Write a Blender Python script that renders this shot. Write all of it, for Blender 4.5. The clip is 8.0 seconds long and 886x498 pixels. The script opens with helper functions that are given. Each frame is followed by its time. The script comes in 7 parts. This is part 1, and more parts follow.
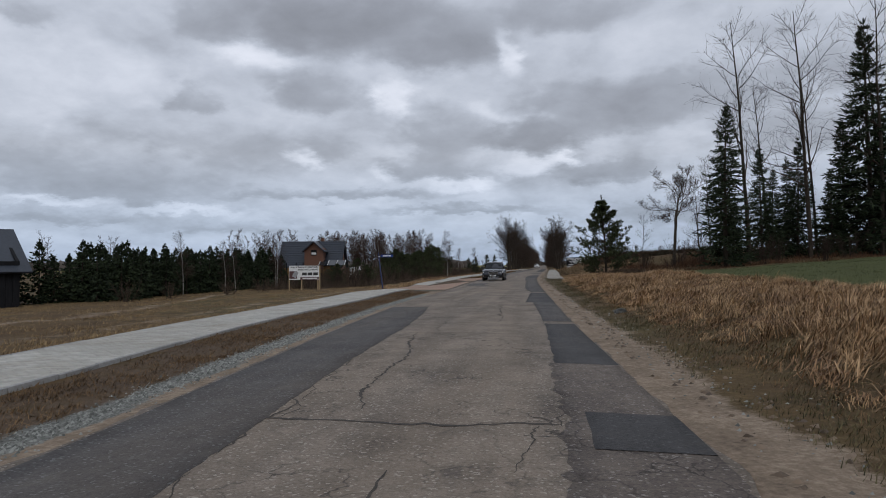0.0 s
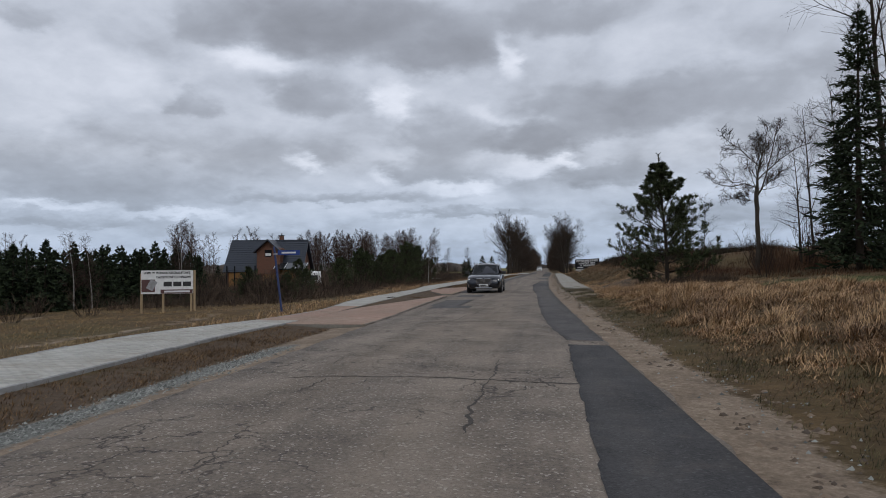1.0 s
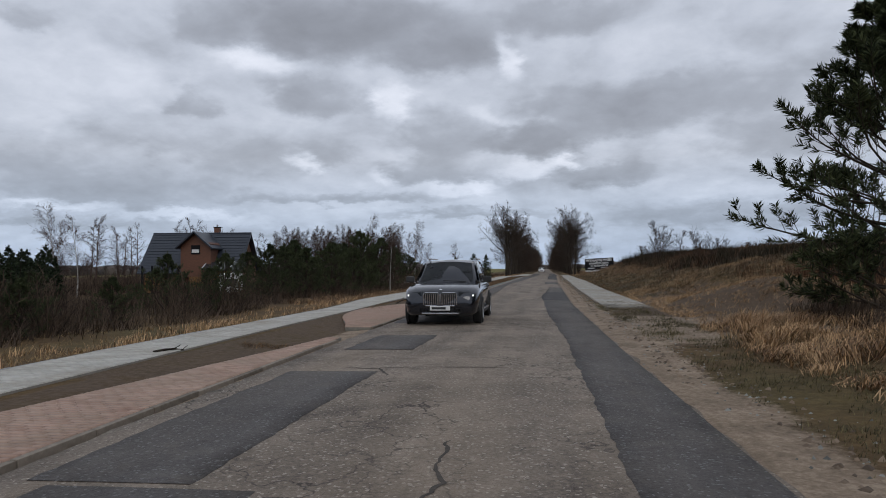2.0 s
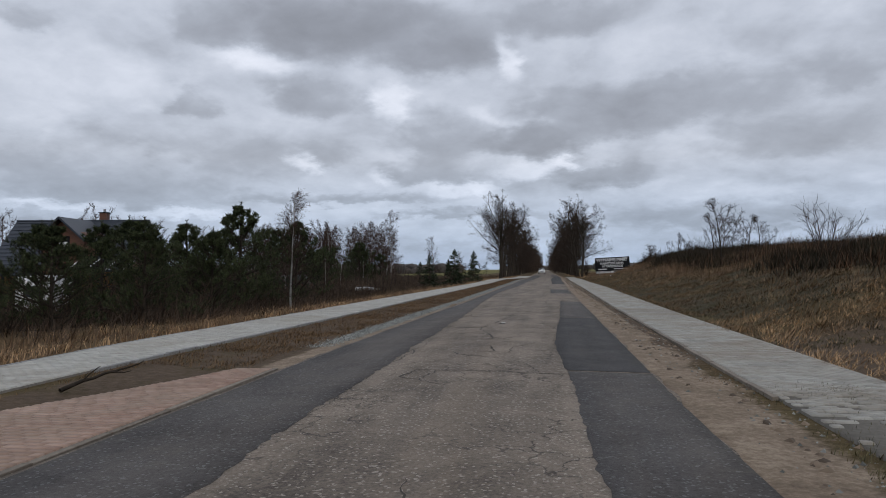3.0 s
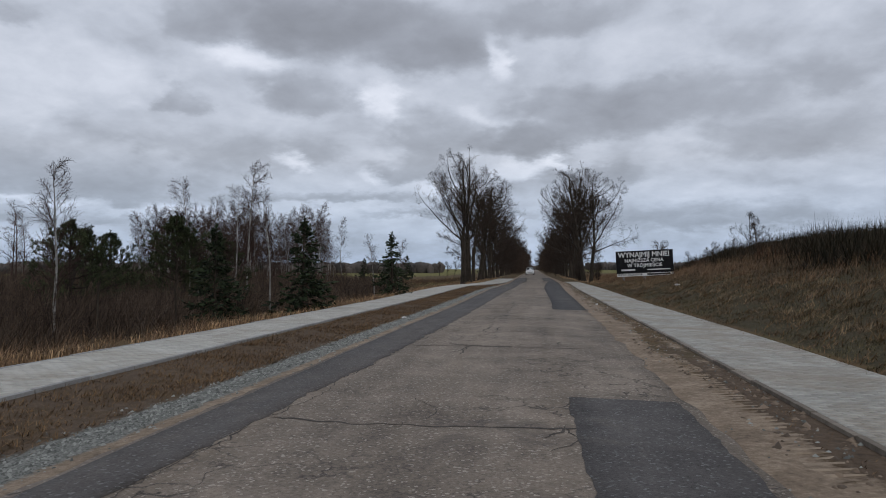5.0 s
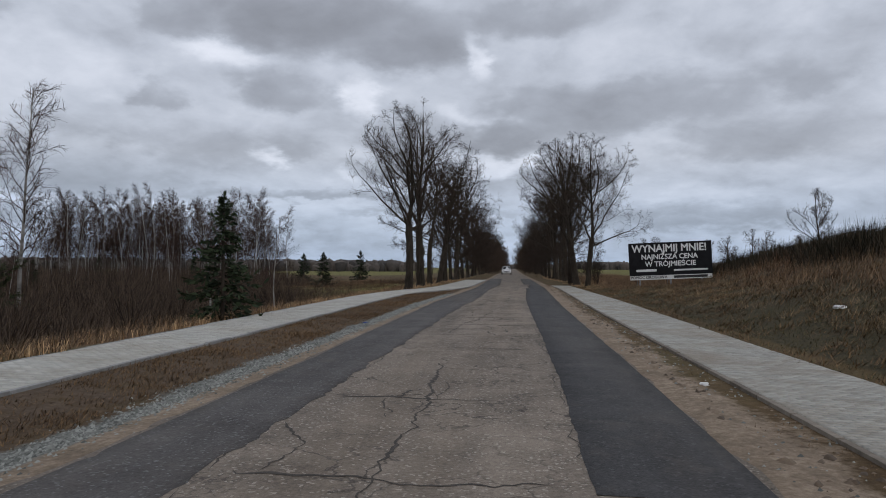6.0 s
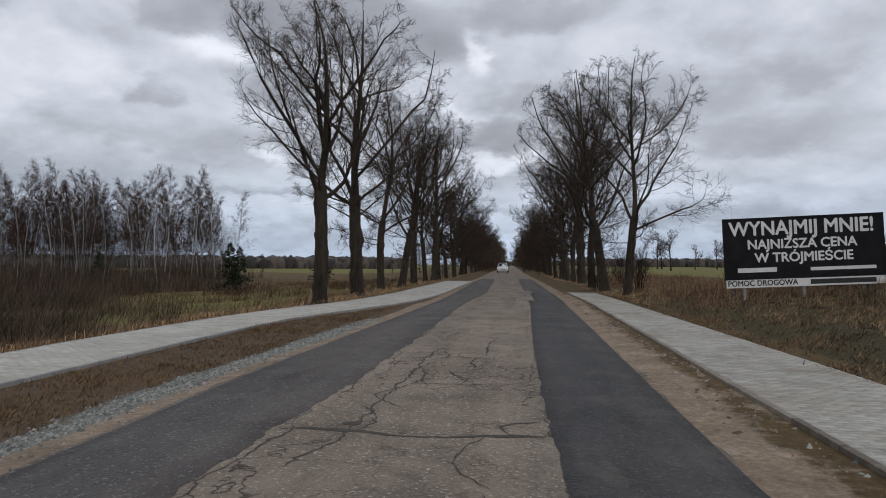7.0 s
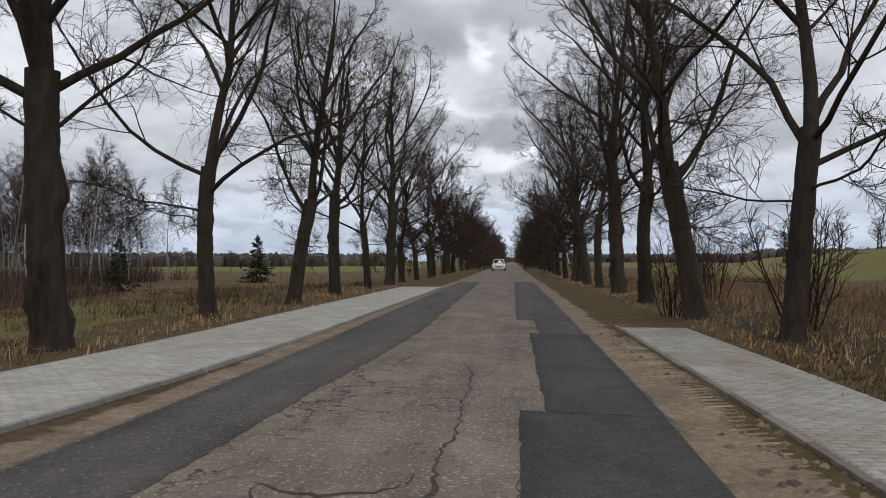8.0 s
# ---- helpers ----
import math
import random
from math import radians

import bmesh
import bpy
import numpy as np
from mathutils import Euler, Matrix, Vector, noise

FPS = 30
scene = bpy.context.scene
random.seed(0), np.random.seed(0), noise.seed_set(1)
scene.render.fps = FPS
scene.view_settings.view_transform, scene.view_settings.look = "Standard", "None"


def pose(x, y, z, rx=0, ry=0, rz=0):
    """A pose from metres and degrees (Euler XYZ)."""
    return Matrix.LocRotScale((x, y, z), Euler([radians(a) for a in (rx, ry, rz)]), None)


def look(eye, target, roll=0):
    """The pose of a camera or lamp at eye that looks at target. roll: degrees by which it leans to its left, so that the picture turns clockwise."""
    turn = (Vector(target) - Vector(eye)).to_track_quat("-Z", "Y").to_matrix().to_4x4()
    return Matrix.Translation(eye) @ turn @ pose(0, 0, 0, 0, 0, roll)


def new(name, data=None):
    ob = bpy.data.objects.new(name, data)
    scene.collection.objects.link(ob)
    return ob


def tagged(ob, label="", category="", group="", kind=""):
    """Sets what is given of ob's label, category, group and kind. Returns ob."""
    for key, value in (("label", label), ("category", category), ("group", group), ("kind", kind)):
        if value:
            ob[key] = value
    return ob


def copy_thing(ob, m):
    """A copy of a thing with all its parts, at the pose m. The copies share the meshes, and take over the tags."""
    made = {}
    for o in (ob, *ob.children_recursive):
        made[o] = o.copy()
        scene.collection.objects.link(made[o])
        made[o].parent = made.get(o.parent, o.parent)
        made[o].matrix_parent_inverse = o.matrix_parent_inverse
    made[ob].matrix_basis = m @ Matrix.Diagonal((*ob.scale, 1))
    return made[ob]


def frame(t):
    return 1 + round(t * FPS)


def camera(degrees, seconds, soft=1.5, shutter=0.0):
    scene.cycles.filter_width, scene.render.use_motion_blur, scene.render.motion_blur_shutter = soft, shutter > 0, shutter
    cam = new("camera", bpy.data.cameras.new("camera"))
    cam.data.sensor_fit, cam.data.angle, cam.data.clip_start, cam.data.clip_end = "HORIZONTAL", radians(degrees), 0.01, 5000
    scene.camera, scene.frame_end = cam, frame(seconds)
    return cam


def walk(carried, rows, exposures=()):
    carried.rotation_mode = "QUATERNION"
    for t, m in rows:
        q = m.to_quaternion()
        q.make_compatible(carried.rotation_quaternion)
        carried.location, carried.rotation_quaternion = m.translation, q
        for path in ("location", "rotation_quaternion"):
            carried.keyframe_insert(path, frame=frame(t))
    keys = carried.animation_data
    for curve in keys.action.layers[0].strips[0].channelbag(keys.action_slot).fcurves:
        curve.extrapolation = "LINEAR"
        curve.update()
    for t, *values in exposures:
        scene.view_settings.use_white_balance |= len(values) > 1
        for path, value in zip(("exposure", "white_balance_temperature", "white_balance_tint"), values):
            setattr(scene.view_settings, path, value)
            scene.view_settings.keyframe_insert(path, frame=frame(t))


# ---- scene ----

# ---------------------------------------------------------------- camera
cam = camera(66.5, 8.0, soft=0.95)
walk(cam, [
    (0, pose(-0.304, -0.343, 1.5, 91.34, 0.32, 8.81)),
    (0.5, pose(-0.933, 10.943, 1.5, 91.46, 0.43, 8.78)),
    (1, pose(-1.540, 22.049, 1.5, 91.61, 0.45, 8.82)),
    (1.5, pose(-2.061, 32.977, 1.5, 91.72, 0.43, 8.77)),
    (1.7, pose(-2.239, 37.299, 1.5, 91.67, 0.38, 8.83)),
    (2.8, pose(-2.886, 60.615, 1.5, 91.65, 0.46, 8.74)),
    (3, pose(-2.950, 64.778, 1.5, 91.71, 0.28, 8.76)),
    (3.5, pose(-3.058, 75.099, 1.5, 91.76, 0.39, 8.66)),
    (4, pose(-3.108, 85.314, 1.5, 91.70, 0.33, 8.54)),
    (4.2, pose(-3.117, 89.376, 1.5, 91.66, 0.16, 8.50)),
    (5.3, pose(-3.108, 111.575, 1.5, 91.63, -0.11, 7.56)),
    (5.5, pose(-3.099, 115.604, 1.5, 91.59, -0.18, 7.31)),
    (6, pose(-3.061, 125.695, 1.5, 91.52, -0.42, 5.96)),
    (6.5, pose(-2.987, 135.849, 1.5, 91.38, -0.51, 5.96)),
    (7, pose(-2.850, 146.113, 1.5, 91.26, -0.37, 5.85)),
    (7.5, pose(-2.613, 156.536, 1.5, 91.18, -0.42, 5.80)),
    (8, pose(-2.233, 167.170, 1.5, 90.98, -0.03, 6.04)),
], exposures=((0.0, -0.14, 6500, 10), (1.5, -0.10, 6500, 10), (3.0, -0.08, 6500, 10), (5.5, -0.12, 6500, 10), (6.5, -0.06, 6550, 10), (7.0, 0.04, 6700, 10), (7.5, 0.08, 6750, 10), (8.0, 0.22, 6950, 10)))

# ---------------------------------------------------------------- plan of the road (metres along y)
RIGHT_EDGE = ((-60, 4.7), (0, 1.32), (5, 1.02), (17, 0.34), (41, -0.62), (56, -1.12), (72, -1.48), (95, -1.48),
              (120, -1.42), (137, -1.23), (152, -1.16), (175, -0.76), (200, -0.85), (260, -1.25), (400, -1.6), (1200, -1.9))
LEFT_EDGE = ((-60, -0.9), (0, -4.1), (5, -4.3), (9, -4.7), (14, -5.15), (24, -5.85), (40, -6.25), (60, -6.75), (75, -6.92),
             (90, -6.75), (95, -6.6), (120, -6.5), (133, -6.35), (155, -6.4), (175, -5.75), (200, -5.95), (260, -6.3),
             (400, -6.6), (1200, -6.9))
WALK_L_IN = ((-60, -3.2), (0, -6.4), (7, -6.85), (13, -7.6), (19, -8.05), (29, -8.3), (36, -8.8), (38, -8.9), (41, -8.5), (47, -8.9), (52, -9.1), (60, -9.4), (69, -9.5), (74, -9.75), (85, -9.5),
             (105, -9.3), (120, -9.1), (140, -8.85), (155, -9.0), (164, -8.85), (167, -8.0), (170, -7.2), (174, -6.6), (180, -6.35), (206, -6.3))
WALK_L_OUT = ((-60, -5.3), (0, -8.5), (9.4, -9.2), (15, -9.75), (32, -10.5), (36.5, -11.1), (38.5, -10.5), (41, -9.85), (44, -9.55), (47, -9.7), (51, -10.45), (55, -10.7), (69, -10.75), (76, -11.5), (95, -11.3),
              (122, -10.7), (138, -10.55), (158, -10.95), (165, -10.6), (168, -10.1), (171, -9.3), (178, -8.7), (206, -8.5))
WALK_R_IN = ((71, -0.35), (92, -0.4), (118, -0.2), (133, -0.15), (152, -0.1), (173, 0.22), (183, 0.1))
WALK_R_OUT = ((71, 1.35), (88, 1.3), (97, 1.38), (121, 1.72), (138, 1.6), (156, 1.78), (175, 1.62), (183, 1.5))


def along(knots, y):
    """Reads a line of the plan at y, eased between its knots."""
    k = np.array(knots, float)
    y = np.asarray(y, float)
    s = sum(np.interp(y + o, k[:, 0], k[:, 1]) for o in (-2.0, -1.0, 0.0, 1.0, 2.0))
    return s / 5.0


def smooth(a, b, v):
    s = np.clip((np.asarray(v, float) - a) / (b - a), 0, 1)
    return s * s * (3 - 2 * s)


def wobble(x, y, size, seed=0.0):
    """A gentle, repeatable unevenness between about -1 and 1."""
    x, y = np.asarray(x) / size, np.asarray(y) / size
    return (np.sin(1.7 * x + 0.9 * y + seed) + np.sin(-1.1 * x + 1.9 * y + 2.3 + seed * 1.7)
            + np.sin(2.9 * x - 0.7 * y + 4.1 + seed * 0.6) + np.sin(0.6 * x + 3.3 * y + 1.2 + seed * 2.1)) / 4


def height(x, y):
    """The ground's height."""
    x, y = np.broadcast_arrays(np.asarray(x, float), np.asarray(y, float))
    dr = x - along(RIGHT_EDGE, y)
    out = np.where(y < 206, along(WALK_L_OUT, np.minimum(y, 206)), along(LEFT_EDGE, y) - 2.0)
    dl = out - x
    # grass bank and rising field on the right of the first stretch
    bank = np.interp(dr, (0, 1.0, 1.9, 3.0, 4.6, 7, 15, 26, 45, 90), (-0.03, -0.02, 0.05, 0.27, 0.50, 0.60, 1.12, 1.95, 2.5, 2.6))
    # dirt entry, then the hillside beside the paved path
    entry = np.interp(dr, (0, 1, 6, 9, 16, 26, 45, 90), (-0.03, -0.02, 0.0, 0.7, 1.5, 2.1, 2.5, 2.6))
    hill = np.interp(dr, (0, 0.9, 3.2, 4.2, 6.5, 10, 16, 30, 90), (-0.03, -0.02, 0.0, 0.22, 1.0, 1.95, 2.8, 3.2, 3.2))
    flat = np.interp(dr, (0, 0.9, 3.2, 5.0, 10, 40, 90), (-0.03, -0.02, 0.0, 0.2, 0.32, 0.3, 0.3))
    a, b, c = smooth(58, 66, y), smooth(75, 84, y), smooth(130, 170, y - 3.2 * np.maximum(x - 5, 0))
    right = ((bank * (1 - a) + entry * a) * (1 - b) + hill * b) * (1 - c) + flat * c
    drop = np.interp(dl, (0, 0.3, 2, 8, 20, 36, 80), (0.0, -0.02, -0.3, -0.52, -0.9, -1.2, -1.3))
    easy = np.interp(dl, (0, 0.3, 3, 10, 30, 80), (0.0, -0.02, -0.14, -0.5, -1.0, -1.2))
    d = smooth(160, 175, y)
    left = drop * (1 - d) + easy * d
    verge = -0.02 - (0.07 - 0.06 * smooth(164, 172, y)) * np.sin(np.pi * np.clip((along(LEFT_EDGE, y) - x) / np.maximum(along(LEFT_EDGE, y) - out - 2.0, 0.4), 0, 1))
    right = right + 0.95 * np.exp(-((x - 5.2) / 2.3) ** 2 - ((y - 70.5) / 3.2) ** 2) * smooth(2.6, 4.5, dr)
    z = np.where(dr > 0, right, np.where(dl > 0, left, np.where(x < along(LEFT_EDGE, y), verge, -0.05)))
    rough = np.where(dl > 0, smooth(0.6, 4.0, dl), np.where((y > 70) & (y < 186), smooth(3.5, 6.0, dr), smooth(0.6, 4.0, dr)))
    z = z + rough * (0.10 * wobble(x, y, 3.1) + 0.05 * wobble(x, y, 1.1, 2.0) + 0.22 * wobble(x, y, 17.0, 5.0))
    return z - 0.012 * np.maximum(np.hypot(x, y - 80) - 400, 0) * 0.02


# ---------------------------------------------------------------- sky and light
world = bpy.data.worlds.new("overcast_sky")
scene.world = world
world.use_nodes = True
W = world.node_tree
W.nodes.clear()


def wnode(kind):
    return W.nodes.new(kind)


def wmath(op, a, b=None, clamp=False):
    n = wnode("ShaderNodeMath")
    n.operation, n.use_clamp = op, clamp
    for i, v in enumerate((a, b)):
        if v is None:
            continue
        if isinstance(v, (int, float)):
            n.inputs[i].default_value = v
        else:
            W.links.new(v, n.inputs[i])
    return n.outputs[0]


coords = wnode("ShaderNodeTexCoord")
split = wnode("ShaderNodeSeparateXYZ")
W.links.new(coords.outputs["Generated"], split.inputs[0])
dx, dy, dz = split.outputs
azimuth = wmath("MULTIPLY", wmath("ARCTAN2", dx, dy), 57.2958)
elevation = wmath("MULTIPLY", wmath("ARCSINE", dz), 57.2958)
lifted = wmath("ADD", wmath("MAXIMUM", dz, 0.0), 0.36)
flatten = wnode("ShaderNodeCombineXYZ")
W.links.new(wmath("DIVIDE", dx, lifted), flatten.inputs[0])
W.links.new(wmath("DIVIDE", dy, lifted), flatten.inputs[1])
flatten.inputs[2].default_value = 3.7


def cloud_noise(scale, detail, rough, distortion):
    n = wnode("ShaderNodeTexNoise")
    n.inputs["Scale"].default_value, n.inputs["Detail"].default_value = scale, detail
    n.inputs["Roughness"].default_value, n.inputs["Distortion"].default_value = rough, distortion
    W.links.new(flatten.outputs[0], n.inputs["Vector"])
    return n.outputs["Fac"]


broad = cloud_noise(2.6, 3.0, 0.5, 0.3)
billow = cloud_noise(6.0, 7.0, 0.52, 0.25)
wisp = cloud_noise(16.0, 6.0, 0.6, 0.2)
# the edges of the clouds are frayed by moving the look-up a little
fray = wnode("ShaderNodeTexNoise")
fray.inputs["Scale"].default_value, fray.inputs["Detail"].default_value, fray.inputs["Roughness"].default_value = 8.0, 7.0, 0.58
W.links.new(flatten.outputs[0], fray.inputs["Vector"])
fray_rgb = wnode("ShaderNodeSeparateColor")
W.links.new(fray.outputs["Color"], fray_rgb.inputs[0])
az_w = wmath("ADD", azimuth, wmath("MULTIPLY", wmath("SUBTRACT", fray_rgb.outputs[0], 0.5), 6.5))
el_w = wmath("ADD", elevation, wmath("MULTIPLY", wmath("SUBTRACT", fray_rgb.outputs[1], 0.5), 3.2))

# azimuth, elevation, half widths in degrees, tone from 0 (white) to 1 (slate grey): thin places, far clouds, near clouds
GAPS = ((-24.3, 17.0, 4.3, 1.3, 0.10), (-35.0, 14.5, 6.9, 3.1, 0.30), (-40.2, 13.0, 4.5, 4.5, 0.30), (-13.3, 14.0, 2.4, 1.6, 0.12), (-3.5, 17.6, 1.7, 2.7, 0.12),
        (-5.6, 12.2, 2.2, 1.6, 0.10), (-19.9, 9.0, 2.1, 1.1, 0.12), (-13.8, 7.6, 1.4, 0.8, 0.12), (-1.8, 8.2, 2.8, 1.1, 0.18), (1.5, 8.6, 1.9, 0.6, 0.10),
        (-38.3, 4.9, 4.7, 0.5, 0.12), (-29.6, 4.5, 5.6, 0.5, 0.20), (10.5, 17.3, 5.3, 2.7, 0.34), (19.8, 18.1, 5.5, 1.8, 0.42), (19.3, 7.7, 6.4, 1.3, 0.42),
        (-6.6, 6.8, 2.9, 0.7, 0.15), (14.2, 5.8, 6.3, 0.7, 0.36), (-8.0, 3.0, 5.7, 1.1, 0.36))
FAR_CLOUDS = ((-17.6, 6.0, 10.8, 0.6, 0.62), (-36.8, 3.7, 10.3, 0.6, 0.55), (-6.6, 4.7, 8.6, 0.5, 0.62), (15.0, 4.2, 14.0, 1.3, 0.62), (-24.4, 3.3, 11.3, 0.7, 0.50),
              (-34.9, 6.8, 9.8, 2.2, 0.60), (-40.1, 8.7, 6.1, 2.0, 0.55), (-25.8, 10.1, 5.8, 2.2, 0.55), (-30.9, 10.7, 2.6, 1.6, 0.52), (4.7, 7.8, 4.4, 1.2, 0.74),
              (-10.0, 8.2, 5.3, 1.2, 0.66), (-18.1, 10.2, 2.8, 1.3, 0.60), (19.3, 10.6, 7.5, 2.7, 0.60))
NEAR_CLOUDS = ((-8.5, 11.3, 5.3, 2.7, 0.66), (-0.6, 10.7, 5.4, 1.6, 0.86), (5.5, 12.9, 8.0, 2.6, 0.76), (13.5, 13.8, 6.5, 2.4, 0.66), (-19.2, 14.3, 4.4, 2.0, 0.66),
               (-29.1, 13.3, 1.9, 1.2, 0.62), (22.3, 14.6, 3.4, 1.8, 0.60), (-15.7, 19.3, 14.6, 2.6, 0.72), (-17.0, 20.3, 10.5, 2.3, 0.84), (-9.0, 18.2, 5.0, 2.3, 0.76),
               (1.5, 20.4, 6.1, 1.6, 0.66), (-27.6, 19.5, 3.5, 2.2, 0.66), (-40.6, 18.0, 2.3, 1.1, 0.55))
tone = wmath("ADD", 0.43, wmath("MULTIPLY", wmath("SUBTRACT", broad, 0.5), 0.5))
for layer, cover, soft in ((GAPS, 0.95, 1.0), (FAR_CLOUDS, 0.8, 0.8), (NEAR_CLOUDS, 0.82, 0.75)):
    for a0, e0, wa, we, grey in layer:
        u = wmath("DIVIDE", wmath("SUBTRACT", az_w, a0), wa)
        v = wmath("DIVIDE", wmath("SUBTRACT", el_w, e0), we)
        r = wmath("SQRT", wmath("ADD", wmath("MULTIPLY", u, u), wmath("MULTIPLY", v, v)))
        d = wmath("DIVIDE", wmath("SUBTRACT", 1.2, r), soft, clamp=True)
        d = wmath("MULTIPLY", wmath("MULTIPLY", d, d), wmath("SUBTRACT", 3.0, wmath("MULTIPLY", d, 2.0)))
        # a cloud is darker below than on top
        under = wmath("SUBTRACT", grey, wmath("MULTIPLY", v, 0.14 if grey > 0.4 else 0.0))
        tone = wmath("ADD", tone, wmath("MULTIPLY", wmath("MULTIPLY", d, cover), wmath("SUBTRACT", under, tone)))
tone = wmath("ADD", tone, wmath("MULTIPLY", wmath("SUBTRACT", billow, 0.5), 0.42))
tone = wmath("ADD", tone, wmath("MULTIPLY", wmath("SUBTRACT", wisp, 0.5), 0.2))
shade = wnode("ShaderNodeValToRGB")
W.links.new(tone, shade.inputs[0])
shade.color_ramp.elements[0].position = 0.04
shade.color_ramp.elements[0].color = (0.93, 0.97, 1.08, 1)
shade.color_ramp.elements[1].position = 1.0
shade.color_ramp.elements[1].color = (0.265, 0.278, 0.315, 1)
for pos, col in ((0.24, (0.755, 0.80, 0.905, 1)), (0.42, (0.59, 0.635, 0.73, 1)), (0.58, (0.445, 0.478, 0.55, 1)), (0.78, (0.345, 0.366, 0.42, 1))):
    e = shade.color_ramp.elements.new(pos)
    e.color = col
# the air low over the horizon is bluer
low_air = wnode("ShaderNodeMix")
low_air.data_type, low_air.blend_type = "RGBA", "MULTIPLY"
W.links.new(wmath("SUBTRACT", 1.0, wmath("DIVIDE", elevation, 9.0), clamp=True), low_air.inputs[0])
W.links.new(shade.outputs[0], low_air.inputs[6])
low_air.inputs[7].default_value = (0.74, 0.85, 0.98, 1)
clouds = wnode("ShaderNodeBackground")
W.links.new(low_air.outputs[2], clouds.inputs["Color"])
clouds.inputs["Strength"].default_value = 1.0
sky = wnode("ShaderNodeTexSky")
sky.sky_type, sky.sun_disc, sky.sun_elevation, sky.sun_rotation = "NISHITA", False, radians(38), radians(158)
blue = wnode("ShaderNodeBackground")
W.links.new(sky.outputs[0], blue.inputs["Color"])
blue.inputs["Strength"].default_value = 0.08
both = wnode("ShaderNodeMixShader")
both.inputs[0].default_value = 0.93
W.links.new(blue.outputs[0], both.inputs[1])
W.links.new(clouds.outputs[0], both.inputs[2])
final = wnode("ShaderNodeOutputWorld")
W.links.new(both.outputs[0], final.inputs["Surface"])

sun = new("sun", bpy.data.lights.new("sun", "SUN"))
sun.data.energy, sun.data.angle, sun.data.color = 0.6, radians(30), (1.0, 0.96, 0.9)
sun.matrix_world = look((60, -90, 120), (0, 60, 0))

# ---------------------------------------------------------------- materials
def node(nt, kind):
    return nt.nodes.new(kind)


def noise_tex(nt, scale, detail=5.0, rough=0.6, vec=None, distortion=0.0):
    n = node(nt, "ShaderNodeTexNoise")
    n.inputs["Scale"].default_value, n.inputs["Detail"].default_value = scale, detail
    n.inputs["Roughness"].default_value, n.inputs["Distortion"].default_value = rough, distortion
    if vec is not None:
        nt.links.new(vec, n.inputs["Vector"])
    return n.outputs["Fac"]


def ramp(nt, fac, stops):
    n = node(nt, "ShaderNodeValToRGB")
    nt.links.new(fac, n.inputs[0])
    els = n.color_ramp.elements
    while len(els) > 1:
        els.remove(els[-1])
    for i, (pos, col) in enumerate(stops):
        e = els[0] if i == 0 else els.new(pos)
        e.position = pos
        e.color = (*col, 1) if len(col) == 3 else col
    return n.outputs[0]


def blend(nt, fac, a, b, mode="MIX"):
    n = node(nt, "ShaderNodeMix")
    n.data_type, n.blend_type = "RGBA", mode
    for i, v in ((0, fac), (6, a), (7, b)):
        if isinstance(v, (int, float)):
            n.inputs[i].default_value = v
        elif isinstance(v, tuple):
            n.inputs[i].default_value = (*v, 1)
        else:
            nt.links.new(v, n.inputs[i])
    return n.outputs[2]


def calc(nt, op, a, b=0.0, clamp=False):
    n = node(nt, "ShaderNodeMath")
    n.operation, n.use_clamp = op, clamp
    for i, v in ((0, a), (1, b)):
        if isinstance(v, (int, float)):
            n.inputs[i].default_value = v
        else:
            nt.links.new(v, n.inputs[i])
    return n.outputs[0]


def bump_on(nt, fac, strength, distance=0.01):
    b = node(nt, "ShaderNodeBump")
    b.inputs["Strength"].default_value, b.inputs["Distance"].default_value = strength, distance
    nt.links.new(fac, b.inputs["Height"])
    nt.links.new(b.outputs[0], nt.nodes["Principled BSDF"].inputs["Normal"])


def base(name, rough=0.8, metal=0.0):
    m = bpy.data.materials.new(name)
    m.use_nodes = True
    p = m.node_tree.nodes["Principled BSDF"]
    p.inputs["Roughness"].default_value, p.inputs["Metallic"].default_value = rough, metal
    return m, m.node_tree, p


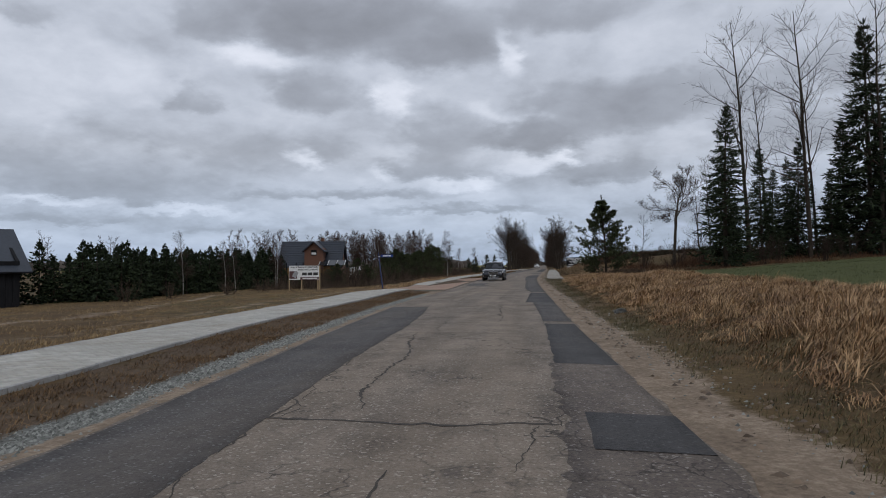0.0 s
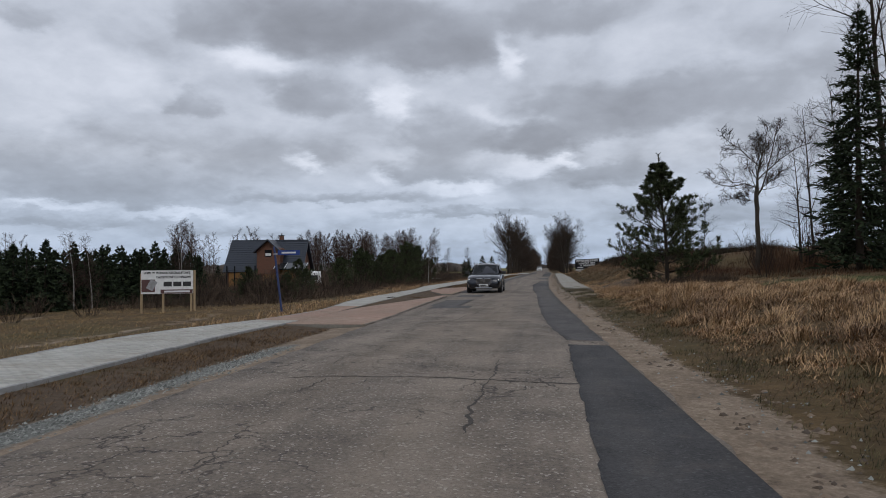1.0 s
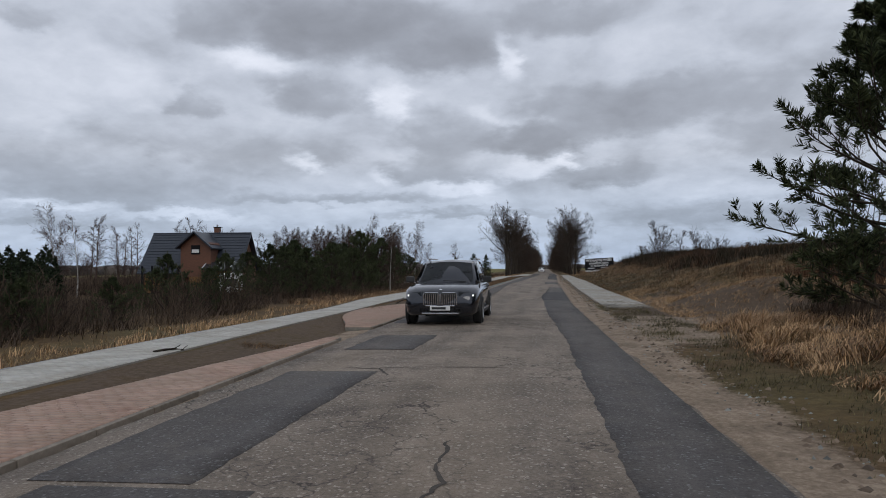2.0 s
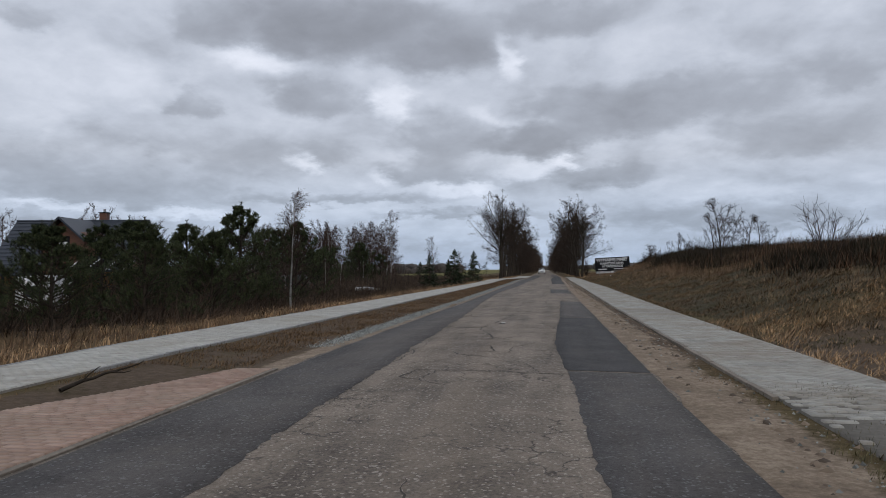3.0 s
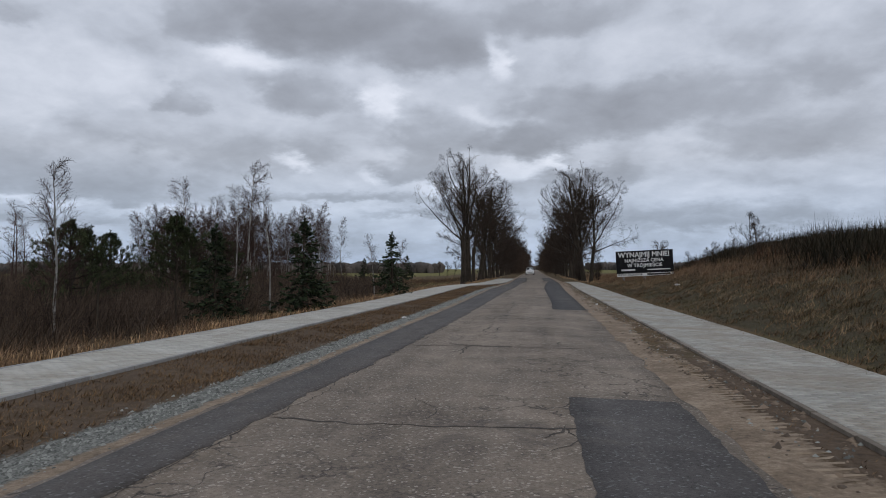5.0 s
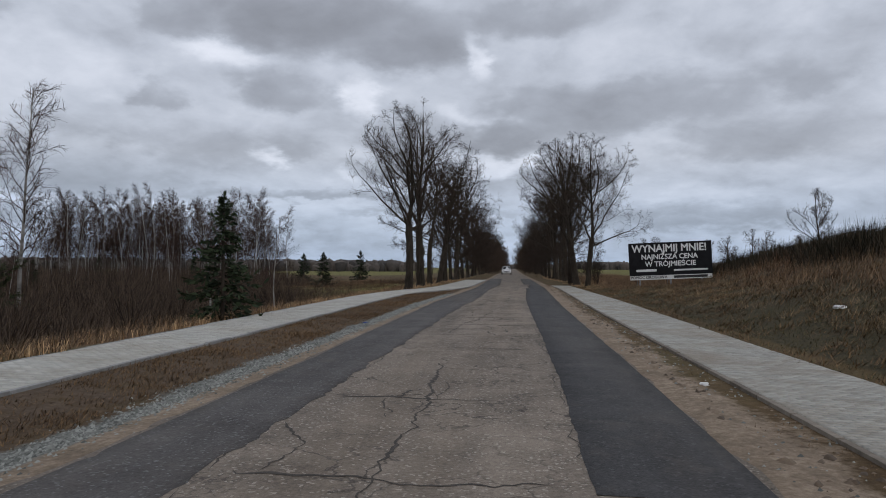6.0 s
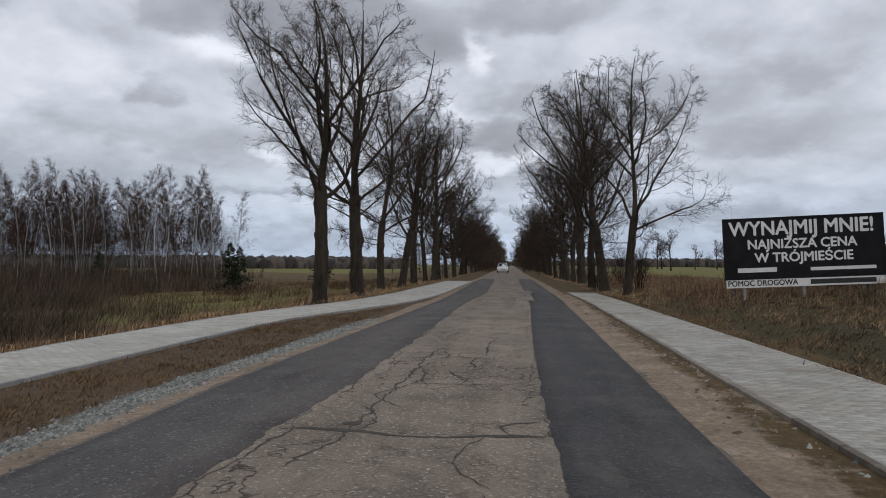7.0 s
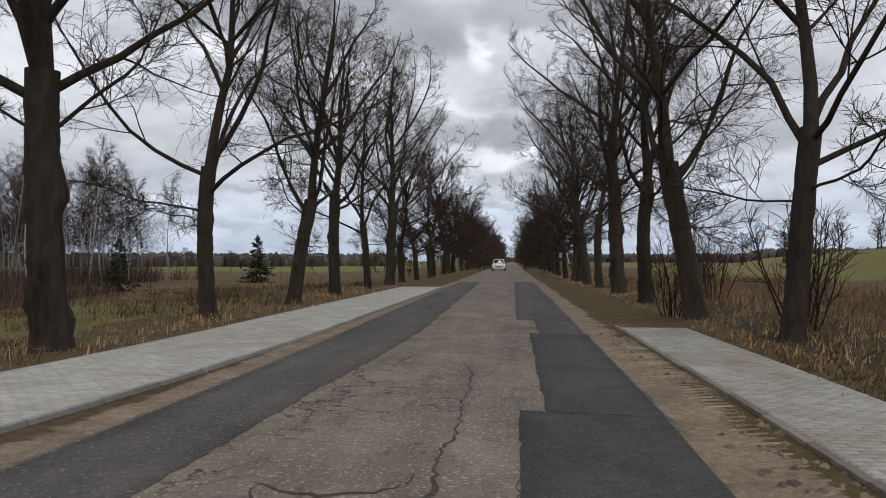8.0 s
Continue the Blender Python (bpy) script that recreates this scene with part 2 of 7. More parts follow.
def grained(name, dark, light, scale=8.0, rough=0.8, bump=0.3, distance=0.01, metal=0.0, stretch=None, large=0.6, island=0.0, each=0.0, coat=0.0, dirt=0.0):
    """A surface between two colours, varied at two scales; island / each: how much single pieces or objects differ."""
    m, nt, p = base(name, rough, metal)
    c = node(nt, "ShaderNodeTexCoord").outputs["Object"]
    if stretch:
        mp = node(nt, "ShaderNodeMapping")
        mp.inputs["Scale"].default_value = stretch
        nt.links.new(c, mp.inputs["Vector"])
        c = mp.outputs[0]
    f = noise_tex(nt, scale, 6.0, 0.65, c)
    g = noise_tex(nt, scale * 0.11, 3.0, 0.6, c)
    t = calc(nt, "ADD", calc(nt, "MULTIPLY", f, 1.0 - large * 0.5), calc(nt, "MULTIPLY", g, large * 0.5))
    if island:
        r = node(nt, "ShaderNodeNewGeometry").outputs["Random Per Island"]
        t = calc(nt, "ADD", t, calc(nt, "MULTIPLY", calc(nt, "SUBTRACT", r, 0.5), island))
    if each:
        r = node(nt, "ShaderNodeObjectInfo").outputs["Random"]
        t = calc(nt, "ADD", t, calc(nt, "MULTIPLY", calc(nt, "SUBTRACT", r, 0.5), each))
    col = ramp(nt, t, ((0.28, dark), (0.72, light)))
    if dirt:
        d = ramp(nt, noise_tex(nt, 0.55, 8.0, 0.7, node(nt, "ShaderNodeNewGeometry").outputs["Position"], 0.8), ((0.42, (0, 0, 0)), (0.68, (1, 1, 1))))
        col = blend(nt, calc(nt, "MULTIPLY", d, dirt), col, (0.25, 0.205, 0.15))
    nt.links.new(col, p.inputs["Base Color"])
    if coat:
        p.inputs["Coat Weight"].default_value = coat
    if bump:
        bump_on(nt, f, bump, distance)
    return m


def ground_material():
    m, nt, p = base("ground_grass_and_sand", 0.95)
    p.inputs["Specular IOR Level"].default_value = 0.15
    c = node(nt, "ShaderNodeTexCoord").outputs["Object"]
    fine, mid, wide = noise_tex(nt, 9.0, 8.0, 0.7, c), noise_tex(nt, 1.3, 5.0, 0.65, c), noise_tex(nt, 0.09, 4.0, 0.6, c)
    patchy = noise_tex(nt, 0.42, 5.0, 0.7, c, 0.8)
    dry = ramp(nt, fine, ((0.25, (0.038, 0.027, 0.014)), (0.5, (0.112, 0.076, 0.036)), (0.75, (0.22, 0.155, 0.074))))
    brown = ramp(nt, mid, ((0.3, (0.055, 0.036, 0.02)), (0.7, (0.17, 0.105, 0.05))))
    col = blend(nt, 0.5, dry, brown)
    litter_brown = ramp(nt, fine, ((0.3, (0.030, 0.020, 0.012)), (0.7, (0.095, 0.060, 0.034))))
    col = blend(nt, calc(nt, "MULTIPLY", ramp(nt, patchy, ((0.46, (0, 0, 0)), (0.62, (1, 1, 1)))), 0.5), col, litter_brown)
    mossy = ramp(nt, fine, ((0.3, (0.035, 0.042, 0.014)), (0.7, (0.10, 0.105, 0.04))))
    col = blend(nt, calc(nt, "MULTIPLY", ramp(nt, wide, ((0.48, (0, 0, 0)), (0.62, (1, 1, 1)))), 0.35), col, mossy)
    green = ramp(nt, fine, ((0.3, (0.034, 0.043, 0.014)), (0.7, (0.095, 0.102, 0.034))))
    crop = ramp(nt, fine, ((0.3, (0.085, 0.082, 0.024)), (0.7, (0.20, 0.18, 0.06))))
    turf = ramp(nt, fine, ((0.3, (0.026, 0.023, 0.012)), (0.7, (0.088, 0.070, 0.038))))
    chips = ramp(nt, noise_tex(nt, 30.0, 4.0, 0.7, c), ((0.35, (0.07, 0.07, 0.062)), (0.65, (0.27, 0.275, 0.25))))
    soil = ramp(nt, fine, ((0.3, (0.06, 0.043, 0.03)), (0.7, (0.14, 0.10, 0.068))))
    sand = ramp(nt, calc(nt, "ADD", calc(nt, "MULTIPLY", noise_tex(nt, 14.0, 8.0, 0.75, c), 0.6), calc(nt, "MULTIPLY", mid, 0.4)), ((0.30, (0.085, 0.063, 0.045)), (0.5, (0.24, 0.183, 0.132)), (0.70, (0.44, 0.355, 0.265))))
    for name, colour in (("green", green), ("crop", crop), ("turf", turf), ("soil", soil), ("sand", sand), ("chips", chips)):
        zone = node(nt, "ShaderNodeAttribute")
        zone.attribute_name = name
        a = zone.outputs["Fac"]
        edge = calc(nt, "ADD", a, calc(nt, "MULTIPLY", calc(nt, "SUBTRACT", mid, 0.5), 0.9))
        edge = calc(nt, "ADD", edge, calc(nt, "MULTIPLY", calc(nt, "SUBTRACT", fine, 0.5), 0.7))
        n = node(nt, "ShaderNodeMapRange")
        nt.links.new(edge, n.inputs[0])
        n.inputs[1].default_value, n.inputs[2].default_value = 0.38, 0.62
        col = blend(nt, n.outputs[0], col, colour)
    nt.links.new(col, p.inputs["Base Color"])
    bump_on(nt, calc(nt, "ADD", fine, calc(nt, "MULTIPLY", mid, 1.5)), 0.8, 0.035)
    return m


def asphalt(name, dark, light, grit, cracks=0.0, stains=0.5, rough=0.85):
    """Worn asphalt: pale stone grains in a darker binder, wheel-worn streaks along the road, fine crazing."""
    m, nt, p = base(name, rough)
    p.inputs["Specular IOR Level"].default_value = 0.3
    c = node(nt, "ShaderNodeTexCoord").outputs["Object"]
    v = node(nt, "ShaderNodeTexVoronoi")
    v.inputs["Scale"].default_value = 48.0
    nt.links.new(c, v.inputs["Vector"])
    f = noise_tex(nt, 26.0, 8.0, 0.75, c)
    mp = node(nt, "ShaderNodeMapping")
    mp.inputs["Scale"].default_value = (1.6, 0.12, 1.0)
    nt.links.new(c, mp.inputs["Vector"])
    streak = noise_tex(nt, 1.0, 5.0, 0.6, mp.outputs[0])
    blot = noise_tex(nt, 0.8, 8.0, 0.68, c, 0.4)
    t = calc(nt, "ADD", calc(nt, "MULTIPLY", f, 0.42), calc(nt, "ADD", calc(nt, "MULTIPLY", streak, 0.22 + 0.06 * stains), calc(nt, "MULTIPLY", blot, 0.36)))
    col = ramp(nt, t, ((0.39, dark), (0.60, light)))
    grains = ramp(nt, node_random(nt, v), ((0.90, (0, 0, 0)), (0.97, (1, 1, 1))))
    col = blend(nt, calc(nt, "MULTIPLY", grains, 0.7), col, grit)
    pits = ramp(nt, noise_tex(nt, 60.0, 3.0, 0.6, c), ((0.30, (1, 1, 1)), (0.42, (0, 0, 0))))
    col = blend(nt, calc(nt, "MULTIPLY", pits, 0.55), col, tuple(0.45 * k for k in dark))
    lane = node(nt, "ShaderNodeMapping")
    lane.inputs["Scale"].default_value = (0.8, 0.045, 1.0)
    nt.links.new(c, lane.inputs["Vector"])
    warm = ramp(nt, noise_tex(nt, 0.9, 4.0, 0.6, lane.outputs[0]), ((0.46, (0, 0, 0)), (0.66, (1, 1, 1))))
    col = blend(nt, calc(nt, "MULTIPLY", warm, 0.55 * stains), col, (0.25, 0.19, 0.13))
    dust = ramp(nt, noise_tex(nt, 1.7, 8.0, 0.72, c, 0.6), ((0.52, (0, 0, 0)), (0.72, (1, 1, 1))))
    col = blend(nt, calc(nt, "MULTIPLY", dust, 0.35), col, tuple(0.4 * k + 0.6 * d for k, d in zip(light, (0.2, 0.165, 0.125))))
    if cracks:
        w = node(nt, "ShaderNodeTexVoronoi")
        w.feature = "DISTANCE_TO_EDGE"
        w.inputs["Scale"].default_value = 1.4
        shifted = node(nt, "ShaderNodeVectorMath")
        shifted.operation = "ADD"
        nn = node(nt, "ShaderNodeTexNoise")
        nn.inputs["Scale"].default_value, nn.inputs["Detail"].default_value = 2.4, 6.0
        nt.links.new(c, nn.inputs["Vector"])
        sc = node(nt, "ShaderNodeVectorMath")
        sc.operation = "SCALE"
        sc.inputs["Scale"].default_value = 0.9
        nt.links.new(nn.outputs["Color"], sc.inputs[0])
        nt.links.new(c, shifted.inputs[0])
        nt.links.new(sc.outputs[0], shifted.inputs[1])
        nt.links.new(shifted.outputs[0], w.inputs["Vector"])
        line = ramp(nt, w.outputs["Distance"], ((0.005, (1, 1, 1)), (0.028, (0, 0, 0))))
        where = ramp(nt, noise_tex(nt, 0.3, 5.0, 0.65, c), ((0.44, (0, 0, 0)), (0.58, (1, 1, 1))))
        col = blend(nt, calc(nt, "MULTIPLY", calc(nt, "MULTIPLY", line, where), cracks), col, (0.032, 0.026, 0.022))
        w2 = node(nt, "ShaderNodeTexVoronoi")
        w2.feature = "DISTANCE_TO_EDGE"
        w2.inputs["Scale"].default_value = 4.6
        nt.links.new(shifted.outputs[0], w2.inputs["Vector"])
        line2 = ramp(nt, w2.outputs["Distance"], ((0.012, (1, 1, 1)), (0.06, (0, 0, 0))))
        where2 = ramp(nt, noise_tex(nt, 0.42, 5.0, 0.7, c, 0.5), ((0.56, (0, 0, 0)), (0.66, (1, 1, 1))))
        col = blend(nt, calc(nt, "MULTIPLY", calc(nt, "MULTIPLY", line2, where2), cracks * 0.8), col, (0.035, 0.028, 0.024))
        tar = ramp(nt, noise_tex(nt, 0.7, 7.0, 0.7, c, 1.0), ((0.62, (0, 0, 0)), (0.70, (1, 1, 1))))
        col = blend(nt, calc(nt, "MULTIPLY", tar, 0.45), col, (0.06, 0.05, 0.045))
    nt.links.new(col, p.inputs["Base Color"])
    bump_on(nt, calc(nt, "ADD", f, calc(nt, "MULTIPLY", v.outputs["Distance"], -0.8)), 0.8, 0.009)
    return m


def node_random(nt, v):
    s = node(nt, "ShaderNodeSeparateColor")
    nt.links.new(v.outputs["Color"], s.inputs[0])
    return s.outputs[0]


M = {
    "ground": ground_material(),
    "road": asphalt("worn_grey_asphalt", (0.066, 0.053, 0.043), (0.278, 0.228, 0.180), (0.45, 0.40, 0.34), cracks=0.9),
    "patch": asphalt("dark_patch_asphalt", (0.036, 0.032, 0.031), (0.118, 0.108, 0.102), (0.2, 0.2, 0.2), stains=0.2),
    "oldpatch": asphalt("stained_margin_asphalt", (0.050, 0.040, 0.036), (0.19, 0.155, 0.128), (0.34, 0.31, 0.28), cracks=0.9, stains=0.3),
    "newpatch": asphalt("fresh_patch_asphalt", (0.026, 0.025, 0.026), (0.082, 0.078, 0.077), (0.11, 0.11, 0.11), stains=0.1),
    "crack": grained("crack_dirt", (0.024, 0.021, 0.018), (0.085, 0.070, 0.056), 20, 0.95),
    "paver": grained("grey_concrete_paver", (0.35, 0.34, 0.305), (0.56, 0.545, 0.495), 5, 0.9, 0.25, 0.004, island=0.22, each=0.12, large=1.0, dirt=0.55),
    "dirtypaver": grained("dirty_concrete_paver", (0.24, 0.232, 0.205), (0.46, 0.445, 0.40), 5, 0.9, 0.25, 0.004, island=0.25, each=0.15, large=1.0, dirt=0.8),
    "joint": grained("paver_joint_sand", (0.10, 0.09, 0.075), (0.2, 0.18, 0.15), 12, 0.95),
    "redpaver": grained("dusty_red_paver", (0.29, 0.182, 0.135), (0.48, 0.335, 0.26), 5, 0.9, 0.25, 0.004, island=0.22, each=0.12, large=1.0, dirt=0.6),
    "kerb": grained("concrete_kerb", (0.2, 0.195, 0.185), (0.36, 0.355, 0.34), 9, 0.9, 0.3, 0.004, each=0.2),
    "dirtykerb": grained("dirt_stained_kerb", (0.10, 0.08, 0.06), (0.26, 0.22, 0.175), 9, 0.9, 0.3, 0.004, each=0.3),
    "hillgrass": grained("hillside_grass", (0.022, 0.016, 0.009), (0.155, 0.098, 0.05), 1.2, 0.9, 0, island=0.55, large=1.0),
    "fartwig": grained("grey_brown_twigs", (0.035, 0.024, 0.018), (0.10, 0.07, 0.052), 1, 0.95, 0, island=0.5),
    "redbrush": grained("reddish_leafless_brush", (0.04, 0.022, 0.014), (0.17, 0.095, 0.055), 1.2, 0.95, 0, island=0.7),
    # far woods: distance haze is put into the colour as a paler grey-brown
    "farwood": grained("hazed_leafless_woods", (0.036, 0.032, 0.029), (0.105, 0.088, 0.076), 0.6, 0.95, 0, island=0.6, large=1.0),
    "bark": grained("grey_brown_bark", (0.014, 0.012, 0.010), (0.085, 0.068, 0.052), 8, 0.95, 1.0, 0.07, stretch=(1, 1, 0.25), each=0.15, large=0.9),
    "twig": grained("dark_twigs", (0.022, 0.016, 0.013), (0.07, 0.05, 0.038), 4, 0.95, 0, island=0.3),
    "edgegrass": grained("greenish_turf", (0.028, 0.027, 0.011), (0.150, 0.122, 0.054), 1.2, 0.9, 0, island=0.6, large=1.0),
    "meadow": grained("rusty_meadow_grass", (0.095, 0.056, 0.024), (0.46, 0.32, 0.155), 1.2, 0.9, 0, island=0.55, large=1.0),
    "reed": grained("reddish_withered_weeds", (0.07, 0.040, 0.022), (0.30, 0.185, 0.10), 1.2, 0.9, 0, island=0.6, large=1.0),
    "redtwig": grained("reddish_birch_twigs", (0.03, 0.019, 0.016), (0.10, 0.066, 0.054), 4, 0.95, 0, island=0.4),
    "birch": grained("white_birch_bark", (0.06, 0.052, 0.046), (0.46, 0.44, 0.41), 3, 0.85, 0.4, 0.01, stretch=(1, 1, 2.2), each=0.1),
    "spruce": grained("spruce_needles", (0.011, 0.016, 0.010), (0.044, 0.060, 0.030), 3, 0.8, 0, island=0.5, each=0.1),
    "pine": grained("pine_needles", (0.016, 0.023, 0.012), (0.085, 0.10, 0.046), 3, 0.75, 0, island=0.5, each=0.1),
    "grass": grained("dry_tall_grass", (0.11, 0.064, 0.029), (0.60, 0.39, 0.205), 1.2, 0.85, 0, island=0.6, large=1.0),
    "rustgrass": grained("rusty_bank_grass", (0.085, 0.046, 0.022), (0.40, 0.235, 0.115), 1.2, 0.85, 0, island=0.6, large=1.0),
    "strawgrass": grained("pale_straw", (0.06, 0.038, 0.018), (0.33, 0.225, 0.115), 1.2, 0.85, 0, island=0.7, large=1.0),
    "shortgrass": grained("matted_verge_grass", (0.054, 0.031, 0.015), (0.22, 0.132, 0.060), 1.2, 0.9, 0, island=0.55, large=1.0),
    "greengrass": grained("green_grass", (0.028, 0.036, 0.012), (0.095, 0.105, 0.036), 1.2, 0.85, 0, island=0.5, large=1.0),
    "sandlump": grained("pressed_sand", (0.15, 0.113, 0.08), (0.34, 0.265, 0.19), 9, 0.95, 0.3, island=0.3),
    "clod": grained("dark_soil_clods", (0.075, 0.053, 0.036), (0.22, 0.16, 0.11), 9, 0.95, 0.3, island=0.6),
    "brush": grained("leafless_brush", (0.030, 0.023, 0.018), (0.125, 0.090, 0.066), 1.2, 0.95, 0, island=0.6),
    "broom": grained("dark_green_broom", (0.014, 0.013, 0.009), (0.055, 0.045, 0.028), 1.2, 0.9, 0, island=0.6),
    "boulder": grained("dark_field_stone", (0.028, 0.029, 0.027), (0.10, 0.10, 0.092), 9, 0.85, 0.5, 0.01),
    "stone": grained("crushed_stone", (0.085, 0.088, 0.078), (0.30, 0.305, 0.275), 9, 0.9, 0.3, island=0.6),
    "wood": grained("pale_timber", (0.22, 0.15, 0.08), (0.42, 0.31, 0.18), 6, 0.8, 0.4, 0.004, stretch=(4, 4, 0.5)),
    "logs": grained("stained_timber_cladding", (0.075, 0.030, 0.016), (0.17, 0.070, 0.036), 6, 0.6, 0.3, 0.004, stretch=(0.5, 0.5, 3)),
    "yellowwood": grained("yellow_timber_cladding", (0.17, 0.08, 0.018), (0.30, 0.15, 0.036), 6, 0.6, 0.3, 0.004, stretch=(0.5, 0.5, 3)),
    "roof": grained("blue_grey_metal_tiles", (0.015, 0.02, 0.029), (0.036, 0.044, 0.06), 5, 0.45, 0.2, 0.004),
    "black": grained("black_boards", (0.006, 0.006, 0.007), (0.02, 0.02, 0.022), 6, 0.7, 0.3, 0.004, stretch=(4, 4, 0.4)),
    "white": grained("white_paint", (0.55, 0.55, 0.54), (0.8, 0.8, 0.79), 5, 0.6, 0.05),
    "vinyl": grained("black_printed_vinyl", (0.006, 0.006, 0.007), (0.02, 0.02, 0.022), 2, 0.75, 0.1),
    "letters": grained("white_printed_vinyl", (0.55, 0.55, 0.55), (0.75, 0.75, 0.75), 3, 0.6, 0),
    "blacktext": grained("black_print", (0.01, 0.01, 0.01), (0.03, 0.03, 0.03), 3, 0.6, 0),
    "brown": grained("brown_print", (0.05, 0.02, 0.02), (0.12, 0.05, 0.045), 3, 0.6, 0),
    "bluesteel": grained("blue_painted_steel", (0.012, 0.022, 0.075), (0.03, 0.05, 0.15), 6, 0.45, 0.1, 0.002),
    "signblue": grained("blue_sign_face", (0.008, 0.03, 0.16), (0.015, 0.05, 0.24), 3, 0.4, 0),
    "steel": grained("galvanised_steel", (0.2, 0.2, 0.2), (0.4, 0.4, 0.41), 9, 0.5, 0.1, 0.002, metal=0.7),
    "carpaint": grained("dark_blue_grey_car_paint", (0.010, 0.012, 0.018), (0.02, 0.023, 0.032), 3, 0.22, 0, metal=0.5, coat=1.0),
    "whitepaint": grained("white_car_paint", (0.6, 0.6, 0.6), (0.75, 0.75, 0.75), 3, 0.3, 0, coat=1.0),
    "redpaint": grained("faded_red_paint", (0.14, 0.025, 0.02), (0.25, 0.05, 0.04), 3, 0.4, 0, coat=0.4),
    "rubber": grained("tyre_rubber", (0.012, 0.012, 0.012), (0.03, 0.03, 0.03), 20, 0.85, 0.3, 0.003),
    "alloy": grained("alloy_rim", (0.3, 0.3, 0.31), (0.5, 0.5, 0.51), 9, 0.3, 0, metal=0.9),
    "chrome": grained("satin_chrome", (0.5, 0.5, 0.51), (0.7, 0.7, 0.71), 9, 0.22, 0, metal=1.0),
    "plastic": grained("black_plastic", (0.01, 0.01, 0.01), (0.025, 0.025, 0.025), 20, 0.55, 0.1, 0.001),
}


def glass_material():
    m, nt, p = base("dark_car_glass", 0.05)
    c = node(nt, "ShaderNodeTexCoord").outputs["Object"]
    col = ramp(nt, noise_tex(nt, 3.0, 2.0, 0.5, c), ((0.3, (0.012, 0.015, 0.018)), (0.7, (0.03, 0.035, 0.04))))
    nt.links.new(col, p.inputs["Base Color"])
    p.inputs["Specular IOR Level"].default_value = 0.5
    return m


def lamp_material():
    m, nt, p = base("lit_headlamp", 0.2)
    p.inputs["Base Color"].default_value = (0.8, 0.82, 0.85, 1)
    p.inputs["Emission Color"].default_value = (1.0, 0.97, 0.92, 1)
    p.inputs["Emission Strength"].default_value = 1.3
    return m


for k in ("vinyl", "black", "letters", "brush", "broom", "redbrush", "twig", "fartwig", "redtwig", "spruce", "pine", "bark"):
    M[k].node_tree.nodes["Principled BSDF"].inputs["Specular IOR Level"].default_value = 0.12
M["glass"], M["lamp"] = glass_material(), lamp_material()


# ---------------------------------------------------------------- mesh helpers
def mesh_object(name, verts, faces, material, parent=None, label="", smooth_faces=False):
    """One mesh object from arrays of corners and of faces with equal corner counts (or lists of faces)."""
    me = bpy.data.meshes.new(name)
    verts = np.asarray(verts, np.float32).reshape(-1, 3)
    groups = faces if isinstance(faces, list) else [faces]
    groups = [np.asarray(f, np.int32) for f in groups if len(f)]
    loops = np.concatenate([f.ravel() for f in groups])
    sizes = np.concatenate([np.full(len(f), f.shape[1], np.int32) for f in groups])
    me.vertices.add(len(verts))
    me.vertices.foreach_set("co", verts.ravel())
    me.loops.add(len(loops))
    me.loops.foreach_set("vertex_index", loops)
    me.polygons.add(len(sizes))
    starts = np.concatenate([[0], np.cumsum(sizes)[:-1]]).astype(np.int32)
    me.polygons.foreach_set("loop_start", starts)
    me.polygons.foreach_set("loop_total", sizes)
    if smooth_faces:
        me.polygons.foreach_set("use_smooth", np.ones(len(sizes), bool))
    me.update(calc_edges=True)
    me.validate()
    for m in material if isinstance(material, (list, tuple)) else (material,):
        me.materials.append(m)
    ob = new(name, me)
    if parent is not None:
        ob.parent = parent
    if label:
        ob["label"] = label
    return ob


def part(name, bm, material, parent=None, label="", smooth_faces=False):
    """Links a bmesh as one mesh object under a thing or a part."""
    me = bpy.data.meshes.new(name)
    bm.normal_update()
    bm.to_mesh(me)
    bm.free()
    if smooth_faces:
        me.polygons.foreach_set("use_smooth", np.ones(len(me.polygons), bool))
    me.materials.append(material)
    ob = new(name, me)
    if parent is not None:
        ob.parent = parent
    if label:
        ob["label"] = label
    return ob


def empty(name, m=None):
    ob = new(name)
    ob.empty_display_size = 0.2
    if m is not None:
        ob.matrix_basis = m
    return ob


def box(size, at=(0, 0, 0), turn=(0, 0, 0), bevel=0.0, bm=None):
    """A box with bevelled edges, added to bm."""
    bm = bm or bmesh.new()
    m = Matrix.LocRotScale(at, Euler([radians(a) for a in turn]), None) @ Matrix.Diagonal((*size, 1))
    made = bmesh.ops.create_cube(bm, size=1.0, matrix=m)
    if bevel:
        edges = list({e for v in made["verts"] for e in v.link_edges})
        bmesh.ops.bevel(bm, geom=edges, offset=bevel, segments=2, affect="EDGES", profile=0.7)
    return bm


def rod(a, b, r0, r1=None, sides=10, bm=None):
    bm = bm or bmesh.new()
    a, b = Vector(a), Vector(b)
    d = b - a
    m = Matrix.Translation((a + b) / 2) @ d.to_track_quat("Z", "Y").to_matrix().to_4x4()
    bmesh.ops.create_cone(bm, cap_ends=True, segments=sides, radius1=r0, radius2=r0 if r1 is None else r1, depth=d.length, matrix=m)
    return bm


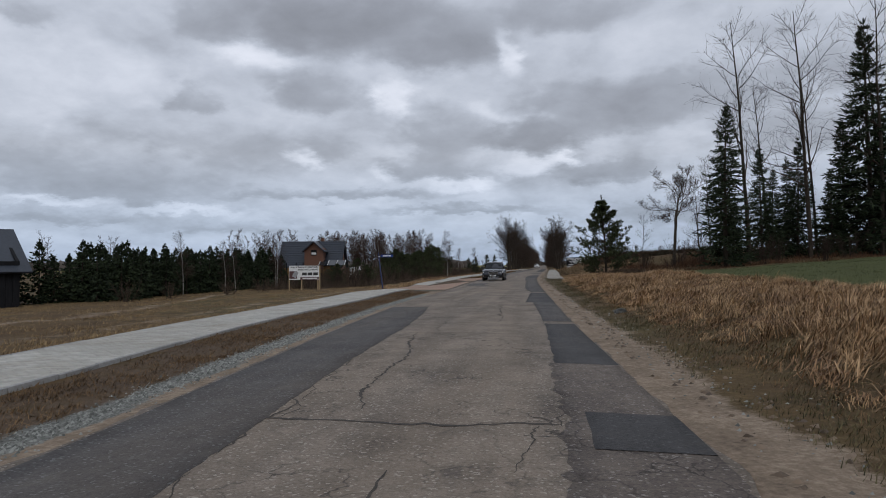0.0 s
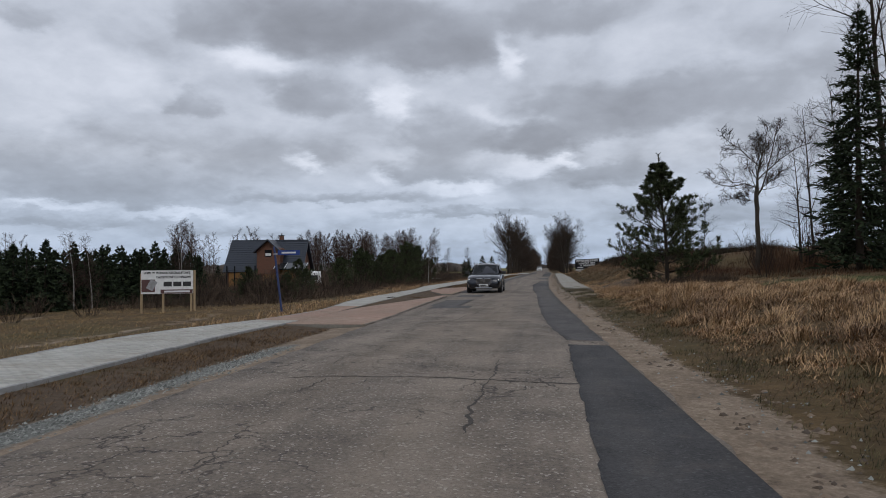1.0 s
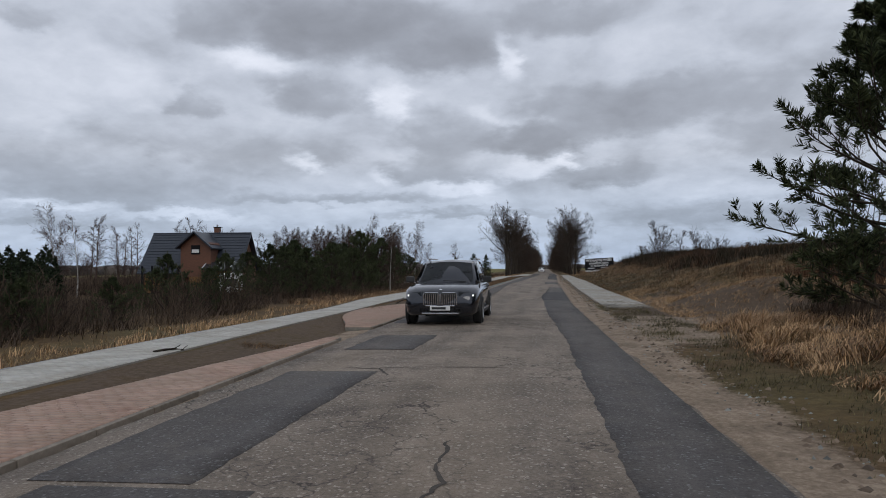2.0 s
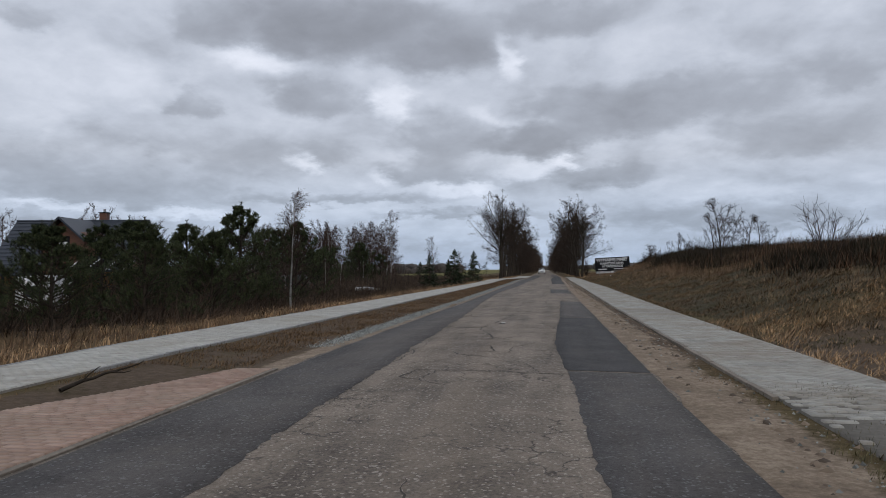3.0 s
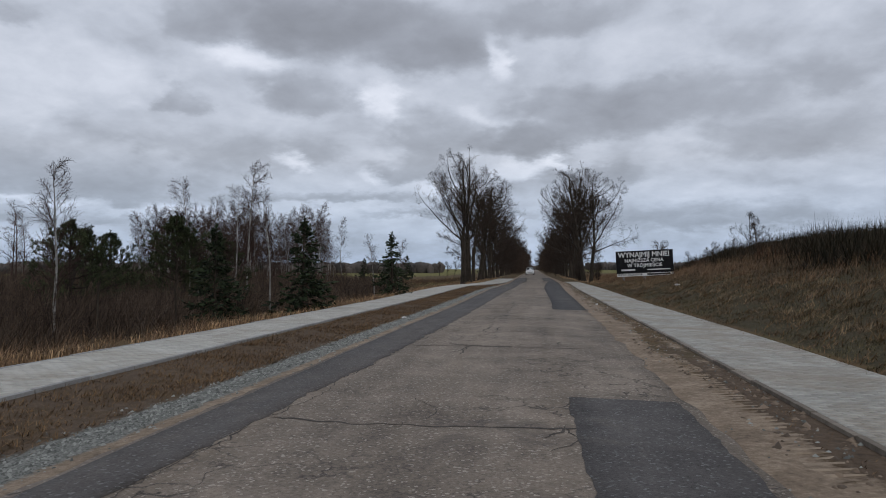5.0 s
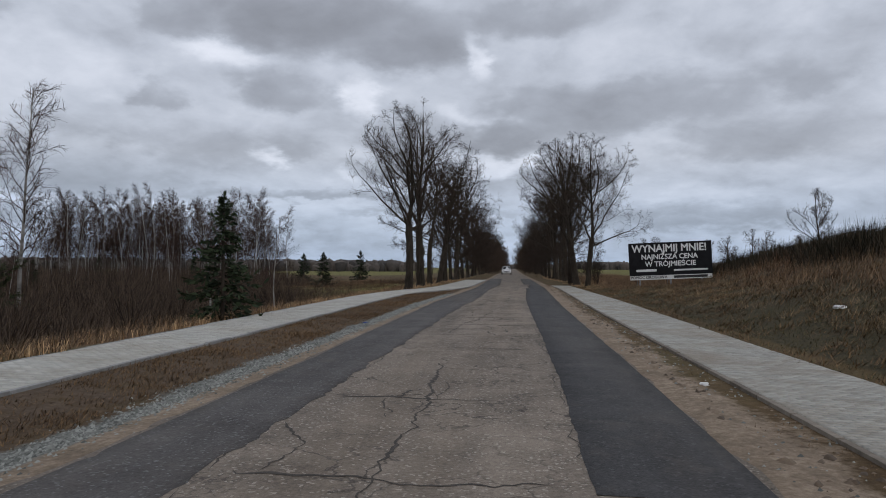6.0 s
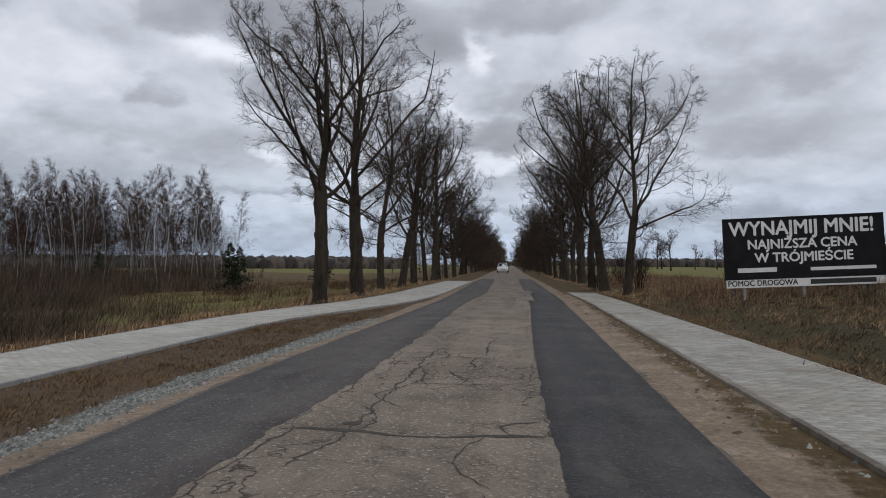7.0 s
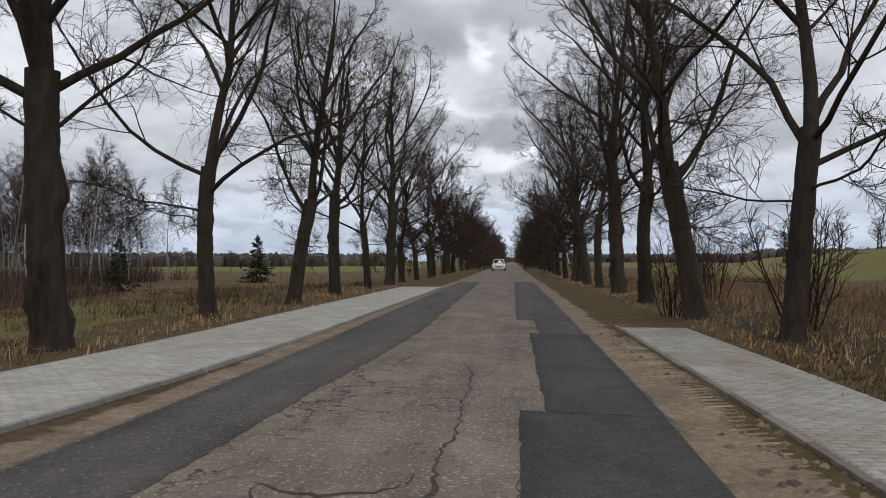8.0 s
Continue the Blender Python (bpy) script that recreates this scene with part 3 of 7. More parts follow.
def tubes(paths, radii, sides):
    """Tapering tubes. paths: (N, n, 3), radii: (N, n). Returns corners and quads."""
    N, n, _ = paths.shape
    tan = np.gradient(paths, axis=1)
    tan /= np.linalg.norm(tan, axis=2, keepdims=True) + 1e-9
    ref = np.where(np.abs(tan[..., 2:3]) < 0.9, np.array([0, 0, 1.0]), np.array([1.0, 0, 0]))
    u = np.cross(tan, ref)
    u /= np.linalg.norm(u, axis=2, keepdims=True) + 1e-9
    v = np.cross(tan, u)
    ang = np.arange(sides) * 2 * np.pi / sides
    ring = u[:, :, None] * np.cos(ang)[None, None, :, None] + v[:, :, None] * np.sin(ang)[None, None, :, None]
    verts = paths[:, :, None] + ring * radii[:, :, None, None]
    idx = np.arange(N * n * sides).reshape(N, n, sides)
    a, b = idx[:, :-1], idx[:, 1:]
    faces = np.stack([a, np.roll(a, -1, 2), np.roll(b, -1, 2), b], -1).reshape(-1, 4)
    return verts.reshape(-1, 3), faces


def joined(pieces):
    """Joins (corners, faces) pairs into one pair."""
    verts, groups, base_index = [], {}, 0
    for v, f in pieces:
        verts.append(v)
        groups.setdefault(f.shape[1], []).append(f + base_index)
        base_index += len(v)
    return np.concatenate(verts), [np.concatenate(g) for g in groups.values()]


def unit(v):
    return v / (np.linalg.norm(v, axis=-1, keepdims=True) + 1e-9)


def grow(rng, starts, dirs, lengths, n, wander, lift):
    """Wandering paths from starts: (N, n + 1, 3). lift: how they bend up (+) or droop (-)."""
    p, d = starts.copy(), unit(dirs)
    out = [p.copy()]
    step = (lengths / n)[:, None]
    for _ in range(n):
        d = unit(d + wander * rng.normal(size=d.shape) + np.array([0, 0, lift]))
        p = p + d * step
        out.append(p.copy())
    return np.stack(out, 1)


def side_shoots(rng, paths, count, lo, hi, angle, spread=0.25):
    """Start points and directions of shoots that leave paths sideways; also how far along each one starts."""
    N, n, _ = paths.shape
    s = lo + (hi - lo) * (np.arange(count)[None] + rng.uniform(0, 1, (N, count))) / count
    f = s * (n - 1)
    i = np.minimum(f.astype(int), n - 2)
    w = (f - i)[..., None]
    rows = np.arange(N)[:, None]
    a, b = paths[rows, i], paths[rows, i + 1]
    p, t = a * (1 - w) + b * w, unit(b - a)
    r = rng.normal(size=t.shape)
    side = unit(r - (r * t).sum(-1, keepdims=True) * t)
    ang = np.radians(angle) * (1 + spread * rng.normal(size=s.shape))[..., None]
    d = t * np.cos(ang) + side * np.sin(ang)
    return p.reshape(-1, 3), d.reshape(-1, 3), s.ravel(), np.repeat(np.arange(N), count)


def taper(r0, r1, n):
    k = np.linspace(0, 1, n)[None]
    return np.asarray(r0)[:, None] * (1 - k) + np.asarray(r1)[:, None] * k


# ---------------------------------------------------------------- ground, road, paths
def axis(knots):
    """Grid lines: (from, step) pairs up to the last value."""
    out = []
    for (a, step), (b, _) in zip(knots[:-1], knots[1:]):
        out.append(np.arange(a, b, step))
    return np.concatenate(out + [[knots[-1][0]]])


def build_ground():
    xs = axis(((-2600, 400), (-1000, 100), (-300, 20), (-100, 6), (-52, 2), (-26, 0.8), (-13, 0.3), (6, 0.4), (14, 1.0), (34, 4),
               (80, 12), (200, 60), (800, 300), (2600, 1)))
    ys = axis(((-400, 60), (-40, 5), (-5, 0.5), (95, 0.6), (195, 1.5), (260, 6), (400, 25), (1000, 120), (3200, 1)))
    X, Y = np.meshgrid(xs, ys)
    Z = height(X, Y)
    v = np.stack([X, Y, Z], -1).reshape(-1, 3)
    i = np.arange(X.size).reshape(X.shape)
    f = np.stack([i[:-1, :-1], i[:-1, 1:], i[1:, 1:], i[1:, :-1]], -1).reshape(-1, 4)
    ob = mesh_object("ground", v, f, M["ground"], smooth_faces=True)
    x, y = v[:, 0], v[:, 1]
    dr, dl = x - along(RIGHT_EDGE, y), along(LEFT_EDGE, y) - x
    wide = np.interp(y, (0, 20, 45, 60, 78, 90, 140, 175, 230), (0.95, 0.85, 0.7, 0.9, 0.75, 0.45, 0.62, 0.62, 0.5))
    sand = 1.05 * (1 - smooth(0.45, 1.6, dr / wide + 0.25 * wobble(x * 2.0, y * 0.6, 1.0, 4.0)))
    # open dirt of the entry, and its heap
    dirt = smooth(54, 60, y) * (1 - smooth(64, 70, y)) * (1 - smooth(2.6, 6.5, dr + 1.4 * wobble(x, y, 2.6))) * (0.78 + 0.5 * wobble(x, y, 1.7, 6.0))
    sand = np.maximum(sand * (dr > -0.5), dirt * (dr > -0.5))
    between = smooth(76, 82, y) * (1 - smooth(178, 190, y)) * (dr > 0) * (1 - smooth(1.15, 1.7, dr)) * np.clip(0.22 + 0.55 * wobble(x * 5.0, y * 0.5, 1.0, 2.0) + 0.5 * (1 - smooth(0.3, 0.6, dr)), 0, 1)
    sand = np.maximum(sand, between)
    left_w = np.interp(y, (0, 30, 45, 80, 130, 200), (0.55, 1.0, 1.0, 0.65, 0.75, 0.5))
    sand = np.maximum(sand, (dl > -0.5) * 1.0 * (1 - smooth(0.6, 1.3, dl / left_w)))
    track = np.exp(-((x + 21 + 0.25 * (y - 30) + wobble(x, y, 9.0)) / 0.8) ** 2) * smooth(0, 10, y) * (1 - smooth(52, 60, y))
    sand = np.maximum(sand, 0.7 * track)
    sand = np.maximum(sand, 0.55 * np.exp(-((x + 14.5 + 0.05 * (y - 30) + 0.6 * wobble(x, y, 6.0)) / 0.9) ** 2) * smooth(0, 10, y) * (1 - smooth(46, 54, y)))
    green = smooth(6.0, 8.5, dr + 0.6 * wobble(x, y, 4.0)) * (1 - smooth(52, 58, y)) * (1 - smooth(60, 90, dr))
    far_l = smooth(24, 40, -x) * smooth(300, 330, y)
    far_r = smooth(12, 18, x) * smooth(195, 215, y)
    meadow = smooth(11, 13, -x) * (1 - smooth(24, 28, -x)) * smooth(163, 168, y) * (1 - smooth(192, 205, y)) * 0.45
    crop = np.maximum(far_l, np.maximum(0.8 * far_r, 1.6 * meadow))
    soil = 0.8 * smooth(0.3, 0.6, dl) * (x > along(WALK_L_IN, np.minimum(y, 206))) * (1 - smooth(185, 195, y)) * 0.75
    soil = np.maximum(soil, 0.7 * smooth(54, 60, y) * (1 - smooth(78, 84, y)) * smooth(0.8, 1.6, dr) * (1 - smooth(6.5, 9, dr)))
    soil = np.maximum(soil, 0.3 * smooth(80, 90, y) * (1 - smooth(160, 172, y)) * smooth(3.2, 4.0, dr) * (1 - smooth(7, 9, dr)))
    turf = smooth(78, 88, y) * smooth(3.1, 3.6, dr) * (1 - 0.7 * smooth(8, 12, dr)) * (1 - smooth(205, 225, y))
    chips = 0.95 * smooth(0.32, 0.5, dl) * (1 - smooth(0.75, 1.15, dl + 0.12 * wobble(x, y, 0.7, 6.0))) * (1 - smooth(34, 37, y) * (1 - smooth(77, 80, y))) * (1 - smooth(160, 166, y))
    soil = np.maximum(soil, (0.75 - 0.4 * smooth(112, 125, y)) * smooth(72, 80, y) * (1 - smooth(180, 186, y)) * smooth(0.35, 0.6, dr) * (1 - smooth(1.3, 1.5, dr)))
    for name, values in (("sand", sand), ("green", green), ("soil", soil), ("turf", turf), ("chips", chips), ("crop", crop)):
        a = ob.data.attributes.new(name, "FLOAT", "POINT")
        a.data.foreach_set("value", np.asarray(values, np.float32))
    tagged(ob, "uneven roadside ground of dry grass, sand and soil", "ground", kind="structure")
    return ob


def ribbon(name, ys, left, right, z, material, parent=None, label="", cols=2, crown=0.0, depth=0.0):
    """A strip of surface between two lines along y, with an optional crown and closed sides of that depth."""
    k = np.linspace(0, 1, cols)[None]
    X = left[:, None] * (1 - k) + right[:, None] * k
    Y = np.repeat(ys[:, None], cols, 1)
    Zs = z[:, None] + crown * (1 - (2 * k - 1) ** 2)
    v = np.stack([X, Y, Zs], -1).reshape(-1, 3)
    i = np.arange(X.size).reshape(X.shape)
    faces = [np.stack([i[:-1, :-1], i[:-1, 1:], i[1:, 1:], i[1:, :-1]], -1).reshape(-1, 4)]
    if depth:
        n = len(v)
        low = v.copy()
        low[:, 2] -= depth
        v = np.concatenate([v, low])
        j = i + n
        faces.append(np.stack([i[:-1, 0], i[1:, 0], j[1:, 0], j[:-1, 0]], -1))
        faces.append(np.stack([i[1:, -1], i[:-1, -1], j[:-1, -1], j[1:, -1]], -1))
        faces.append(np.stack([i[0, 1:], i[0, :-1], j[0, :-1], j[0, 1:]], -1))
        faces.append(np.stack([i[-1, :-1], i[-1, 1:], j[-1, 1:], j[-1, :-1]], -1))
        faces = [np.concatenate(faces)]
    return mesh_object(name, v, faces, material, parent, label, smooth_faces=not depth)


def road_z(x, y):
    """Height of the asphalt, slightly crowned and uneven."""
    l, r = along(LEFT_EDGE, y), along(RIGHT_EDGE, y)
    k = np.clip((x - l) / (r - l), 0, 1)
    return 0.035 * (1 - (2 * k - 1) ** 2) + 0.008 * wobble(x, y, 1.6, 3.0) - 0.012 * np.maximum(np.hypot(x, y - 80) - 400, 0) * 0.02


def road_sheet(name, ys, left, right, lift, material, parent, label="", cols=5, depth=0.0):
    k = np.linspace(0, 1, cols)[None]
    X = left[:, None] * (1 - k) + right[:, None] * k
    Y = np.repeat(ys[:, None], cols, 1)
    v = np.stack([X, Y, road_z(X, Y) + lift], -1).reshape(-1, 3)
    i = np.arange(X.size).reshape(X.shape)
    f = [np.stack([i[:-1, :-1], i[:-1, 1:], i[1:, 1:], i[1:, :-1]], -1).reshape(-1, 4)]
    if depth:
        n = len(v)
        low = v.copy()
        low[:, 2] -= depth
        v = np.concatenate([v, low])
        j = i + n
        f.append(np.stack([i[:-1, 0], i[1:, 0], j[1:, 0], j[:-1, 0]], -1))
        f.append(np.stack([i[1:, -1], i[:-1, -1], j[:-1, -1], j[1:, -1]], -1))
        f = [np.concatenate(f)]
    return mesh_object(name, v, f, material, parent, label)


def ragged(ys, line, size, seed):
    """A line of the plan with a broken, crumbling edge."""
    return line + size * (0.5 * wobble(ys, ys * 0.3, 0.45, seed) + 0.3 * wobble(ys, ys * 0.2, 1.7, seed + 1) + 0.5 * wobble(ys, ys, 0.13, seed + 2))


ground = build_ground()
ys = np.concatenate([np.arange(-40, 215, 0.2), np.arange(215, 400, 3.0), np.arange(400, 1201, 40.0)])
near = smooth(-5, 0, ys) * (1 - smooth(210, 230, ys))
road = road_sheet("road", ys, along(LEFT_EDGE, ys) - near * (0.02 + 0.09 * np.abs(wobble(ys, ys, 0.5, 1.0))),
                  along(RIGHT_EDGE, ys) + near * (0.09 * wobble(ys, ys, 0.8, 4.0)), 0.0, M["road"], None, cols=15, depth=0.08)
tagged(road, "narrow country road of cracked and patched worn asphalt", "road", kind="structure")


def patch(y0, y1, left, right, material, seed, rag=0.05, lift=0.006):
    """A repair laid over the asphalt; left and right: lines of the plan, or metres."""
    t = np.arange(y0, y1 + 0.01, 0.15)
    l = along(left, t) if isinstance(left, tuple) else np.full(len(t), float(left))
    r = along(right, t) if isinstance(right, tuple) else np.full(len(t), float(right))
    l = np.maximum(ragged(t, l, rag, seed), along(LEFT_EDGE, t) + 0.03)
    r = np.minimum(ragged(t, r, rag, seed + 5), along(RIGHT_EDGE, t) - 0.02)
    road_sheet("asphalt_patch", t, l, r, lift, material, road, cols=5, depth=0.012)


SEAM_L = ((-40, 0.4), (3.8, -2.8), (6, -3.05), (10.5, -3.4), (17, -3.75), (23, -4.4), (24.4, -4.7))
SEAM_R = ((5, -0.1), (10, -0.2), (17.5, -0.42), (26, -0.87), (34.5, -1.0), (40, -1.6), (47.5, -1.88), (59, -2.15), (66, -2.5), (75, -2.68), (80, -2.9),
          (80.9, -2.7), (86, -2.58), (95, -2.38), (104, -2.5))
SEAM_L2 = ((60, -5.1), (66, -5.25), (74, -5.4), (81, -5.53), (86, -5.52), (93, -5.78), (107, -6.0), (118, -5.55), (130, -5.26), (136, -5.22), (151, -5.0),
           (154, -4.8), (160, -4.7), (171, -4.65), (174, -4.5), (180, -4.15), (215, -4.6))
SEAM_R2 = ((130, -2.53), (135, -2.44), (153, -2.5), (157, -2.5), (172, -2.17), (174, -2.2), (215, -2.2))
LE, RE = LEFT_EDGE, RIGHT_EDGE
patch(-38, 23.2, LE, SEAM_L, M["patch"], 1.0)
patch(-12, 9.95, ((-40, 1.6), (0, -0.1), (10, -0.25)), RE, M["oldpatch"], 19.0, 0.16, 0.003)
patch(5.2, 6.6, 0.06, 1.0, M["newpatch"], 2.0, 0.02, 0.009)
patch(9.9, 16.8, SEAM_R, RE, M["newpatch"], 3.0)
patch(17.5, 34.5, SEAM_R, RE, M["patch"], 4.0, 0.08)
patch(26.2, 35.3, -1.18, RE, M["newpatch"], 5.0, 0.04, 0.010)
patch(36.0, 74.7, SEAM_R, RE, M["patch"], 6.0, 0.06)
patch(74.8, 85.6, SEAM_R, RE, M["newpatch"], 7.0, 0.05)
patch(85.7, 96.0, SEAM_R, RE, M["patch"], 8.0, 0.05)
patch(105.6, 113.4, -2.75, -1.55, M["patch"], 9.0, 0.05)
patch(46.5, 48.1, -5.95, -4.4, M["patch"], 10.0, 0.03)
patch(48.1, 53.2, -6.2, -4.9, M["patch"], 11.0, 0.05)
patch(55.8, 58.5, -6.2, -4.9, M["patch"], 12.0, 0.05)
patch(62.0, 166.6, LE, SEAM_L2, M["patch"], 13.0, 0.10)
patch(158.6, 214.0, LE, SEAM_L2, M["patch"], 14.0, 0.07, 0.009)
patch(130.2, 173.9, SEAM_R2, RE, M["newpatch"], 15.0, 0.04)
patch(173.8, 181.0, -1.93, RE, M["newpatch"], 16.0, 0.04, 0.009)
patch(180.9, 184.2, -1.75, RE, M["patch"], 18.0, 0.06)
patch(184.0, 214.0, SEAM_R2, RE, M["patch"], 17.0, 0.06)


def crack(points, width, seed):
    """A dark, jagged crack along a few points of the plan."""
    pts = np.array(points, float)
    seg = np.r_[0, np.cumsum(np.linalg.norm(np.diff(pts, axis=0), axis=1))]
    s = np.arange(0, seg[-1], 0.07)
    x, y = np.interp(s, seg, pts[:, 0]), np.interp(s, seg, pts[:, 1])
    rng = np.random.default_rng(seed)
    j = np.cumsum(rng.normal(0, 0.022, len(s)))
    j -= np.linspace(j[0], j[-1], len(s))
    d = unit(np.stack([np.gradient(x), np.gradient(y)], -1))
    nrm = np.stack([-d[:, 1], d[:, 0]], -1)
    c = np.stack([x, y], -1) + nrm * j[:, None]
    blotch = np.interp(np.arange(len(s)), np.arange(-8, len(s) + 16, 8), rng.random(len(np.arange(-8, len(s) + 16, 8))) ** 3)
    w = width * (0.22 + 0.4 * rng.random(len(s)) + 1.3 * blotch)[:, None] * np.minimum(1, np.minimum(s, s[-1] - s) / 0.25 + 0.15)[:, None]
    a, b = c + nrm * w / 2, c - nrm * w / 2
    v = np.concatenate([np.c_[a, road_z(a[:, 0], a[:, 1]) + 0.0035], np.c_[b, road_z(b[:, 0], b[:, 1]) + 0.0035]])
    n = len(s)
    i = np.arange(n - 1)
    return v, np.stack([i, i + n, i + n + 1, i + 1], -1)


def seam_at(y):
    """Where the old surface begins and ends between the repairs at its sides."""
    left = along(SEAM_L, y) if y < 24 else along(SEAM_L2, y) if y > 60 else along(LEFT_EDGE, y) + 0.9
    right = along(SEAM_R, y) if y < 104 else along(SEAM_R2, y) if y > 130 else along(RIGHT_EDGE, y) - 0.6
    return float(left), float(right)


# cross cracks at every few metres of the old slabs, some across the whole slab, with spurs
ACROSS = (5.9, 14.2, 20.9, 24.4, 30.9, 40.4, 46.5, 53.6, 61.5, 68.2, 74.5, 76.7, 81.5, 86.9, 89.3, 92.0, 94.5, 97.6, 101.8, 106.4, 112.0, 118.4, 121.5, 125.0,
          126.9, 130.4, 133.2, 138.0, 140.2, 142.8, 145.4, 147.3, 149.1, 152.0, 154.3, 156.5, 160.5, 165.0, 171.5, 178.0, 184.0, 191.0)
WHOLE = (5.9, 30.9, 40.4, 81.5, 118.4, 142.8, 145.4, 152.0)
rng = np.random.default_rng(35)
cracks = []
for n, y in enumerate(ACROSS):
    a, b = seam_at(y)
    whole = y in WHOLE
    if not whole:
        a, b = a + (b - a) * rng.uniform(0, 0.35), b - (b - a) * rng.uniform(0, 0.3)
    m = (a + b) / 2
    cracks.append(crack(((a, y), (m, y + rng.normal(0, 0.14)), (b, y + rng.normal(0, 0.1))), 0.07 if whole else 0.04, n + 1))
    for _ in range(rng.integers(1, 5)):
        x0, turn, reach = rng.uniform(a, b), rng.choice((-1, 1)), rng.uniform(0.3, 1.6)
        cracks.append(crack(((x0, y), (x0 + rng.normal(0, 0.15), y + turn * reach * 0.5), (x0 + rng.normal(0, 0.3), y + turn * reach)), 0.026, 400 + len(cracks)))
FIRST_RUNS = (((-2.2, 6.3), (-2.6, 9.5), (-2.9, 12.0), (-3.1, 14.2)), ((-1.5, 2.5), (-1.45, 4.4)), ((-1.6, 17.0), (-1.75, 20.5), (-1.9, 24.2)),
              ((-2.3, 28.0), (-2.2, 31.0), (-2.35, 33.0)), ((-4.4, 39.3), (-4.1, 42.5), (-3.7, 46.4)), ((-3.6, 45.0), (-3.35, 47.2), (-3.3, 49.5)),
              ((-4.1, 79.0), (-4.4, 81.6), (-4.15, 83.2), (-4.0, 86.8), (-3.9, 89.5)), ((-4.4, 88.0), (-4.6, 91.0), (-4.2, 96.0)), ((-3.0, 93.5), (-2.95, 97.4)))
LATER_RUNS = (((-4.9, 101.0), (-4.8, 106.0)), ((-4.4, 117.0), (-4.2, 118.6)), ((-4.3, 121.0), (-4.05, 126.8), (-3.95, 131.5), (-4.2, 136.0)),
              ((-4.45, 140.5), (-4.2, 142.8), (-3.9, 145.4), (-3.8, 149.0)), ((-4.5, 150.8), (-4.3, 153.5), (-4.0, 158.0)), ((-3.2, 141.0), (-3.35, 142.6)),
              ((-3.3, 155.5), (-3.2, 159.5)), ((-3.0, 168.0), (-2.85, 173.0), (-2.9, 177.0)), ((-4.3, 146.0), (-4.5, 149.0)))
cracks += [crack(p, 0.036, 90 + i) for i, p in enumerate(FIRST_RUNS + LATER_RUNS)]
# the joints between the repairs and the old surface stand open
for line, y0, y1 in ((SEAM_L, 0, 23), (SEAM_R, 17, 46), (SEAM_R, 75, 96), (SEAM_L2, 66, 165), (SEAM_R2, 131, 173)):
    for k, y in enumerate(np.arange(y0, y1 - 4, 4.6)):
        t = y + np.linspace(0, 4.2, 5)
        cracks.append(crack(tuple(zip(along(line, t) + (0.02 if line in (SEAM_L, SEAM_L2) else -0.03), t)), 0.02, 600 + k + int(y0)))
for v, f in cracks:
    mesh_object("crack", v, f, M["crack"], road)


def breakup(x, y, rx, ry, seed):
    """A hollow where the surface has broken into crazed pieces: a dark ragged stain of loose grit."""
    rng = np.random.default_rng(seed)
    n = 26
    a = np.linspace(0, 2 * np.pi, n, endpoint=False)
    r = 0.65 + 0.35 * rng.random(n)
    px, py = x + rx * r * np.cos(a), y + ry * r * np.sin(a)
    v = np.c_[np.r_[x, px], np.r_[y, py], road_z(np.r_[x, px], np.r_[y, py]) + 0.0045]
    i = np.arange(n)
    mesh_object("pothole", v, np.stack([np.zeros(n, int), i + 1, (i + 1) % n + 1], -1), M["crack"], road)


for i, h in enumerate(((-4.15, 82.9, 0.16, 0.35), (-1.75, 19.6, 0.10, 0.35), (-3.45, 46.6, 0.1, 0.25), (-4.05, 126.6, 0.14, 0.5), (-4.1, 118.3, 0.2, 0.1),
                       (-3.3, 142.8, 0.35, 0.1), (-4.3, 152.2, 0.2, 0.15), (-3.0, 86.9, 0.18, 0.06), (-4.3, 145.4, 0.25, 0.12))):
    breakup(h[0], h[1], 0.6 * h[2], 0.6 * h[3], 300 + i)
# a chip of white plastic lying in the pothole
rng = np.random.default_rng(5)
chip = bmesh.new()
for k in range(3):
    box((0.022, 0.12 - 0.025 * k, 0.010), (-4.16 + 0.03 * k, 83.0 + 0.08 * k, 0.052), (4, 6, -14 - 9 * k), 0.003, chip)
tagged(part("plastic_scrap", chip, M["white"]), "torn scrap of white plastic lying in a pothole", "litter")

# ---------------------------------------------------------------- paved paths, driveways, kerbs
def paver_field(spans, inner, outer, lift, length=0.2, width=0.1):
    """Rectangular pavers in rows across a path. Returns (x, y, z, length)."""
    out = []
    for y0, y1 in spans:
        for row, y in enumerate(np.arange(y0, y1, width)):
            a, b = sorted((float(along(outer, y)), float(along(inner, y))))
            n = max(int(round((b - a) / length)), 1)
            step = (b - a) / n
            if row % 2:
                cuts = np.r_[a, a + step * (np.arange(n) + 0.5), b]
            else:
                cuts = a + step * np.arange(n + 1)
            for l, r in zip(cuts[:-1], cuts[1:]):
                out.append(((l + r) / 2, y, lift, r - l))
    return np.array(out)


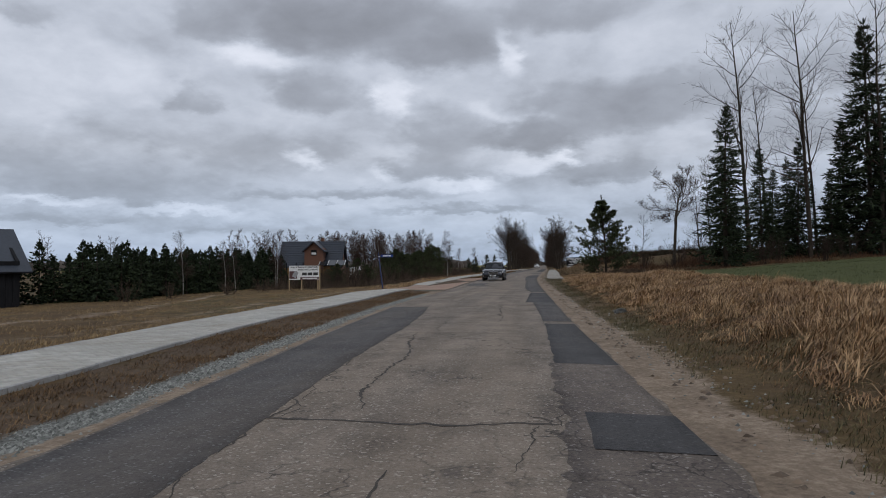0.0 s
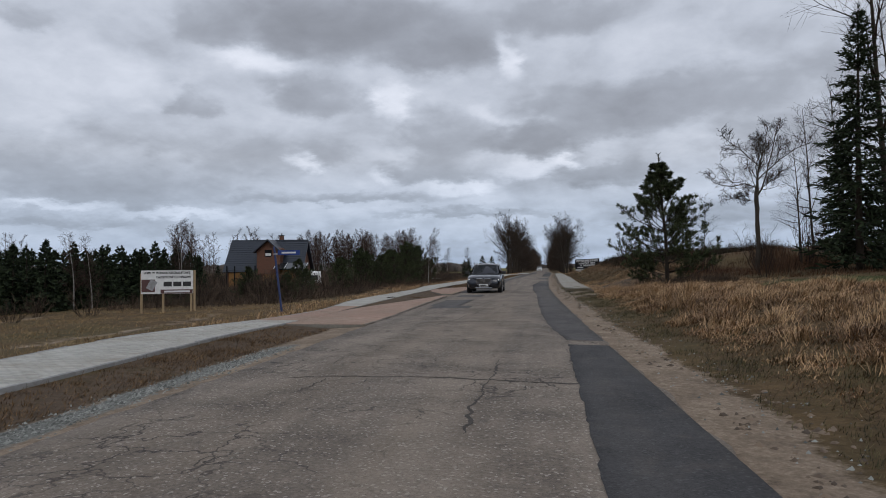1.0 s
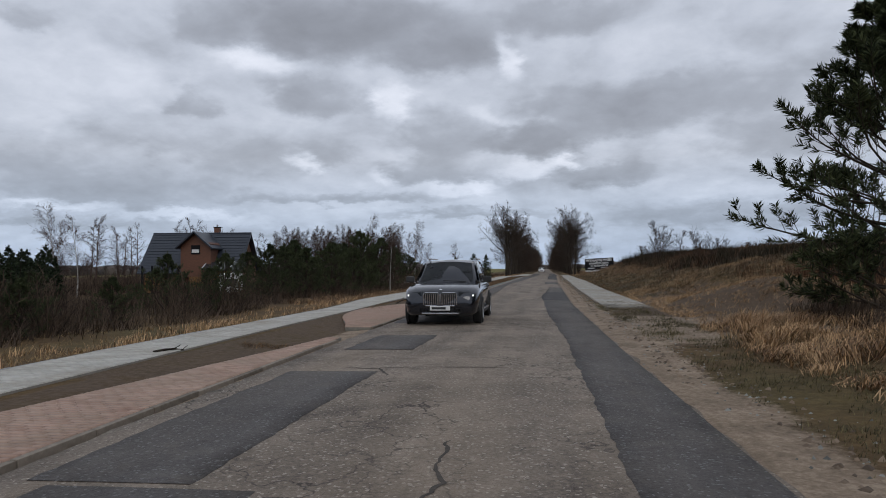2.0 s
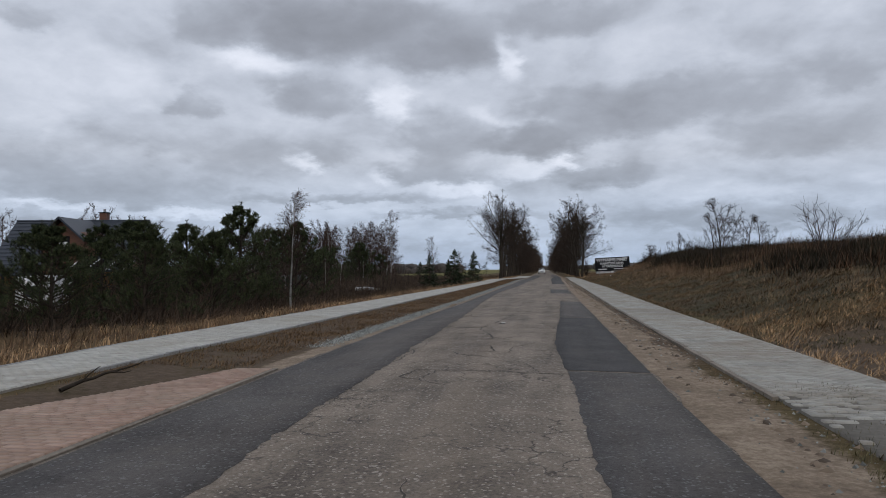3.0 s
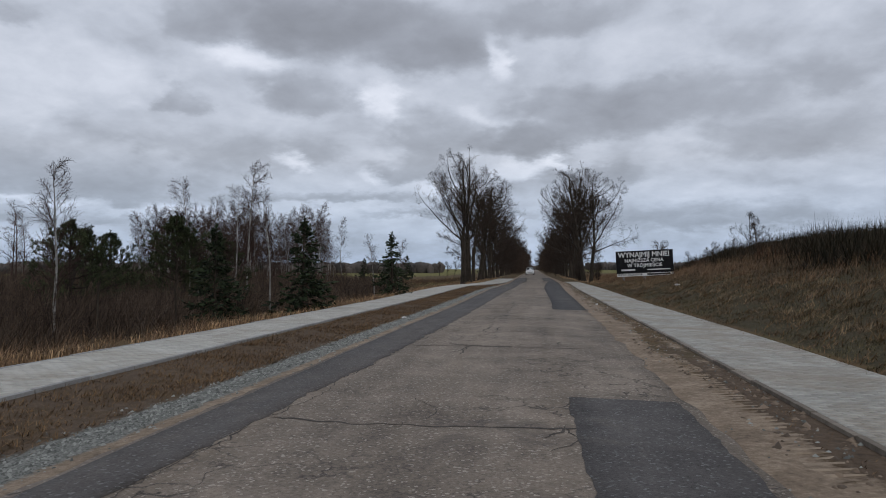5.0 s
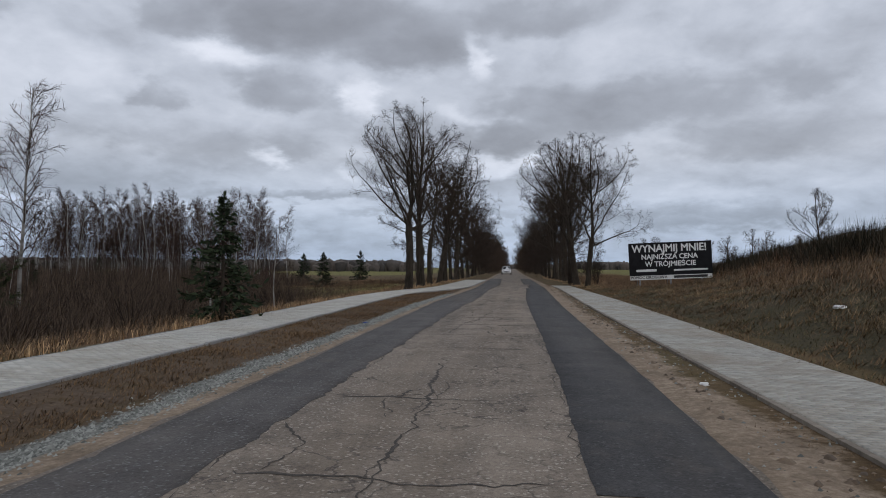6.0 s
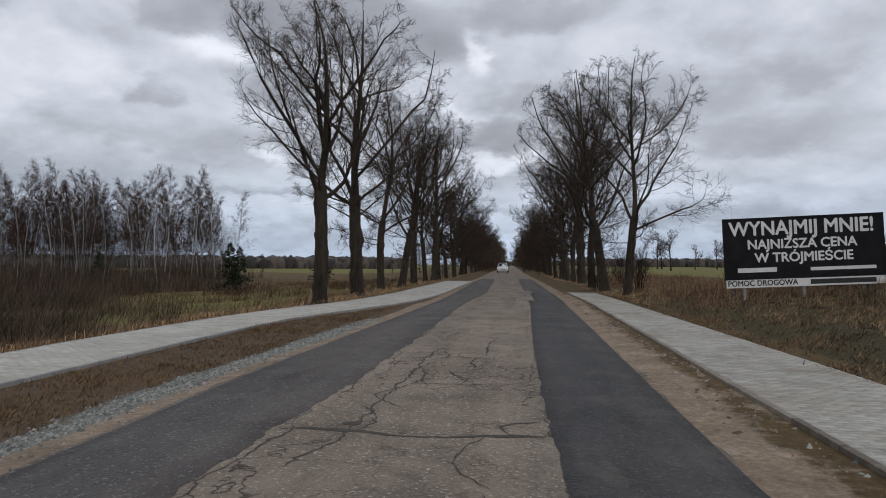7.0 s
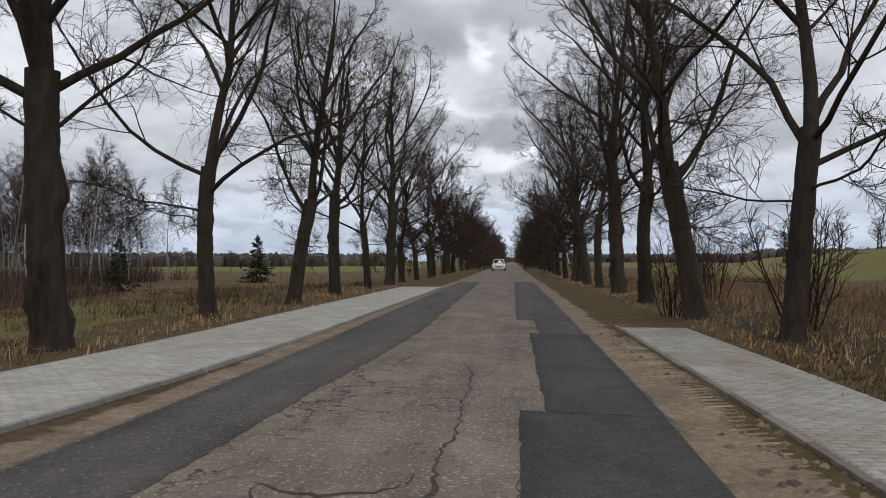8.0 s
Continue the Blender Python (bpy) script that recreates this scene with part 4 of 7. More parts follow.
def paver_mesh(centres, width, thick, rng):
    """Joined chamfered pavers, each a little tilted and sunk."""
    n = len(centres)
    hx, hy, ch = 0.5, width / 2 - 0.002, 0.005
    base_shape = np.array([(-hx, -hy, -thick), (hx, -hy, -thick), (hx, hy, -thick), (-hx, hy, -thick),
                           (-hx, -hy + ch, 0), (hx, -hy + ch, 0), (hx, hy - ch, 0), (-hx, hy - ch, 0)])
    v = np.repeat(base_shape[None], n, 0)
    v[:, :4, 0] *= (centres[:, 3] - 0.004)[:, None]
    v[:, 4:, 0] *= (centres[:, 3] - 0.004 - 2 * ch)[:, None]
    tilt = rng.normal(0, 0.0035, (n, 2))
    v[:, :, 2] += v[:, :, 0] * tilt[:, :1] + v[:, :, 1] * tilt[:, 1:] + rng.normal(0, 0.0012, (n, 1))
    v[:, :, :2] += centres[:, None, :2]
    v[:, :, 2] += centres[:, None, 2]
    f = np.array([(4, 5, 6, 7), (0, 1, 5, 4), (1, 2, 6, 5), (2, 3, 7, 6), (3, 0, 4, 7)])
    faces = (f[None] + 8 * np.arange(n)[:, None, None]).reshape(-1, 4)
    return v.reshape(-1, 3), faces


def lay_pavers(bed, c, material, stretch, rng):
    """Pavers on a bed: single ones over one stretch, the rest joined."""
    picks = np.flatnonzero((c[:, 1] > stretch[0]) & (c[:, 1] < stretch[1]))[:300]
    mask = np.ones(len(c), bool)
    mask[picks] = False
    v, f = paver_mesh(c[mask], 0.1, 0.03, rng)
    rest = mesh_object("pavers", v, f, material, bed)
    rest["kind"] = "stuff"
    v1, f1 = paver_mesh(np.array([[0, 0, 0, 0.2]]), 0.1, 0.03, rng)
    one = None
    for x, y, z, wide in c[picks]:
        o = mesh_object("paver", v1, f1, material, bed) if one is None else new("paver", one.data)
        one = one or o
        o.parent = bed
        o.matrix_basis = pose(x, y, z, rng.normal(0, 0.3), rng.normal(0, 0.3)) @ Matrix.Diagonal((wide / 0.2, 1, 1, 1))


def paved_path(name, inner, outer, y0, y1, material, label, stretch, crossing=(0, 0), worn=-10.0):
    """A path: sand bed, joined pavers, single pavers over one stretch; red where a driveway crosses it, broken up before worn."""
    t = np.arange(y0, y1 + 0.01, 0.5)
    bed = ribbon(name, t, np.minimum(along(outer, t), along(inner, t)), np.maximum(along(outer, t), along(inner, t)), np.full(len(t), 0.012), M["joint"], cols=4, depth=0.12)
    tagged(bed, label, "path", kind="structure")
    c = paver_field(((y0, y1),), inner, outer, 0.03)
    rng = np.random.default_rng(17)
    c = c[rng.random(len(c)) < smooth(worn - 4.0, worn, c[:, 1]) + (worn < 0)]
    red = (c[:, 1] > crossing[0]) & (c[:, 1] < crossing[1])
    lay_pavers(bed, c[~red], material, stretch, rng)
    if red.any():
        lay_pavers(bed, c[red], M["redpaver"], (crossing[0] + 1.0, crossing[0] + 2.4), rng)
    return bed


def kerb_row(parent, line, y0, y1, side, top=0.031, material="kerb"):
    """Single kerb stones one metre long."""
    bm = box((0.075, 0.985, 0.2), (0, 0, -0.1), bevel=0.008)
    me = bpy.data.meshes.new("kerb_stone")
    bm.to_mesh(me)
    bm.free()
    me.materials.append(M[material])
    rng = np.random.default_rng(int(y0) + 30)
    for y in np.arange(y0 + 0.5, y1 - 0.4, 1.0):
        a, b = float(along(line, y - 0.5)), float(along(line, y + 0.5))
        o = new("kerb_stone", me)
        o.parent = parent
        o.matrix_basis = pose((a + b) / 2 + side * 0.04, y, top + rng.normal(0, 0.004), 0, rng.normal(0, 0.6), -math.degrees(math.atan(b - a)) + rng.normal(0, 0.25))


path_left = paved_path("footpath", WALK_L_IN, WALK_L_OUT, -6.0, 205.0, M["paver"], "pale grey concrete paved footpath with a kerb along the verge", (10.2, 11.6), (40.6, 47.8))
path_right = paved_path("footpath", WALK_R_IN, WALK_R_OUT, 69.5, 182.5, M["dirtypaver"], "grey concrete paved footpath at the foot of a hillside", (88.0, 89.8), worn=74.0)
kerb_row(path_left, WALK_L_IN, -6, 40, 1)
kerb_row(path_left, WALK_L_IN, 74, 205, 1)
kerb_row(path_left, WALK_L_OUT, -6, 205, -1, 0.03)
kerb_row(path_right, WALK_R_IN, 73, 183, -1, 0.024, "dirtykerb")

DRIVE_A_IN = ((39.5, -6.45), (42, -6.35), (50, -6.75), (58, -6.95))
DRIVE_A_OUT = ((39.5, -8.6), (42, -8.5), (45, -8.75), (47, -8.6), (52, -7.9), (58, -7.15))
DRIVE_B_IN = ((60.5, -6.95), (68, -6.95), (74.6, -7.05))
DRIVE_B_OUT = ((60.5, -7.3), (63, -8.6), (66, -9.3), (69, -9.45), (71, -8.8), (74.6, -7.3))


def driveway(inner, outer, y0, y1, label):
    t = np.arange(y0, y1 + 0.01, 0.25)
    bed = ribbon("driveway", t, along(outer, t), along(inner, t), np.full(len(t), 0.01), M["joint"], cols=4, depth=0.12)
    tagged(bed, label, "driveway", kind="structure")
    lay_pavers(bed, paver_field(((y0 + 0.1, y1 - 0.1),), inner, outer, 0.028), M["redpaver"], (y0 + 3.0, y0 + 6.0), np.random.default_rng(3))
    kerb_row(bed, inner, y0, y1, 1, 0.02, "dirtykerb")


driveway(DRIVE_A_IN, DRIVE_A_OUT, 39.5, 58.0, "dusty reddish paved driveway joining road and footpath")
driveway(DRIVE_B_IN, DRIVE_B_OUT, 60.5, 74.6, "reddish paved driveway joining road and footpath")

# ---------------------------------------------------------------- trees and plants
def knobbly(rng, axis_line, radii, knobs):
    """An old trunk: fluted, with swellings where limbs were lopped."""
    rings, sides = 34, 20
    s = np.linspace(0, len(axis_line) - 1, rings)
    c = np.stack([np.interp(s, np.arange(len(axis_line)), axis_line[:, k]) for k in range(3)], -1)
    r = np.interp(s, np.arange(len(axis_line)), radii)
    v, f = tubes(c[None], r[None], sides)
    v = v.reshape(rings, sides, 3)
    a, h = (np.arange(sides) * 2 * np.pi / sides)[None], np.linspace(0, 1, rings)[:, None]
    swell = 0.07 * np.cos(3 * a + 2.0 * h + rng.uniform(0, 6)) + 0.04 * np.cos(7 * a - 3.0 * h) + 0.035 * rng.normal(size=(rings, sides))
    swell = swell + 0.28 * np.exp(-h / 0.035) * (0.5 + 0.5 * np.cos(5 * a + 1.0))
    for _ in range(knobs):
        a0, h0 = rng.uniform(0, 6.283), rng.uniform(0.12, 0.95)
        da = np.angle(np.exp(1j * (a - a0)))
        swell = swell + rng.uniform(0.12, 0.42) * np.exp(-(da / rng.uniform(0.35, 0.7)) ** 2 - ((h - h0) / rng.uniform(0.02, 0.05)) ** 2)
    swell = swell * (1 - smooth(0.85, 1.0, h))
    v = c[:, None] + (v - c[:, None]) * (1 + swell[..., None])
    return v.reshape(-1, 3), f


def oval(v, tall, wide):
    """Draws a crown's outermost parts in to an oval outline."""
    c = np.array([0, 0, 0.58 * tall])
    q = (v - c) / np.array([wide * tall, wide * tall, 0.45 * tall])
    r = np.linalg.norm(q, axis=1, keepdims=True) + 1e-6
    k = np.where(r > 0.75, (0.75 + 0.45 * (1 - np.exp(-(r - 0.75) / 0.45))) / r, 1.0)
    k = np.where(v[:, 2:] < 0.45 * tall, 1 - (1 - k) * smooth(0.2 * tall, 0.45 * tall, v[:, 2:]), k)
    return c + (v - c) * k


def bare_tree(name, seed, tall, trunk_r, fork, leaders, open_angle, shoots, twigs, fine, label, bark="bark", twig="twig", droop=0.0, crown_len=0.46, lean=0.03,
              thick=1.0, wander=0.06, category="tree", low=0.12, single=False, sides=5, segs=4, lift=0.06, far=False, wide=0.36):
    """A leafless tree > trunk (with its limbs), crown (branches and twigs)."""
    rng = np.random.default_rng(seed)
    top = np.array([rng.normal(0, lean), rng.normal(0, lean), 1.0])
    if single:
        trunk = grow(rng, np.zeros((1, 3)), top[None], np.array([tall * 1.0]), 9, 0.035, 0.03)
        solid = [tubes(trunk, taper([trunk_r], [trunk_r * 0.12], 10), 8)]
        mains, main_r = trunk, np.array([trunk_r * 0.6])
        main_len = np.array([tall])
        count, lo = shoots, max(fork / tall, 0.1)
    else:
        trunk = grow(rng, np.zeros((1, 3)), top[None], np.array([fork]), 11, 0.03, 0.03)
        flare = np.array([[1.4, 1.12, 1.03, 0.98, 0.95, 0.93, 0.91, 0.89, 0.87, 0.84, 0.81, 0.78]]) * trunk_r
        tv, tf = tubes(trunk, flare * (1 + 0.05 * rng.normal(size=flare.shape)), 14)
        solid = [(tv, tf)]
        az = np.arange(leaders) * 2 * np.pi / leaders + rng.uniform(0, 6.28) + rng.normal(0, 0.3, leaders)
        place = np.r_[0.0, np.linspace(0.03, 0.8, leaders - 1) + rng.normal(0, 0.03, leaders - 1).clip(-0.03, 0.06)]
        ang = np.radians(open_angle) * (1.5 - 0.9 * place) * (0.85 + 0.3 * rng.random(leaders))
        ang[0] = 0.1
        d = np.stack([np.cos(az) * np.sin(ang), np.sin(az) * np.sin(ang), np.cos(ang)], -1)
        start = trunk[0, -1][None] - np.array([0, 0, 1.0])[None] * rng.uniform(0, 0.2 * fork, leaders)[:, None]
        start[0] = trunk[0, -1] - np.array([0, 0, 0.1])
        main_len = (tall - fork) * (0.72 + 0.25 * rng.random(leaders))
        main_len[0] = (tall - fork) * 1.0
        stem = grow(rng, start[:1], d[:1], main_len[:1], 9, wander * 0.5, 0.05)
        spot = place[1:] * 9
        low_end = spot.astype(int)
        start[1:] = stem[0, low_end] + (stem[0, low_end + 1] - stem[0, low_end]) * (spot - low_end)[:, None]
        main_len[1:] = (tall - fork) * (0.84 - 0.56 * place[1:]) * (0.78 + 0.4 * rng.random(leaders - 1))
        mains = np.concatenate([stem, grow(rng, start[1:], d[1:], main_len[1:], 9, wander, lift)])
        main_r = trunk_r * (0.31 - 0.17 * place) * (0.85 + 0.3 * rng.random(leaders))
        main_r[0] = trunk_r * 0.79
        solid.append(tubes(mains, taper(main_r, np.full(leaders, 0.012), 10) * np.linspace(1, 0.8, 10)[None], 8))
        count, lo = shoots, low
    p, d, s, who = side_shoots(rng, mains, count, lo, 0.97, 48)
    L = main_len[who] * crown_len * (1.05 - 0.75 * s) * (0.7 + 0.6 * rng.random(len(s)))
    L = np.minimum(L, 0.24 * tall)
    br = grow(rng, p, d, L, 3 if far else 6, wander * 1.2, lift * 0.8 + droop * 0.3)
    br_r = np.minimum(main_r[who] * (1.0 - 0.8 * s) * 0.55, 0.05) * thick
    fuzz = [tubes(br, taper(np.maximum(br_r, 0.01), np.full(len(s), 0.007), br.shape[1]), sides)]
    p, d, s2, who2 = side_shoots(rng, br, twigs, 0.15, 1.0, 45)
    L2 = np.maximum(L[who2] * 0.48 * (1.1 - 0.6 * s2), 0.25) * (0.6 + 0.7 * rng.random(len(s2)))
    tw = grow(rng, p, d, L2, segs, wander * 1.5, 0.06 + droop)
    if far:
        fuzz.append(slivers(tw[:, 0], tw[:, -1] - tw[:, 0], np.linalg.norm(tw[:, -1] - tw[:, 0], axis=1), np.full(len(s2), 0.02 * thick), rng))
    else:
        fuzz.append(tubes(tw, taper(np.full(len(s2), 0.0105 * thick), np.full(len(s2), 0.005 * thick), segs + 1), 3))
    if fine:
        p, d, s3, who3 = side_shoots(rng, tw, fine, 0.15, 1.0, 42)
        L3 = np.maximum(L2[who3] * 0.5, 0.15) * (0.6 + 0.8 * rng.random(len(s3)))
        fi = grow(rng, p, d, L3, 1, 0.12, 0.06 + droop * 1.6)
        fuzz.append(slivers(fi[:, 0], fi[:, -1] - fi[:, 0], np.linalg.norm(fi[:, -1] - fi[:, 0], axis=1) * 1.15, np.full(len(s3), 0.012 * thick), rng))
    root = empty(name)
    if not single:
        solid = solid[:1] + [(oval(a, tall, wide), b) for a, b in solid[1:]]
        fuzz = [(oval(a, tall, wide), b) for a, b in fuzz]
    v, f = joined(solid)
    mesh_object("trunk", v, f, M[bark], root, smooth_faces=True)
    v, f = joined(fuzz)
    mesh_object("crown", v, f, M[twig], root)
    return tagged(root, label, category)


def old_tree(name, seed, tall, trunk_r, fork, limbs, label, thick=1.0, twigs=6, fine=3, wide=0.36, knobs=0, far=False, twig="twig", spread=54, lean=0.04, wind=0.035, crown=1.0):
    """A broad old tree without leaves > trunk (stem and rising limbs), crown (branches, spurs, twigs)."""
    rng = np.random.default_rng(seed)
    top = np.array([[rng.normal(0, lean), rng.normal(0, lean), 1.0]])
    stem = grow(rng, np.zeros((1, 3)), top, np.array([fork]), 11, wind, 0.03)
    flare = np.array([1.25, 1.06, 1.0, 0.97, 0.95, 0.93, 0.92, 0.91, 0.91, 0.92, 0.94, 0.95]) * trunk_r
    solid = [knobbly(rng, stem[0], flare, knobs) if knobs else tubes(stem, flare[None] * (1 + 0.05 * rng.normal(size=(1, 12))), 10)]
    crown_h = tall - fork
    leader = grow(rng, stem[:, -1] - np.array([[0, 0, 0.12]]), stem[:, -1] - stem[:, -3] + rng.normal(0, 0.08, (1, 3)), np.array([crown_h * 0.98]), 9, 0.07, 0.04)
    # limbs leave the fork and the leader, the lower ones wider, and bend upwards
    place = np.sort(np.r_[np.zeros(limbs // 3), rng.uniform(0.02, 0.55, limbs - limbs // 3)])
    az = np.arange(limbs) * 2.4 + rng.uniform(0, 6.28) + rng.normal(0, 0.25, limbs)
    ang = np.radians(spread * (1.1 - 0.7 * place) * rng.uniform(0.4, 1.25, limbs))
    spot = place * 9
    k = spot.astype(int)
    start = leader[0, k] * (1 - (spot - k))[:, None] + leader[0, k + 1] * (spot - k)[:, None]
    start[place == 0, 2] -= rng.uniform(0, 0.16 * fork, (place == 0).sum())
    d = np.stack([np.cos(az) * np.sin(ang), np.sin(az) * np.sin(ang), np.cos(ang)], -1)
    length = crown * crown_h * (0.84 - 0.5 * place) * rng.uniform(0.8, 1.1, limbs)
    limb = grow(rng, start, d, length, 9, 0.13, 0.065)
    limb_r = trunk_r * (0.46 - 0.30 * place) * (1.15 - 0.45 * ang / ang.max()) * rng.uniform(0.75, 1.1, limbs)
    # thin low branches from the stem itself
    n = limbs // 2 if far else 2
    at = rng.uniform(0.58, 1.0, n) * 11
    k = np.minimum(at.astype(int), 10)
    az = np.arange(n) * 2.4 + rng.uniform(0, 6.28)
    ang = np.radians(rng.uniform(68, 98, n))
    low = grow(rng, stem[0, k] * (1 - (at - k))[:, None] + stem[0, k + 1] * (at - k)[:, None], np.stack([np.cos(az) * np.sin(ang), np.sin(az) * np.sin(ang), np.cos(ang)], -1), crown_h * rng.uniform(0.3, 0.48, n), 9, 0.15, 0.01)
    limb, limb_r, length = np.concatenate([limb, low]), np.r_[limb_r, trunk_r * rng.uniform(0.10, 0.17, n)], np.r_[length, crown_h * rng.uniform(0.3, 0.45, n)]
    mains, main_r = np.concatenate([leader, limb]), np.r_[trunk_r * 0.66, limb_r]
    main_len = np.r_[crown_h * 0.8, length]
    solid.append(tubes(mains, taper(main_r, np.full(len(mains), 0.014), 10), 8))
    p, d, s, who = side_shoots(rng, mains, 9, 0.2, 0.99, 44)
    L = main_len[who] * 0.44 * (1.1 - 0.7 * s) * rng.uniform(0.65, 1.25, len(s))
    br = grow(rng, p, d, L, 4 if far else 6, 0.12, 0.05)
    br_r = np.clip(main_r[who] * (1.0 - s) * 0.5, 0.012, 0.06) * thick
    fuzz = [tubes(br, taper(br_r, np.full(len(s), 0.008 * thick), br.shape[1]), 3 if far else 5)]
    p, d, s, who = side_shoots(rng, br, 7, 0.15, 1.0, 45)
    L2 = np.maximum(L[who] * 0.5 * (1.1 - 0.6 * s), 0.3) * rng.uniform(0.6, 1.3, len(s))
    sp = grow(rng, p, d, L2, 3, 0.14, 0.03)
    fuzz.append(tubes(sp, taper(np.full(len(s), 0.011 * thick), np.full(len(s), 0.006 * thick), 4), 3))
    p, d, s, who = side_shoots(rng, sp, twigs, 0.15, 1.0, 46)
    L3 = np.maximum(L2[who] * 0.5, 0.2) * rng.uniform(0.5, 1.3, len(s))
    tw = grow(rng, p, d, L3, 2, 0.16, 0.0)
    reach = np.linalg.norm(tw[:, -1] - tw[:, 0], axis=1)
    if far:
        fuzz.append(slivers(tw[:, 0], tw[:, -1] - tw[:, 0], reach * 1.1, np.full(len(s), 0.014 * thick), rng))
    else:
        fuzz.append(tubes(tw, taper(np.full(len(s), 0.0075 * thick), np.full(len(s), 0.004 * thick), 3), 3))
    if fine:
        p, d, s, who = side_shoots(rng, tw, fine, 0.2, 1.0, 42)
        fuzz.append(slivers(p, d + np.array([0, 0, -0.1]), np.maximum(L3[who] * 0.55, 0.12) * rng.uniform(0.6, 1.3, len(s)), np.full(len(s), 0.009 * thick), rng))
    solid = solid[:1] + [(oval(a, tall, wide), b) for a, b in solid[1:]]
    fuzz = [(oval(a, tall, wide), b) for a, b in fuzz]
    root = empty(name)
    mesh_object("trunk", *joined(solid), M["bark"], root, smooth_faces=True)
    mesh_object("crown", *joined(fuzz), M[twig], root)
    return tagged(root, label, "tree")


def slivers(starts, dirs, lengths, widths, rng):
    """Thin pointed leaves or sprays: diamonds of two triangles."""
    d = unit(dirs)
    r = rng.normal(size=d.shape)
    side = unit(np.cross(d, r))
    a, e = starts, starts + d * lengths[:, None]
    m = starts + d * (lengths * 0.4)[:, None]
    b, c = m + side * widths[:, None] / 2, m - side * widths[:, None] / 2
    v = np.stack([a, b, e, c], 1).reshape(-1, 3)
    i = 4 * np.arange(len(a))[:, None]
    return v, i + np.array([[0, 1, 2, 3]])


def spruce(name, seed, tall, reach, whorls, per, sprigs, label, low=0.05, fullness=1.0, wood=True):
    """A spruce > trunk (with branches), crown of drooping sprays."""
    rng = np.random.default_rng(seed)
    trunk = grow(rng, np.zeros((1, 3)), np.array([[0, 0, 1.0]]), np.array([tall * 0.98]), 8, 0.01, 0.1)
    solid = [tubes(trunk, taper([tall * 0.013 + 0.02], [0.012], 9), 7)]
    hs = low + (0.985 - low) * (np.linspace(0, 1, whorls) ** 0.92)
    h = np.repeat(hs, per) + rng.normal(0, 0.35 / whorls, whorls * per)
    h = np.clip(h, low * 0.7, 0.985)
    az = rng.uniform(0, 6.283, len(h))
    L = reach * (1 - h) ** 0.85 * (0.6 + 0.55 * rng.random(len(h))) * (1 - 0.35 * np.exp(-h / 0.06)) + 0.05 * tall * 0.25
    rise = np.where(h > 0.75, 0.45, -0.12) + rng.normal(0, 0.12, len(h))
    d = np.stack([np.cos(az), np.sin(az), rise], -1)
    f = h * 8
    i = np.minimum(f.astype(int), 7)
    start = trunk[0, i] * (1 - (f - i))[:, None] + trunk[0, i + 1] * (f - i)[:, None]
    br = grow(rng, start, d, L, 4, 0.06, -0.05)
    br[:, -1, 2] += 0.10 * L
    if wood:
        solid.append(tubes(br, taper(0.008 + 0.006 * L, np.full(len(L), 0.004), 5), 3))
    p, dd, s, who = side_shoots(rng, br, sprigs, 0.12, 1.0, 58, 0.2)
    dd = dd * np.array([1, 1, 0.45]) + np.array([0, 0, -0.16])
    ln = (0.12 + 0.16 * L[who] * (1.1 - 0.5 * s)) * (0.7 + 0.6 * rng.random(len(s)))
    leaf = [slivers(p, dd, ln, ln * 0.34 * fullness, rng)]
    p, dd, s, who = side_shoots(rng, br, max(sprigs // 2, 3), 0.25, 1.0, 20, 0.5)
    ln = (0.12 + 0.16 * L[who]) * (0.7 + 0.6 * rng.random(len(s)))
    leaf.append(slivers(p, dd, ln, ln * 0.3 * fullness, rng))
    tip = trunk[:, -1].repeat(8, 0)
    leaf.append(slivers(tip, np.c_[rng.normal(0, 0.35, (8, 2)), np.ones(8)], np.full(8, 0.05 * tall * 0.5 + 0.15), np.full(8, 0.07), rng))
    root = empty(name)
    mesh_object("trunk", *joined(solid), M["bark"], root)
    mesh_object("crown", *joined(leaf), M["spruce"], root)
    return tagged(root, label, "tree")


